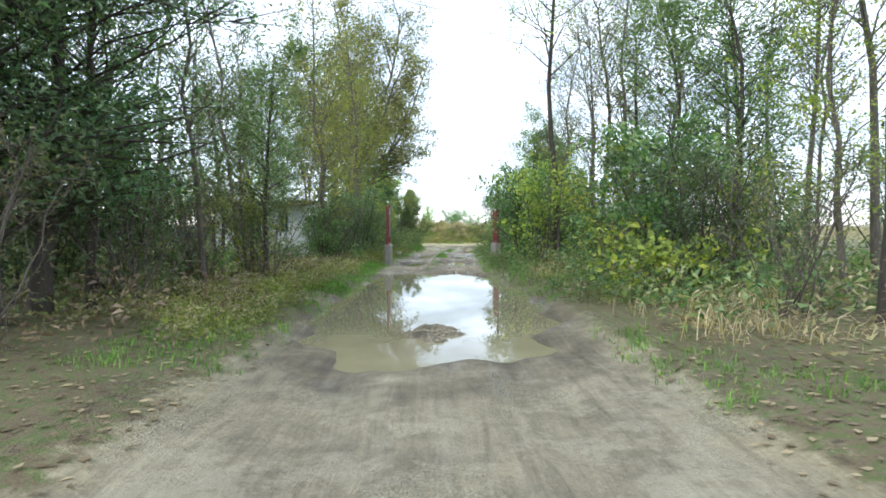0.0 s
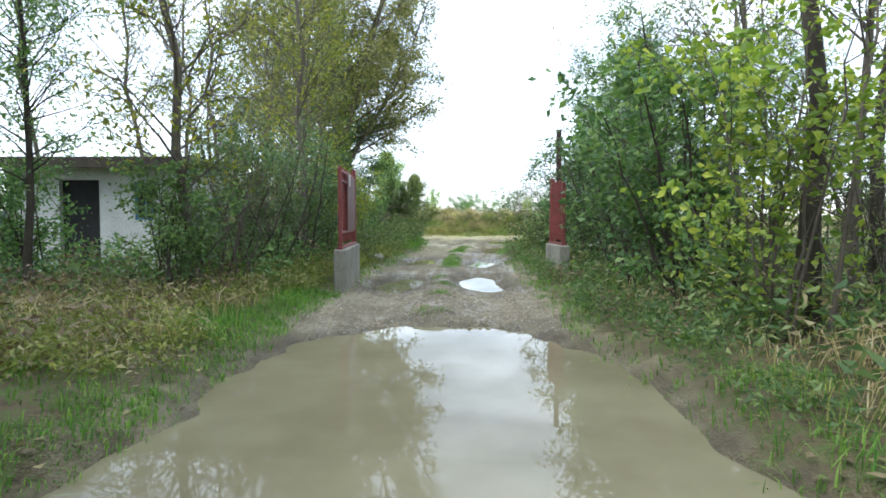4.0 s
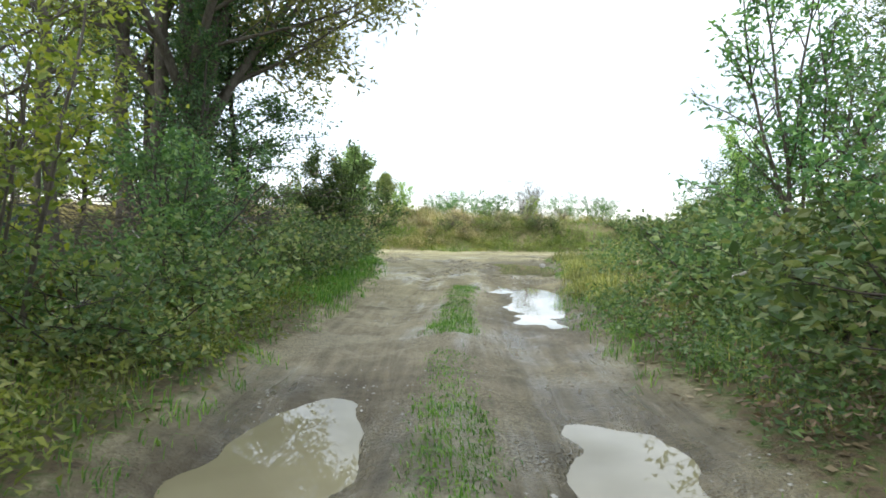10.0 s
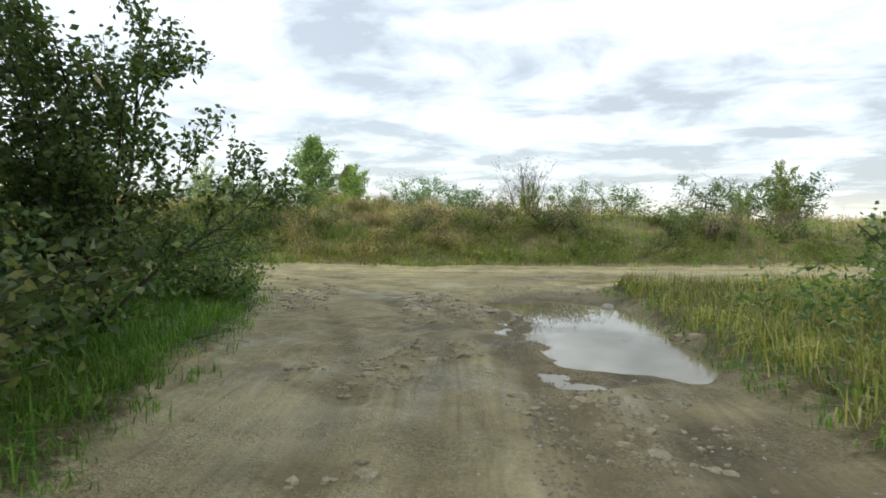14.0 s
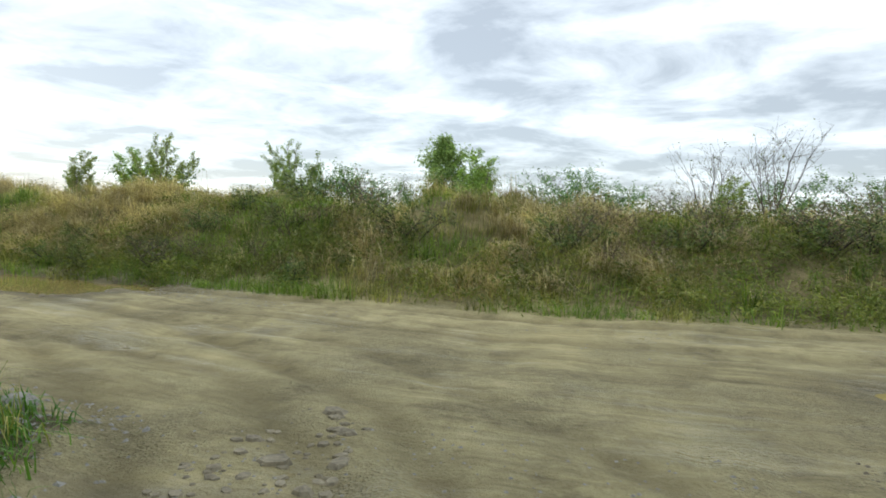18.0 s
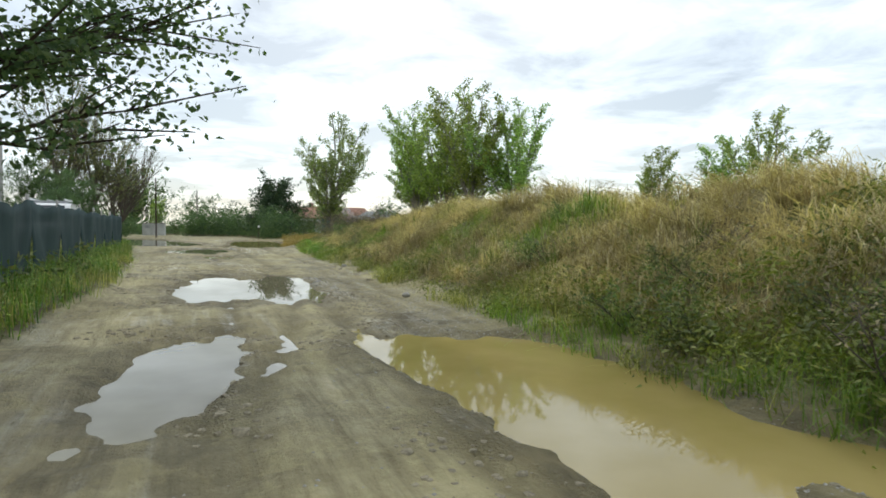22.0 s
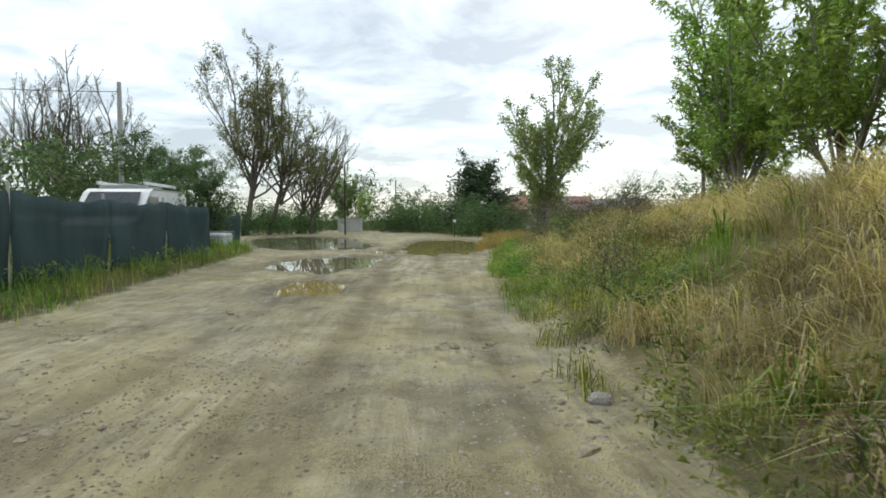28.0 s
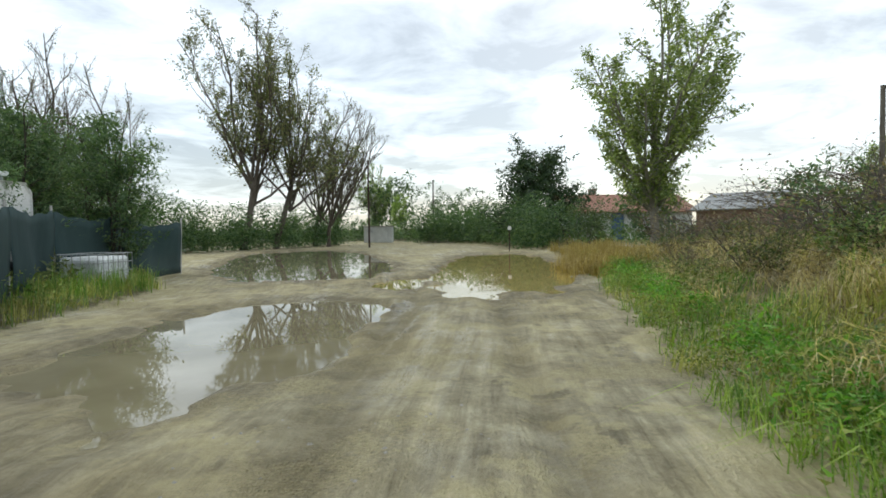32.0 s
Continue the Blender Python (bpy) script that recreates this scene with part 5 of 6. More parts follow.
def hut():
    """The small derelict plaster hut with a heavy overgrown roof slab."""
    h = thing("hut", "derelict white plastered hut with an overgrown roof", "building", (-8.35, 22.3, 0.1))
    L, W, H, T = 3.4, 1.9, 2.12, 0.2
    # front wall between the openings
    spans = [(0, 1.0, -0.2, H), (1.0, 1.75, 1.85, H), (1.75, 2.4, -0.2, H), (2.4, 2.75, -0.2, 1.1), (2.4, 2.75, 1.8, H), (2.75, L, -0.2, H)]
    bm = bmesh.new()
    for a, b, lo, hi in spans:
        box(bm, ((a + b) / 2, T / 2, (lo + hi) / 2), (b - a, T, hi - lo))
    part("wall", bm, PLASTER, h, "stained white plaster front wall")
    part("wall", boxed((L - T / 2, W / 2 + T / 2, H / 2 - 0.1), (T, W - T, H + 0.2)), PLASTER, h)
    part("wall", boxed((T / 2, W / 2 + T / 2, H / 2 - 0.1), (T, W - T, H + 0.2)), PLASTER, h)
    part("wall", boxed((L / 2, W + T / 2, H / 2 - 0.1), (L, T, H + 0.2)), PLASTER, h)
    roof = part("roof", boxed((L / 2, W / 2 + 0.05, H + 0.09), (L + 0.34, W + 0.8, 0.16), Matrix.Rotation(radians(2.5), 3, "X"), 0.03), ROOF_MOSS, h, "dark mossy roof slab with an overhang")
    part("fascia", boxed((L / 2, -0.38, H + 0.02), (L + 0.3, 0.04, 0.2), None, 0.005), BARK_DARK, roof)
    # black panels fill both openings; the dark inside is painted on them
    part("door", boxed((1.375, 0.12, 0.82), (0.74, 0.05, 2.04), None, 0.006), UNLIT_BLACK, h, "black board painting the unlit inside of the open doorway")
    win = part("window", boxed((2.575, 0.1, 1.45), (0.35, 0.05, 0.7)), UNLIT_BLACK, h, "small broken window with its unlit inside painted black")
    fr = bmesh.new()
    for cx, cz, w, z in ((2.42, 1.45, 0.04, 0.7), (2.73, 1.45, 0.04, 0.7), (2.575, 1.12, 0.27, 0.04), (2.575, 1.78, 0.27, 0.04), (2.6, 1.45, 0.03, 0.62)):
        box(fr, (cx, 0.05, cz), (w, 0.05, z))
    part("frame", fr, surface("faded_blue_paint", (0.05, 0.13, 0.2), (0.12, 0.25, 0.33), 4, 0.6), win, "faded blue window frame")


hut()


# -- the green netted fence, its posts, the van and crate behind it --
def net_fence():
    f = thing("net_fence", "sagging fence covered with dark green shade netting", "fence")
    pts = [(-13.5, 47.4), (-16.5, 47.9), (-19.5, 48.45), (-22.5, 49.0), (-25.5, 49.55), (-28.5, 50.1), (-31.5, 50.6), (-34.2, 51.1), (-36.9, 51.7), (-39.6, 51.0), (-42.6, 50.35), (-45.4, 50.7), (-47.6, 51.6)]
    shaft = mesh_np("post", *tube([(0, 0, -0.3), (0, 0, 0.8), (0, 0, 1.62)], [0.028, 0.028, 0.028], 8), CONCRETE_POLE, True)
    for x, y in pts:
        p = part("post", shaft, parent=f)
        p.matrix_basis = pose(x, y, ground_z(x, y), RND.uniform(-2, 2), RND.uniform(-2, 2), 0)
    rng = np.random.default_rng(5)
    for (ax, ay), (bx, by) in zip(pts, pts[1:]):
        n, m = 14, 8
        u, v = np.meshgrid(np.linspace(0.004, 0.996, n), np.linspace(0, 1, m))
        sag = 0.10 * np.sin(np.pi * u) ** 2 * rng.uniform(0.4, 1.4)
        x, y = ax + (bx - ax) * u, ay + (by - ay) * u
        z = relief(x.ravel(), y.ravel())[0].reshape(x.shape) + 0.03 + v * (1.46 - sag + 0.03 * np.sin(u * 23))
        nx, ny = by - ay, ax - bx
        k = math.hypot(nx, ny)
        belly = 0.045 + 0.05 * np.sin(u * 9 + v * 2 + ax) * np.sin(np.pi * u) + 0.03 * np.sin(v * 5 + u * 4)
        x, y = x + nx / k * belly, y + ny / k * belly
        idx = np.arange(n * m).reshape(m, n)
        faces = np.stack([idx[:-1, :-1], idx[:-1, 1:], idx[1:, 1:], idx[1:, :-1]], -1).reshape(-1, 4)
        net = part("net_panel", mesh_np("net_panel", np.stack([x, y, z], -1).reshape(-1, 3), faces, GREEN_NET, True), parent=f)
        net.modifiers.new("thick", "SOLIDIFY").thickness = 0.006


net_fence()


def van():
    v = thing("van", "white panel van with a roof rack parked behind the fence", "van", (-39.8, 49.0, 0.16), -8)
    side = [(-2.3, 0.35), (2.2, 0.35), (2.42, 0.6), (2.38, 0.95), (1.75, 1.2), (1.0, 1.95), (0.7, 2.06), (-2.2, 2.08), (-2.38, 1.9), (-2.4, 0.6)]
    bm = bmesh.new()
    rings = []
    for yy, inset in ((-0.93, 0.08), (-0.97, 0.0), (0.97, 0.0), (0.93, 0.08)):
        rings.append([bm.verts.new((x * (1 - inset * 0.15), yy, z if z < 1.0 else z - inset * 0.6)) for x, z in side])
    for a, b in zip(rings, rings[1:]):
        for i in range(len(side)):
            bm.faces.new((a[i], a[(i + 1) % len(side)], b[(i + 1) % len(side)], b[i]))
    bm.faces.new(rings[0][::-1])
    bm.faces.new(rings[-1])
    bmesh.ops.recalc_face_normals(bm, faces=bm.faces)
    part("body", bm, WHITE_PAINT, v, "white painted van body")
    ws = bmesh.new()
    ws.faces.new([ws.verts.new(p) for p in ((1.74, -0.82, 1.24), (1.74, 0.82, 1.24), (1.06, 0.74, 1.93), (1.06, -0.74, 1.93))])
    bmesh.ops.translate(ws, verts=ws.verts, vec=(0.02, 0, 0.02))
    glass = part("windscreen", ws, GLASS_DARK, v, "dark tinted windscreen")
    glass.modifiers.new("thick", "SOLIDIFY").thickness = 0.008
    for s in (-1, 1):
        w = bmesh.new()
        w.faces.new([w.verts.new(p) for p in ((0.35, 0, 1.2), (1.5, 0, 1.2), (0.98, 0, 1.82), (0.35, 0, 1.82))])
        win = part("side_window", w, GLASS_DARK, v)
        win.matrix_basis = pose(0, s * 0.977, 0)
        win.modifiers.new("thick", "SOLIDIFY").thickness = 0.008
        part("headlight", boxed((2.36, s * 0.68, 0.86), (0.1, 0.32, 0.17), None, 0.03), PLASTIC_WHITE, v, "clear headlight")
        part("mirror", boxed((1.32, s * 1.08, 1.27), (0.1, 0.2, 0.24), None, 0.03), RUBBER, v)
    part("bumper", boxed((2.42, 0, 0.5), (0.14, 1.86, 0.24), None, 0.04), RUBBER, v)
    tyre = mesh_np("tyre", *tube([(0, -0.1, 0), (0, -0.095, 0), (0, 0.095, 0), (0, 0.1, 0)], [0.2, 0.33, 0.33, 0.2], 22), RUBBER, True)
    rim = mesh_np("rim", *tube([(0, -0.09, 0), (0, -0.085, 0), (0, 0.085, 0), (0, 0.09, 0)], [0.02, 0.2, 0.2, 0.02], 16), ROOF_GREY, True)
    for x in (-1.5, 1.5):
        for s in (-1, 1):
            wheel = part("wheel", tyre, parent=v)
            wheel.matrix_basis = pose(x, s * 0.9, 0.3)
            part("rim", rim, parent=wheel)
    rack = part("roof_rack", boxed((-0.7, 0, 2.22), (2.7, 0.06, 0.05), None, 0.01), ROOF_GREY, v, "pale metal roof rack")
    for s in (-0.7, 0.7):
        part("rack_rail", boxed((-0.7, s, 2.24), (2.8, 0.06, 0.09), None, 0.01), PLASTIC_WHITE, rack)
    for x in (-1.9, -0.7, 0.5):
        part("rack_foot", boxed((x, 0, 2.13), (0.06, 1.46, 0.1), None, 0.01), ROOF_GREY, rack)


van()


def crate():
    c = thing("cage_crate", "low wire cage crate wrapping a white plastic tank", "crate", (-42.4, 51.25, ground_z(-42.4, 51.25) - 0.03), -16)
    part("tank", boxed((0, 0, 0.34), (1.02, 0.86, 0.56), None, 0.06), PLASTIC_WHITE, c, "milky white plastic tank")
    part("pallet", boxed((0, 0, 0.03), (1.08, 0.92, 0.08), None, 0.01), WOOD_POLE, c)
    rod_v = mesh_np("wire", *tube([(0, 0, 0.05), (0, 0, 0.68)], [0.009, 0.009], 6), ROOF_GREY, True)
    rod_x = mesh_np("wire", *tube([(-0.54, 0, 0), (0.54, 0, 0)], [0.009, 0.009], 6), ROOF_GREY, True)
    rod_y = mesh_np("wire", *tube([(0, -0.46, 0), (0, 0.46, 0)], [0.009, 0.009], 6), ROOF_GREY, True)
    for s in (-1, 1):
        for i in range(8):
            part("wire", rod_v, parent=c).matrix_basis = pose(-0.54 + i * 1.08 / 7, s * 0.46, 0)
        for i in range(6):
            part("wire", rod_v, parent=c).matrix_basis = pose(s * 0.54, -0.46 + i * 0.92 / 5, 0)
        for z in (0.14, 0.32, 0.5, 0.68):
            part("wire", rod_x, parent=c).matrix_basis = pose(0, s * 0.46, z)
            part("wire", rod_y, parent=c).matrix_basis = pose(s * 0.54, 0, z)


crate()


# -- poles and cables --
def utility_pole(x, y, height, r, mat, label, arm=False, turn=0):
    p = thing("utility_pole", label, "pole", (x, y, ground_z(x, y)), turn)
    part("shaft", mesh_np("shaft", *tube([(0, 0, -0.4), (0, 0, height * 0.5), (0.01, 0, height)], [r, r * 0.85, r * 0.7], 10), mat, True), parent=p)
    if arm:
        part("crossarm", boxed((0, 0, height - 0.25), (1.1, 0.09, 0.1), None, 0.01), WOOD_POLE, p)
        for k in (-0.45, 0.0, 0.45):
            part("insulator", mesh_np("insulator", *tube([(k, 0, height - 0.2), (k, 0, height - 0.12), (k, 0, height - 0.02)], [0.02, 0.045, 0.02], 8), PLASTIC_WHITE, True), parent=p)
    return p


utility_pole(-47.3, 46.8, 6.9, 0.13, CONCRETE_POLE, "pale concrete utility pole with a cable")
utility_pole(-70.2, 58.0, 5.8, 0.07, RUST_DARK, "thin dark pole standing beside the flooded yard")
utility_pole(-81.2, 64.0, 5.2, 0.08, WOOD_POLE, "thin dark wooden pole behind the hedge")
utility_pole(-56.0, 44.5, 5.2, 0.06, RUST_DARK, "thin dark pole beyond the fence")
pole = utility_pole(-50.3, 77.7, 6.4, 0.13, WOOD_POLE, "dark wooden utility pole with a short bracket on top")
part("bracket", boxed((0.16, 0.1, 6.32), (0.36, 0.08, 0.1), None, 0.01), WOOD_POLE, pole)


def cable(name, pts, sag, r, label):
    a, b = np.array(pts[0], float), np.array(pts[1], float)
    t = np.linspace(0, 1, 24)[:, None]
    line = a * (1 - t) + b * t
    line[:, 2] -= sag * 4 * (t * (1 - t))[:, 0]
    ob = new(name, mesh_np(name, *tube(line, np.full(24, r), 5), RUBBER, True))
    tagged(ob, label, "cable")


cable("cable", [(-47.3, 46.8, 6.75), (-40.0, 25.0, 7.5)], 0.8, 0.014, "black overhead cable sagging from a pole")
cable("cable", [(-47.3, 46.8, 6.75), (-56.0, 44.5, 5.1)], 0.35, 0.012, "black overhead cable between two poles")
cable("cable", [(-5.6, 6.0, 5.4), (0.9, 28.0, 11.0)], 0.2, 0.012, "black overhead cable crossing above the lane")


# -- houses round the yard --
def long_house():
    h = thing("house", "low long house under a patched tile roof", "house", (-69.6, 75.4, 0.2))
    part("wall", boxed((0, 0, 1.0), (4.6, 8.8, 2.0)), PLASTER, h, "grey-white plastered wall")
    for s in (-1, 1):
        gable = bmesh.new()
        q = [gable.verts.new((x, s * 4.4, z)) for x, z in ((-2.3, 2.0), (2.3, 2.0), (0, 3.1))]
        gable.faces.new(q if s < 0 else q[::-1])
        ob = part("gable", gable, PLASTER, h)
        ob.modifiers.new("thick", "SOLIDIFY").thickness = 0.12
    slope = math.atan2(1.2, 2.6)
    for s in (-1, 1):
        slab = part("roof", boxed((s * 1.36, 0, 2.52), (2.95, 9.4, 0.07), Matrix.Rotation(s * slope, 3, "Y")), ROOF_TILE, h, "mottled red and grey tile roof")
        rib = boxed((0, 0, 0), (2.95, 0.07, 0.035))
        data = bpy.data.meshes.new("roof_rib")
        rib.to_mesh(data)
        rib.free()
        data.materials.append(ROOF_TILE)
        data2 = data.copy()
        data2.materials.clear()
        data2.materials.append(ROOF_GREY)
        for i in range(42):
            y = -4.6 + i * 0.224
            row = part("roof_rib", data2 if 1.0 < y < 2.6 else data, parent=slab)
            row.matrix_basis = Matrix.Translation((s * 1.36, y, 2.575)) @ Matrix.Rotation(s * slope, 4, "Y")
    part("ridge", boxed((0, 0, 3.16), (0.2, 9.4, 0.1), None, 0.03), ROOF_TILE, h)
    part("chimney", boxed((-0.5, -1.6, 3.3), (0.45, 0.45, 0.7), None, 0.02), BRICK_WALL, h, "short brick chimney")
    for y in (-2.6, 0.4, 2.8):
        w = part("window", boxed((2.315, y, 1.2), (0.05, 0.8, 0.8), None, 0.004), GLASS_DARK, h)
        for k in (-0.42, 0.0, 0.42):
            part("frame", boxed((2.345, y + k, 1.2), (0.04, 0.05, 0.88)), WHITE_PAINT, w)
    part("door", boxed((2.32, -1.0, 0.95), (0.06, 0.85, 1.9), None, 0.005), surface("faded_blue_door", (0.03, 0.06, 0.16), (0.06, 0.11, 0.27), 3, 0.6), h, "faded blue door")


def brick_shed():
    h = thing("shed", "small brick shed under a grey sheet roof", "shed", (-52.2, 73.2, 0.2), 28)
    part("wall", boxed((0, 0, 0.8), (2.8, 3.4, 1.6)), BRICK_WALL, h, "dull brick wall")
    for s in (-1, 1):
        g = bmesh.new()
        q = [g.verts.new((s * 1.4, y, z)) for y, z in ((-1.7, 1.6), (1.7, 1.6), (0, 2.25))]
        g.faces.new(q if s > 0 else q[::-1])
        part("gable", g, BRICK_WALL, h).modifiers.new("thick", "SOLIDIFY").thickness = 0.1
    slope = math.atan2(0.68, 1.75)
    for s in (-1, 1):
        slab = part("roof", boxed((0, s * 0.92, 1.98), (3.3, 2.0, 0.045), Matrix.Rotation(-s * slope, 3, "X")), ROOF_GREY, h, "grey corrugated roof sheet")
        for i in range(16):
            part("corrugation", boxed((-1.56 + i * 0.208, s * 0.92, 2.008), (0.09, 2.0, 0.03), Matrix.Rotation(-s * slope, 3, "X")), ROOF_GREY, slab)
    part("door", boxed((1.42, 0.3, 0.75), (0.05, 0.8, 1.45), None, 0.005), WOOD_POLE, h)


def yard_wall():
    w = thing("concrete_kiosk", "low white concrete kiosk beside the flooded yard", "kiosk", (-80.0, 59.2, 0.1), 78)
    part("body", boxed((0, 0, 0.65), (2.3, 1.3, 1.3), None, 0.03), PLASTER, w)
    part("lid", boxed((0, 0, 1.34), (2.45, 1.45, 0.08), None, 0.02), CONCRETE, w)
    part("door", boxed((0.4, -0.67, 0.6), (0.7, 0.05, 1.15), None, 0.005), PLASTER, w, "pale metal door")
    part("vent", boxed((-0.6, -0.67, 0.95), (0.5, 0.04, 0.3), None, 0.005), ROOF_GREY, w)


long_house()
brick_shed()
yard_wall()

sign = thing("marker_post", "small white marker plate on a thin post", "sign", (-58.5, 64.5, ground_z(-58.5, 64.5)))
part("post", mesh_np("post", *tube([(0, 0, -0.2), (0, 0, 1.3)], [0.03, 0.03], 8), RUST_DARK, True), parent=sign)
part("plate", boxed((0.04, 0, 1.15), (0.02, 0.18, 0.18), None, 0.003), WHITE_PAINT, sign)


# -- undergrowth, grass and litter: what nobody could count --
def stuff(name, heap, mat, label, category):
    ob = new(name, heap.mesh(name, mat))
    return tagged(ob, label, category, kind="stuff")


def blades(rng, x, y, height, width, bend=0.45):
    """Bent grass blades, three faces each, on the ground at x, y; a field of heights makes them stand in drifts."""
    n = len(x)
    z = relief(x, y)[0]
    a = rng.uniform(0, 2 * np.pi, n)
    h = height * rng.uniform(0.45, 1.25, n) * (1 + 0.35 * wave(x, y, 0.8, 7.0))
    w = width * rng.uniform(0.6, 1.3, n)
    side = np.stack([np.cos(a), np.sin(a), np.zeros(n)], -1)
    lean = np.stack([-np.sin(a), np.cos(a), np.zeros(n)], -1) * (rng.normal(0, bend, n) * h)[:, None]
    lean[:, :2] += np.stack([wave(x, y, 1.0, 1.5), wave(x, y, 1.0, 4.5)], -1) * (0.35 * bend * h)[:, None]
    p0 = np.stack([x, y, z - 0.02], -1)
    up = np.zeros((n, 3))
    up[:, 2] = h
    p1 = p0 + up * 0.55 + lean * 0.3
    p2 = p0 + up * np.clip(1.05 - np.abs(lean).sum(1) / (h + 1e-6) * 0.45, 0.35, 1)[:, None] + lean
    w = w[:, None]
    v = np.stack([p0 - side * w, p0 + side * w, p1 - side * w * 0.8, p1 + side * w * 0.8, p2], 1).reshape(-1, 3)
    k = np.arange(n)[:, None] * 5
    f = np.stack([k + np.array([[0, 1, 3]]), k + np.array([[0, 3, 2]]), k + np.array([[2, 3, 4]])], 1).reshape(-1, 3)
    return v, f


def tussocks(rng, x, y, per, length, width, comb=0.8):
    """Arching tufts: the blades of each rise together and fall over to one side, mostly down the slope."""
    n = len(x)
    way = rng.normal(-np.pi / 2, 0.9, n)
    size = length * rng.uniform(0.55, 1.35, n)
    cx, cy, way, size = (np.repeat(q, per) for q in (x, y, way, size))
    m = n * per
    bx, by = cx + rng.normal(0, 0.10, m) * size / length, cy + rng.normal(0, 0.10, m) * size / length
    z = relief(bx, by)[0]
    a = way + rng.normal(0, comb, m)
    ln = size * rng.uniform(0.5, 1.2, m)
    out = np.stack([np.cos(a), np.sin(a), 0 * a], -1) * ln[:, None]
    up = np.stack([0 * a, 0 * a, ln * rng.uniform(0.6, 1.1, m)], -1)
    side = np.stack([-np.sin(a), np.cos(a), 0.4 + 0 * a], -1) * (width * rng.uniform(0.6, 1.3, m))[:, None]
    p0 = np.stack([bx, by, z - 0.02], -1)
    p1, p2 = p0 + up * 0.62 + out * 0.22, p0 + up * 0.78 + out * 0.62
    p3 = p0 + up * rng.uniform(0.15, 0.6, m)[:, None] + out * 1.05
    v = np.stack([p0 - side, p0 + side, p1 - side, p1 + side, p2 - side * 0.7, p2 + side * 0.7, p3], 1).reshape(-1, 3)
    k = np.arange(m)[:, None] * 7
    f = np.stack([k + np.array([[q]]).reshape(1, -1) for q in ((0, 1, 3), (0, 3, 2), (2, 3, 5), (2, 5, 4), (4, 5, 6))], 1).reshape(-1, 3)
    return v, f


def scatter(rng, n, x0, x1, y0, y1, keep):
    x, y = rng.uniform(x0, x1, n), rng.uniform(y0, y1, n)
    ok = keep(x, y)
    return x[ok], y[ok]


def tufted(rng, x, y, k, r):
    """Each seed point becomes a tuft of k."""
    x, y = np.repeat(x, k), np.repeat(y, k)
    return x + rng.normal(0, r, len(x)), y + rng.normal(0, r, len(y))


def on_bank(rng, n, x0, x1, q0, q1):
    """Places on the bank by their distance q behind its foot."""
    f = np.array(FOOT)[::-1]
    x, q = rng.uniform(x0, x1, n), rng.uniform(q0, q1, n)
    return x, np.interp(x, f[:, 0], f[:, 1]) + q * 1.03


def on_road(x, y):
    return np.maximum(along(LANE, x, y), along(ROAD, x, y))


def clumps(rng, x, y, height, leaf, per, spread):
    """Leafy weeds: a loose upright cloud of leaves over each seed point."""
    n = len(x)
    z = relief(x, y)[0]
    h = height * rng.uniform(0.4, 1.3, n)
    c = np.repeat(np.stack([x, y, z], -1), per, 0)
    hh = np.repeat(h, per)
    off = rng.normal(size=(len(c), 3)) * spread
    off[:, 2] = rng.uniform(0.02, 1, len(c)) ** 0.8 * hh
    off[:, :2] *= (1.15 - 0.6 * off[:, 2] / (hh + 1e-6))[:, None]
    return leaves(rng, c + off, leaf, 0.15, fine=True)


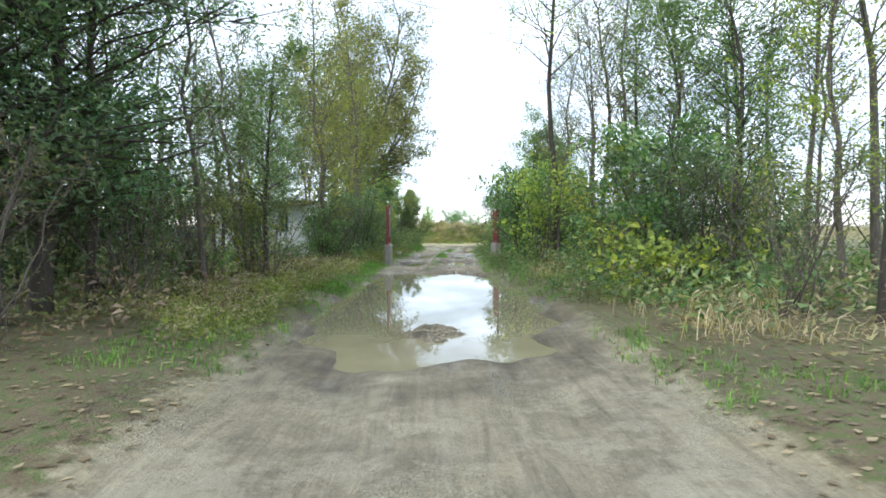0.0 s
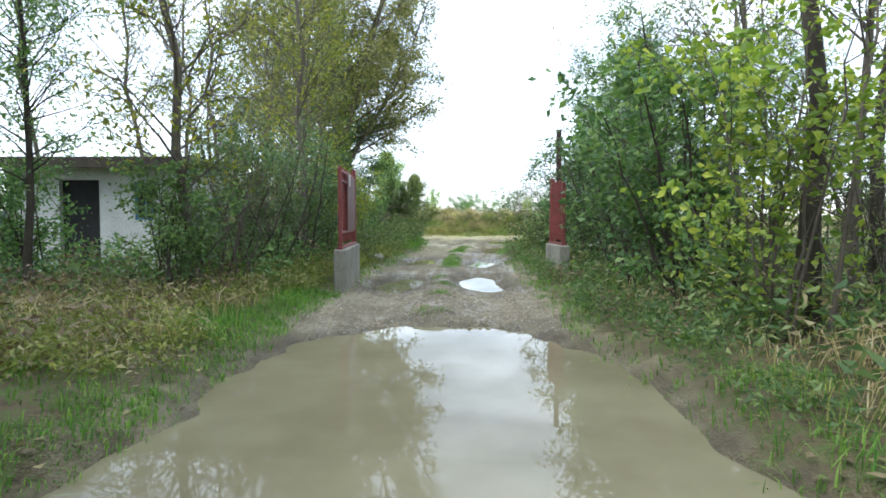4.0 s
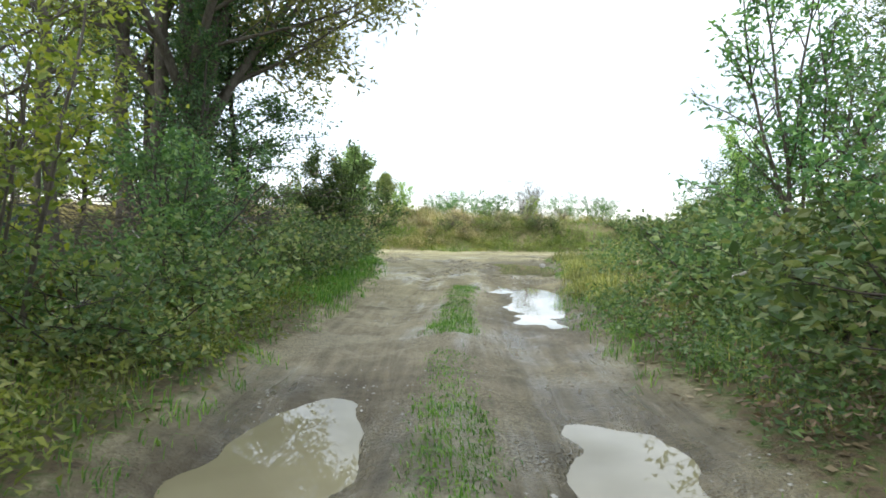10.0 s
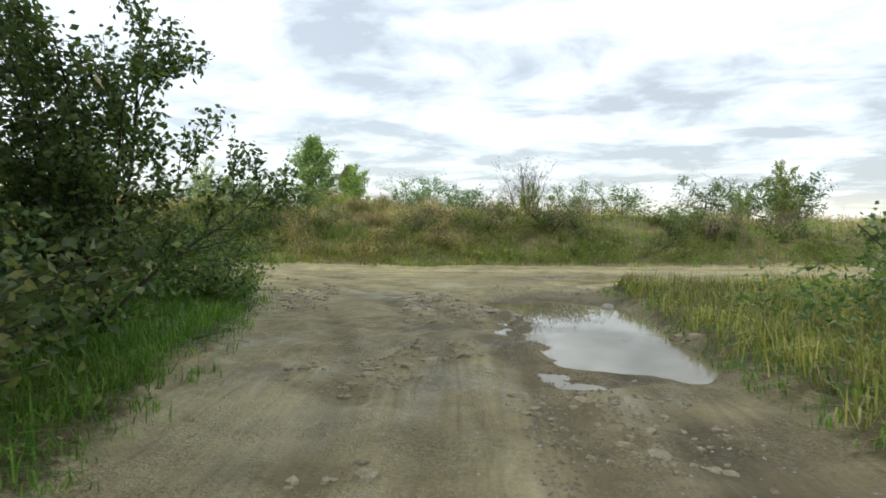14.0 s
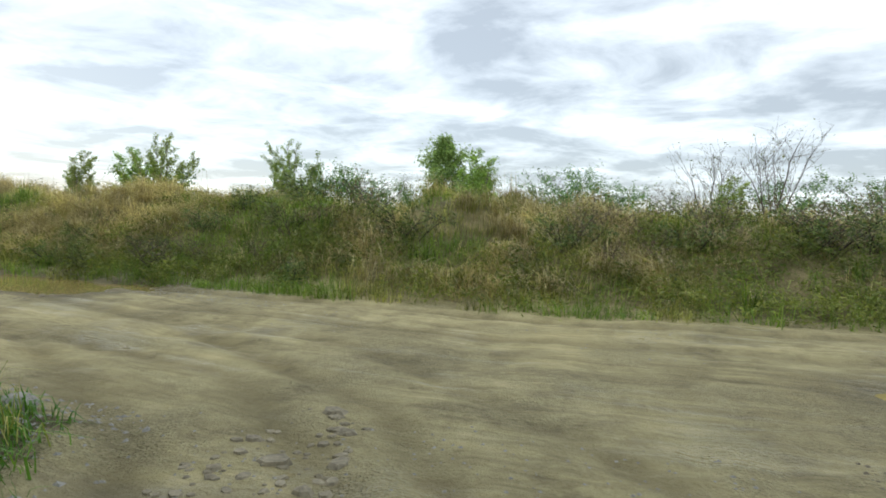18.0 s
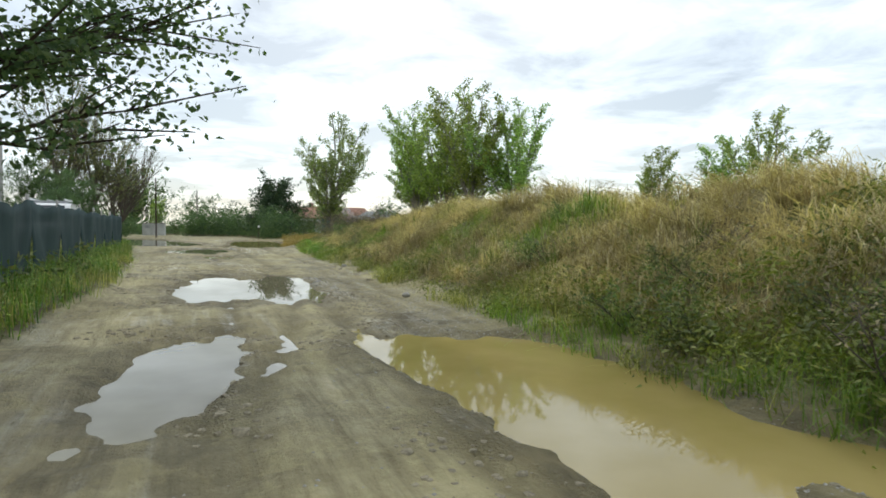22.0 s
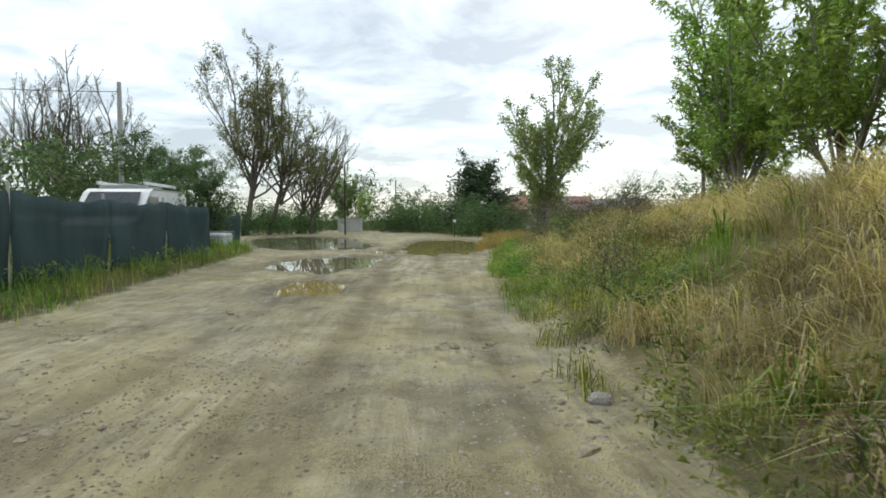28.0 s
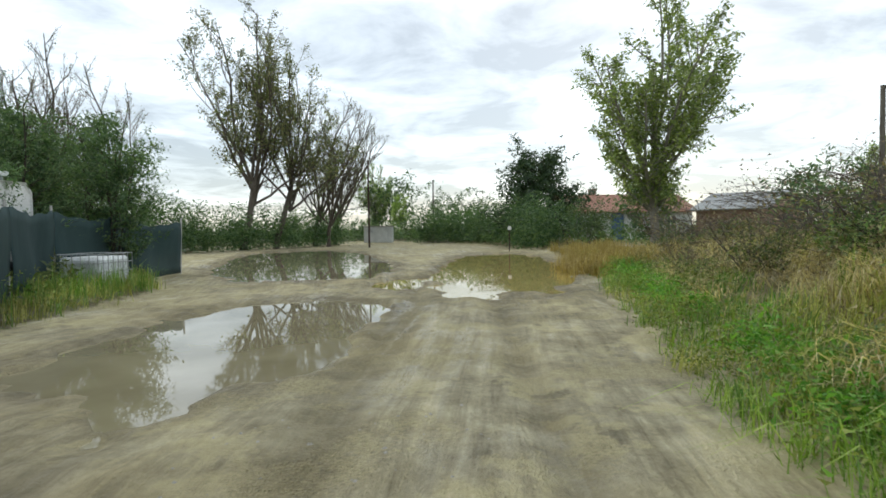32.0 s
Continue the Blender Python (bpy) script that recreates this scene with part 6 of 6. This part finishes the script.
def cover():
    rng = np.random.default_rng(21)
    # short green grass along the lane's edges and its middle strip
    h = Heap()
    edge = lambda lo, hi: (lambda x, y: (on_road(x, y) < hi) & (on_road(x, y) > lo))
    x, y = scatter(rng, 13000, -4.6, 4.4, 4, 45, lambda x, y: edge(-1.2, 0.22)(x, y) & (wave(x, y, 1.4, 5) > -0.55 + 0.6 * (y < 9.0)))
    h.add(*blades(rng, *tufted(rng, x, y, 8, 0.06), 0.13, 0.0045, 0.8))
    x, y = scatter(rng, 4200, -3.9, -1.7, 11.5, 20.5, lambda x, y: edge(-2.6, 0.2)(x, y) & (churn(x, y, 0.9, 51) > -0.35))
    h.add(*blades(rng, *tufted(rng, x, y, 8, 0.06), 0.095, 0.0045, 0.7))
    mid = lambda y: np.interp(y, [p[1] for p in LANE], [p[0] for p in LANE]) + 0.02
    x, y = scatter(rng, 11000, -0.9, 1.5, 18.5, 36.8, lambda x, y: (np.abs(x - mid(y)) < 0.19 + 0.06 * wave(x, y, 0.8, 1)) & ((np.abs(y - 27.8) < 2.7) | (np.abs(y - 34.0) < 2.7) | ((y < 23.5) & (wave(x, y, 0.5, 3) > 0.15))))
    h.add(*blades(rng, *tufted(rng, x, y, 9, 0.06), 0.065, 0.004, 0.8))
    x, y = scatter(rng, 5000, -4.5, -1, 33, 46, lambda x, y: edge(-1.8, -0.05)(x, y))
    h.add(*blades(rng, *tufted(rng, x, y, 8, 0.07), 0.2, 0.0055, 0.9))
    stuff("verge_grass", h, GRASS, "short bright green grass at the track edge", "grass")

    # low leafy weeds thick along both verges of the lane
    for x0, x1, n, mat, name in ((-4.6, -1.5, 900, LEAF_WEED, "verge_weeds"), (1.5, 5.2, 1300, LEAF_GREEN, "verge_weeds"), (1.6, 5.4, 260, LEAF_BROWN, "withered_weeds"), (-5.2, -2.2, 260, LEAF_BROWN, "withered_weeds")):
        h = Heap()
        x, y = scatter(rng, n * 2, x0, x1, 5.5, 33, lambda x, y: edge(-2.0, -0.08)(x, y) & (churn(x, y, 1.2, 71) > -0.4 + 0.5 * (y < 9)))
        h.add(*clumps(rng, x[:n], y[:n], 0.3, 0.05, 40, 0.13))
        stuff(name, h, mat, "low leafy weeds crowding the verge of the lane" if mat is not LEAF_BROWN else "withered brown weeds on the verge of the lane", "weeds")

    h = Heap()
    x, y = scatter(rng, 2600, -7.0, -2.2, 8.5, 20, lambda x, y: edge(-4.5, -0.5)(x, y) & (churn(x, y, 1.3, 91) > -0.1))
    h.add(*tussocks(rng, x[:240], y[:240], 16, 0.34, 0.004, 1.6))
    x, y = scatter(rng, 1500, 2.2, 7.0, 5.5, 20, lambda x, y: edge(-4.0, -0.4)(x, y) & (churn(x, y, 1.3, 92) > 0.05))
    h.add(*tussocks(rng, x[:130], y[:130], 16, 0.34, 0.004, 1.6))
    stuff("straw_grass", h, GRASS_DRY, "withered pale grass under the trees by the lane", "grass")

    # longer olive grass
    h = Heap()
    x, y = scatter(rng, 6000, -6, 6, 9, 44, lambda x, y: edge(-2.2, -0.25)(x, y) & (wave(x, y, 1.0, 8) > 0.2))
    h.add(*blades(rng, *tufted(rng, x, y, 8, 0.07), 0.22, 0.0045, 0.7))
    x, y = scatter(rng, 9000, 2.2, 15, 31, 46.4, lambda x, y: edge(-3.5, -0.05)(x, y))
    h.add(*blades(rng, *tufted(rng, x, y, 8, 0.07), 0.28, 0.006, 1.0))
    x, y = scatter(rng, 9000, -46, -2, 44.0, 54, lambda x, y: edge(-2.6, 0.0)(x, y) & (behind_foot(x, y) < -2))
    h.add(*blades(rng, *tufted(rng, x, y, 7, 0.07), 0.34, 0.005, 0.7))
    stuff("long_grass", h, GRASS_MIX, "long olive green grass beside the road", "grass")

    # the bank: green weeds low down, straw above
    bank = lambda lo, hi: (lambda x, y: (behind_foot(x, y) > lo) & (behind_foot(x, y) < hi) & (along(ROAD, x, y) < 0.1))
    mottle = lambda x, y: 1.4 * churn(x, y * 1.3, 2.1, 7) + 0.8 * churn(x, y, 0.8, 8) + (behind_foot(x, y) - 1.5) * 0.26 - 0.55 * smooth(-10, -4, x) + 0.5 * smooth(-20, -26, x) * smooth(0.3, 1.0, behind_foot(x, y))
    h = Heap()
    for n, x0, x1, k, wide in ((6200, -34, 3, 10, 0.0044), (600, -46, -34, 9, 0.006), (1800, 3, 22, 8, 0.006)):
        x, y = on_bank(rng, n, x0, x1, 0.3, 5.4)
        ok = (mottle(x, y) > -0.1) | (rng.random(len(x)) < 0.14)
        h.add(*blades(rng, *tufted(rng, x[ok], y[ok], k, 0.06), 0.38, wide, 1.2))
    for n, x0, x1 in ((620, -34, -8), (300, -8, 8), (40, -45, -34)):
        x, y = on_bank(rng, n, x0, x1, 0.4, 4.4)
        ok = mottle(x, y) > -0.2
        h.add(*tussocks(rng, x[ok], y[ok], 44, 0.46, 0.0045))
    stuff("dry_grass", h, GRASS_DRY, "tall straw-coloured dry grass covering the bank", "grass")
    h, green = Heap(), Heap()
    for n, x0, x1, k, wide in ((9000, -34, 3, 9, 0.005), (1400, -46, -34, 9, 0.006), (1400, 3, 22, 8, 0.006)):
        x, y = on_bank(rng, n, x0, x1, -0.3, 4.4)
        m = mottle(x, y)
        ok, lush = (m < 0.15) & (m > -0.45), m <= -0.45
        h.add(*blades(rng, *tufted(rng, x[ok], y[ok], k, 0.07), 0.30, wide, 1.0))
        green.add(*blades(rng, *tufted(rng, x[lush], y[lush], k, 0.07), 0.30, wide, 1.0))
    stuff("bank_grass", h, GRASS_MIX, "rank olive grass on the slope of the bank", "grass")
    stuff("lush_grass", green, GRASS_LUSH, "lush green grass in patches on the bank", "grass")
    h = Heap()
    x, y = on_bank(rng, 1500, -44, 16, -0.2, 2.4)
    ok = wave(x, y, 1.1, 9.0) + 0.4 * wave(x, y, 0.5, 2.0) - (behind_foot(x, y) - 1.5) * 0.3 > 0.35 * smooth(-6, -12, x) * smooth(0.6, 1.4, behind_foot(x, y))
    h.add(*clumps(rng, x[ok], y[ok], 0.32, 0.045, 56, 0.13))
    x, y = on_bank(rng, 900, -9, 13, -0.2, 3.8)
    ok = churn(x, y, 1.3, 21) + 0.5 * churn(x, y, 0.5, 22) > -0.1
    h.add(*clumps(rng, x[ok], y[ok], 0.4, 0.06, 40, 0.2))
    x, y = on_bank(rng, 700, -16, 6, -0.4, 0.8)
    ok = (along(ROAD, x, y) < 0.15) & (churn(x, y, 1.5, 31) > -0.35)
    h.add(*clumps(rng, x[ok], y[ok], 0.24, 0.042, 54, 0.12))
    dark = Heap()
    x, y = on_bank(rng, 1500, -22, 16, -0.1, 2.6)
    ok = (churn(x, y, 1.7, 61) + 0.6 * churn(x, y, 0.6, 62) - 0.35 * (behind_foot(x, y) - 0.9) > 0.05 + 0.6 * smooth(-3, -9, x)) & (along(ROAD, x, y) < 0.05)
    dark.add(*clumps(rng, x[ok], y[ok], 0.36, 0.055, 60, 0.15))
    stuff("bramble_mat", dark, LEAF_MAT, "dark green brambles creeping over the lower bank", "bramble")
    stuff("bank_weeds", h, LEAF_WEED, "green leafy weeds on the bank", "weeds")
    h = Heap()
    x, y = on_bank(rng, 700, -44, 16, 1.2, 5.0)
    ok = wave(x, y, 0.9, 12.0) > 0.25
    h.add(*clumps(rng, x[ok], y[ok], 0.5, 0.045, 50, 0.17))
    x, y = on_bank(rng, 620, -46, -29, 0.7, 4.8)
    ok = churn(x, y, 1.6, 101) > -0.35
    h.add(*clumps(rng, x[ok], y[ok], 0.42, 0.045, 56, 0.17))
    stuff("bank_scrub", h, LEAF_BROWN, "brown withered scrub on the bank", "scrub")
    h = Heap()
    x, y = scatter(rng, 500, -40, 16, 50, 68, bank(2.4, 5.0))
    h.add(*blades(rng, *tufted(rng, x, y, 4, 0.06), 0.8, 0.0045, 0.3))
    stuff("weed_stalk_stand", h, GRASS_DRY, "tall dry weed stalks on the crest of the bank", "weeds")
    # bright grass where the bank runs out
    h = Heap()
    x, y = scatter(rng, 10000, -52, -28.5, 55, 67, lambda x, y: (behind_foot(x, y) > -0.9) & (behind_foot(x, y) < 1.2) & (along(ROAD, x, y) < 0.15) & (wave(x, y, 1.2, 4) > -0.4))
    h.add(*blades(rng, *tufted(rng, x, y, 12, 0.06), 0.22, 0.005, 0.6))
    stuff("foot_grass", h, GRASS, "bright green grass at the foot of the bank", "grass")
    h = Heap()
    x, y = scatter(rng, 1400, -56, -42, 61, 67.5, lambda x, y: (along(ROAD, x, y) < 0.2) & (along(ROAD, x, y) > -2.2))
    h.add(*blades(rng, *tufted(rng, x, y, 10, 0.08), 0.5, 0.007))
    x, y = rng.normal(-45.6, 1.3, 300), rng.normal(0, 0.4, 300)
    h.add(*blades(rng, *tufted(rng, x, 63.4 - 0.3 * (x + 45.6) + y, 18, 0.1), 0.5, 0.008, 0.8))
    stuff("reed_grass", h, GRASS_YELLOW, "yellow dry grass at the edge of the flooded yard", "grass")

    h = Heap()
    x, y = on_bank(rng, 750, -44, -29, -0.7, 0.6)
    ok = (along(ROAD, x, y) < 0.15) & (churn(x, y, 1.5, 31) > -0.5)
    h.add(*clumps(rng, x[ok], y[ok], 0.24, 0.06, 40, 0.16))
    stuff("foot_weeds", h, LEAF_FRESH, "vivid green low weeds at the foot of the bank", "weeds")
    h = Heap()
    x, y = scatter(rng, 420, -40, 14, 49.5, 68, bank(0.0, 2.6))
    h.add(*blades(rng, *tufted(rng, x, y, 26, 0.06), 0.5, 0.009, 0.8))
    stuff("reed_tuft_stand", h, GRASS, "coarse arching green tufts on the bank", "grass")
    h = Heap()
    x, y = scatter(rng, 5200, -43.5, -12, 47, 54, lambda x, y: edge(-1.6, 0.02)(x, y) & (behind_foot(x, y) < -2) & ((churn(x, y, 1.1, 41) > -0.1) | (on_road(x, y) < -0.55)))
    h.add(*blades(rng, *tufted(rng, x[::2], y[::2], 9, 0.07), 0.52, 0.006, 0.8))
    stuff("tall_grass", h, GRASS, "tall green grass along the fence", "grass")
    h = Heap()
    h.add(*blades(rng, *tufted(rng, x[1::2], y[1::2], 10, 0.12), 0.3, 0.006, 1.0))
    stuff("sedge", h, GRASS_MIX, "low olive grass along the fence", "grass")
    h = Heap()
    h.add(*clumps(rng, x[::9], y[::9], 0.42, 0.05, 40, 0.2))
    stuff("fence_weeds", h, LEAF_WEED, "leafy green weeds growing along the netting fence", "weeds")

    # undergrowth of the thicket on both sides of the lane
    for name, x0, x1, y0, y1, mat, n, ht, lf in (("undergrowth", -9, -2.0, 20, 44.5, LEAF_GREEN, 1300, 0.6, 0.075), ("undergrowth", 2.1, 10, 6, 42, LEAF_BRAMBLE, 1500, 0.6, 0.075), ("undergrowth", -12, -4.2, 9, 20, LEAF_GREEN, 420, 0.5, 0.075),
                                                 ("dry_undergrowth", -10, -2.3, 3, 40, LEAF_BROWN, 650, 0.55, 0.06), ("dry_undergrowth", 2.3, 10, 3, 38, LEAF_BROWN, 520, 0.55, 0.06),
                                                 ("undergrowth", -12, -4.2, 2.5, 12, LEAF_GREY, 260, 0.7, 0.09), ("undergrowth", -46, -4, 41, 51.5, LEAF_BRAMBLE, 900, 0.5, 0.10)):
        h = Heap()
        x, y = scatter(rng, n, x0, x1, y0, y1, lambda x, y: (on_road(x, y) < -0.7) & ~((x > -8.7) & (x < -4.7) & (y > 21.9) & (y < 24.6)))
        h.add(*clumps(rng, x, y, ht, lf * 1.3, 28, 0.24))
        stuff(name, h, mat, "tangled undergrowth of weeds and brambles in the thicket", "undergrowth")
    # distant scrub that closes the view behind the bank and round the yard
    h = Heap()
    x, y = scatter(rng, 2600, -60, 80, 70, 130, lambda x, y: behind_foot(x, y) > 18)
    h.add(*clumps(rng, x, y, 1.1, 0.2, 16, 0.6))
    x, y = scatter(rng, 1500, -34, 20, 56, 76, lambda x, y: (behind_foot(x, y) > 5.5) & (behind_foot(x, y) < 18))
    h.add(*clumps(rng, x, y, 0.6, 0.07, 22, 0.3))
    stuff("far_scrub", h, LEAF_GREY, "low olive scrub on the land behind the bank", "scrub")
    h = Heap()
    x, y = scatter(rng, 2600, -125, -40, 20, 100, lambda x, y: (along(ROAD, x, y) < -1.5) & ((x < -70) | (y > 67) | (y < 44)))
    h.add(*clumps(rng, x, y, 1.0, 0.2, 24, 0.5))
    stuff("hedge_scrub", h, LEAF_GREEN, "dark green hedge scrub round the yard", "scrub")

    # the dark hedge that closes the yard
    h = Heap()
    t = rng.uniform(0, 3, 450)
    x = np.interp(t, [0, 1, 2, 3], [-84, -90, -84, -62]) + rng.normal(0, 0.8, 450)
    y = np.interp(t, [0, 1, 2, 3], [40, 54, 66, 71.5]) + rng.normal(0, 0.8, 450)
    for xs, ys in (((-60, -66, -71.5, -77.5), (43.5, 47.4, 52.2, 56.2)), ((-79, -75, -67, -60), (62.2, 65.6, 67.2, 66.6))):
        t = rng.uniform(0, 3, 380)
        h.add(*clumps(rng, np.interp(t, range(4), xs) + rng.normal(0, 0.5, 380), np.interp(t, range(4), ys) + rng.normal(0, 0.5, 380), 2.45, 0.16, 76, 0.4))
    h.add(*clumps(rng, x, y, 1.6, 0.17, 56, 0.42))
    stuff("hedge", h, LEAF_DARK, "dark green overgrown hedge closing the flooded yard", "hedge")

    # fallen leaves
    h = Heap()
    x, y = scatter(rng, 7000, -6, 6.5, 2.5, 12, lambda x, y: (on_road(x, y) < 0.25) & (wave(x, y, 1.3, 2) > -0.5))
    xb, yb = scatter(rng, 26000, -7, 7, 12, 45, lambda x, y: (on_road(x, y) < 0.1) & (on_road(x, y) > -2.5) & (wave(x, y, 1.3, 2) > -0.4))
    x, y = np.concatenate([x, xb[:7000]]), np.concatenate([y, yb[:7000]])
    z = relief(x, y)[0] + 0.012
    h.add(*leaves(rng, np.stack([x, y, z], -1), 0.085, 0.0))
    h.v[0][:, 2] = np.maximum(h.v[0][:, 2], np.repeat(z, 4) - 0.005) * 0.25 + np.repeat(z, 4) * 0.75
    stuff("leaf_litter", h, LEAF_BROWN, "brown fallen leaves on the soil by the track", "leaves")


cover()


def pebbles():
    """Loose stones: angular lumps, half sunk in the dirt."""
    rng = np.random.default_rng(9)

    def lumps(x, y, size):
        n = len(x)
        z = relief(x, y)[0]
        d = np.array([[1, 0, -0.35], [0, 1, -0.35], [-1, 0, -0.35], [0, -1, -0.35], [0.25, 0.1, 0.7]])
        s = size * rng.uniform(0.5, 1.5, n)
        q = d[None] * s[:, None, None] * rng.uniform(0.6, 1.25, (n, 5, 1)) * np.array([1, 1, 0.6])
        a = rng.uniform(0, 6.28, n)
        c, si = np.cos(a)[:, None], np.sin(a)[:, None]
        q = np.stack([q[..., 0] * c - q[..., 1] * si, q[..., 0] * si + q[..., 1] * c, q[..., 2]], -1)
        v = q + np.stack([x, y, z + s * 0.1], -1)[:, None]
        tri = np.array([[0, 1, 4], [1, 2, 4], [2, 3, 4], [3, 0, 4]])
        f = (np.arange(n)[:, None, None] * 5 + tri[None]).reshape(-1, 3)
        return v.reshape(-1, 3), f

    def clods(x, y, size):
        """Rounded, uneven lumps half sunk in the mud."""
        n = len(x)
        a = np.arange(6) * math.pi / 3
        ring = np.concatenate([np.stack([np.cos(a) * k, np.sin(a) * k, 0 * a + h], -1) for k, h in ((1.0, -0.3), (0.72, 0.36))] + [np.array([[0.1, 0, 0.55]])])
        s = size * rng.uniform(0.4, 1.4, n) ** 1.4
        q = ring[None] * s[:, None, None] * rng.uniform(0.72, 1.25, (n, 13, 1)) * np.stack([rng.uniform(0.8, 1.5, n), np.ones(n), rng.uniform(0.5, 1.1, n)], -1)[:, None]
        w = rng.uniform(0, 6.28, n)
        c, si = np.cos(w)[:, None], np.sin(w)[:, None]
        q = np.stack([q[..., 0] * c - q[..., 1] * si, q[..., 0] * si + q[..., 1] * c, q[..., 2]], -1)
        v = q + np.stack([x, y, relief(x, y)[0]], -1)[:, None]
        tri = [t for j in range(6) for t in ((j, (j + 1) % 6, 6 + (j + 1) % 6), (j, 6 + (j + 1) % 6, 6 + j), (6 + j, 6 + (j + 1) % 6, 12))]
        return v.reshape(-1, 3), (np.arange(n)[:, None, None] * 13 + np.array(tri)[None]).reshape(-1, 3)

    h = Heap()
    x, y = scatter(rng, 2600, -2, 2, 17.5, 21.5, lambda x, y: along(LANE, x, y) > 0.1)
    h.add(*lumps(x, y, 0.014))
    x, y = scatter(rng, 5200, -1.6, 3.6, 21, 46, lambda x, y: (along(LANE, x, y) > -0.1) & (wave(x, y, 0.8, 3) > 0.1))
    h.add(*lumps(x, y, 0.013))
    x, y = scatter(rng, 15000, -44, 10, 44, 64, lambda x, y: (along(ROAD, x, y) > -0.25) & (wave(x, y, 1.3, 5) + 0.8 * (along(ROAD, x, y) < 0.5) > 0.25))
    h.add(*lumps(x, y, 0.013))
    x, y = scatter(rng, 900, -3.4, -1.2, 42.5, 47, lambda x, y: np.abs(on_road(x, y)) < 0.4)
    h.add(*lumps(x, y, 0.022))
    x, y = scatter(rng, 30000, -27, -3, 48, 58, lambda x, y: (behind_foot(x, y) > -1.5) & (behind_foot(x, y) < 0.05) & (wave(x, y, 0.9, 2) > -0.3))
    h.add(*lumps(x[:7500], y[:7500], 0.014))
    stuff("gravel", h, STONE, "loose grey stones and gravel on the dirt track", "gravel")


    h = Heap()
    x, y = scatter(rng, 7000, -0.4, 3.4, 18, 46, lambda x, y: (along(LANE, x, y) > 0.15) & (wave(x, y, 0.9, 6) > 0.0) & ((y < 21.5) | (x > mid_lane(y) + 0.35)))
    h.add(*lumps(x, y, 0.02))
    x, y = scatter(rng, 1500, -2, 2, 18.0, 21.2, lambda x, y: (along(LANE, x, y) > 0.05) & (puddle_inside(x, y) < 0.05) & (churn(x, y, 0.6, 81) > -0.4))
    h.add(*lumps(x, y, 0.034))
    x, y = scatter(rng, 700, -0.75, 0.5, 6.8, 8.5, lambda x, y: np.hypot((x + 0.12) / 0.6, (y - 7.6) / 0.85) < 1)
    h.add(*lumps(x, y, 0.028))
    x, y = scatter(rng, 9000, 0.6, 3.2, 37.4, 46, lambda x, y: (np.abs(x - 1.45 - 0.13 * (y - 38)) < 0.35 + 0.2 * wave(x, y, 0.5, 3)) & (puddle_inside(x, y) < 0.02))
    h.add(*lumps(x[:2600], y[:2600], 0.016))
    x = rng.normal(-13.6, 1.7, 1300)
    h.add(*lumps(x, 52.75 - 0.24 * (x + 13.6) + rng.normal(0, 0.42, 1300), 0.017))
    x, y = rng.normal(-22.3, 1.6, 1800), rng.normal(0, 0.8, 1800)
    h.add(*lumps(x, y + 53.2 - 0.2 * (x + 22.3), 0.015))
    stuff("mud_clod_bed", h, SOIL, "dark wet clods of mud churned up by wheels", "mud")
    h = Heap()
    x, y = scatter(rng, 5200, -3.0, 3.8, 36.5, 46.5, lambda x, y: (along(LANE, x, y) > 0.0) & (puddle_inside(x, y) < 0.06) & (churn(x, y, 0.9, 15) + 0.9 * torn(x, y) > 0.5))
    h.add(*clods(x, y, 0.026))
    h.add(*clods(x[:150], y[:150], 0.06))
    x, y = scatter(rng, 9000, -27, -6.5, 48.5, 56.5, lambda x, y: (along(ROAD, x, y) > 0.15) & (puddle_inside(x, y) < 0.05) & (churn(x, y, 0.8, 17) + 0.9 * torn(x, y) > 0.5))
    h.add(*clods(x[:3600], y[:3600], 0.022))
    h.add(*clods(x[:120], y[:120], 0.045))
    stuff("mud_stones", h, MUD_STONE, "brown mud-coated stones and clods lying round the puddles", "stones")



def mid_lane(y):
    return np.interp(y, [p[1] for p in LANE], [p[0] for p in LANE])


pebbles()

for x, y, s, lab in ((-1.95, 27.0, 0.15, "pale rounded stone lying on the verge"), (-14.6, 54.1, 0.08, "grey stone at the foot of the bank"), (-17.9, 55.3, 0.09, "grey stone at the foot of the bank"),
                     (-2.6, 45.6, 0.1, "pale stone at the road corner"), (3.5, 43.6, 0.1, "dark clod beside the puddle"), (-22.0, 56.2, 0.08, "grey stone at the foot of the bank")):
    bm = bmesh.new()
    bmesh.ops.create_icosphere(bm, subdivisions=2, radius=s)
    for v in bm.verts:
        v.co *= 1 + 0.22 * noise.noise(v.co * 9 + Vector((x, y, 0)))
        v.co.z *= 0.7
    rock = part("stone", bm, STONE)
    rock.matrix_basis = pose(x, y, ground_z(x, y) + s * 0.35, 0, 0, x * 40)
    tagged(rock, lab, "stone", "stones by the road")
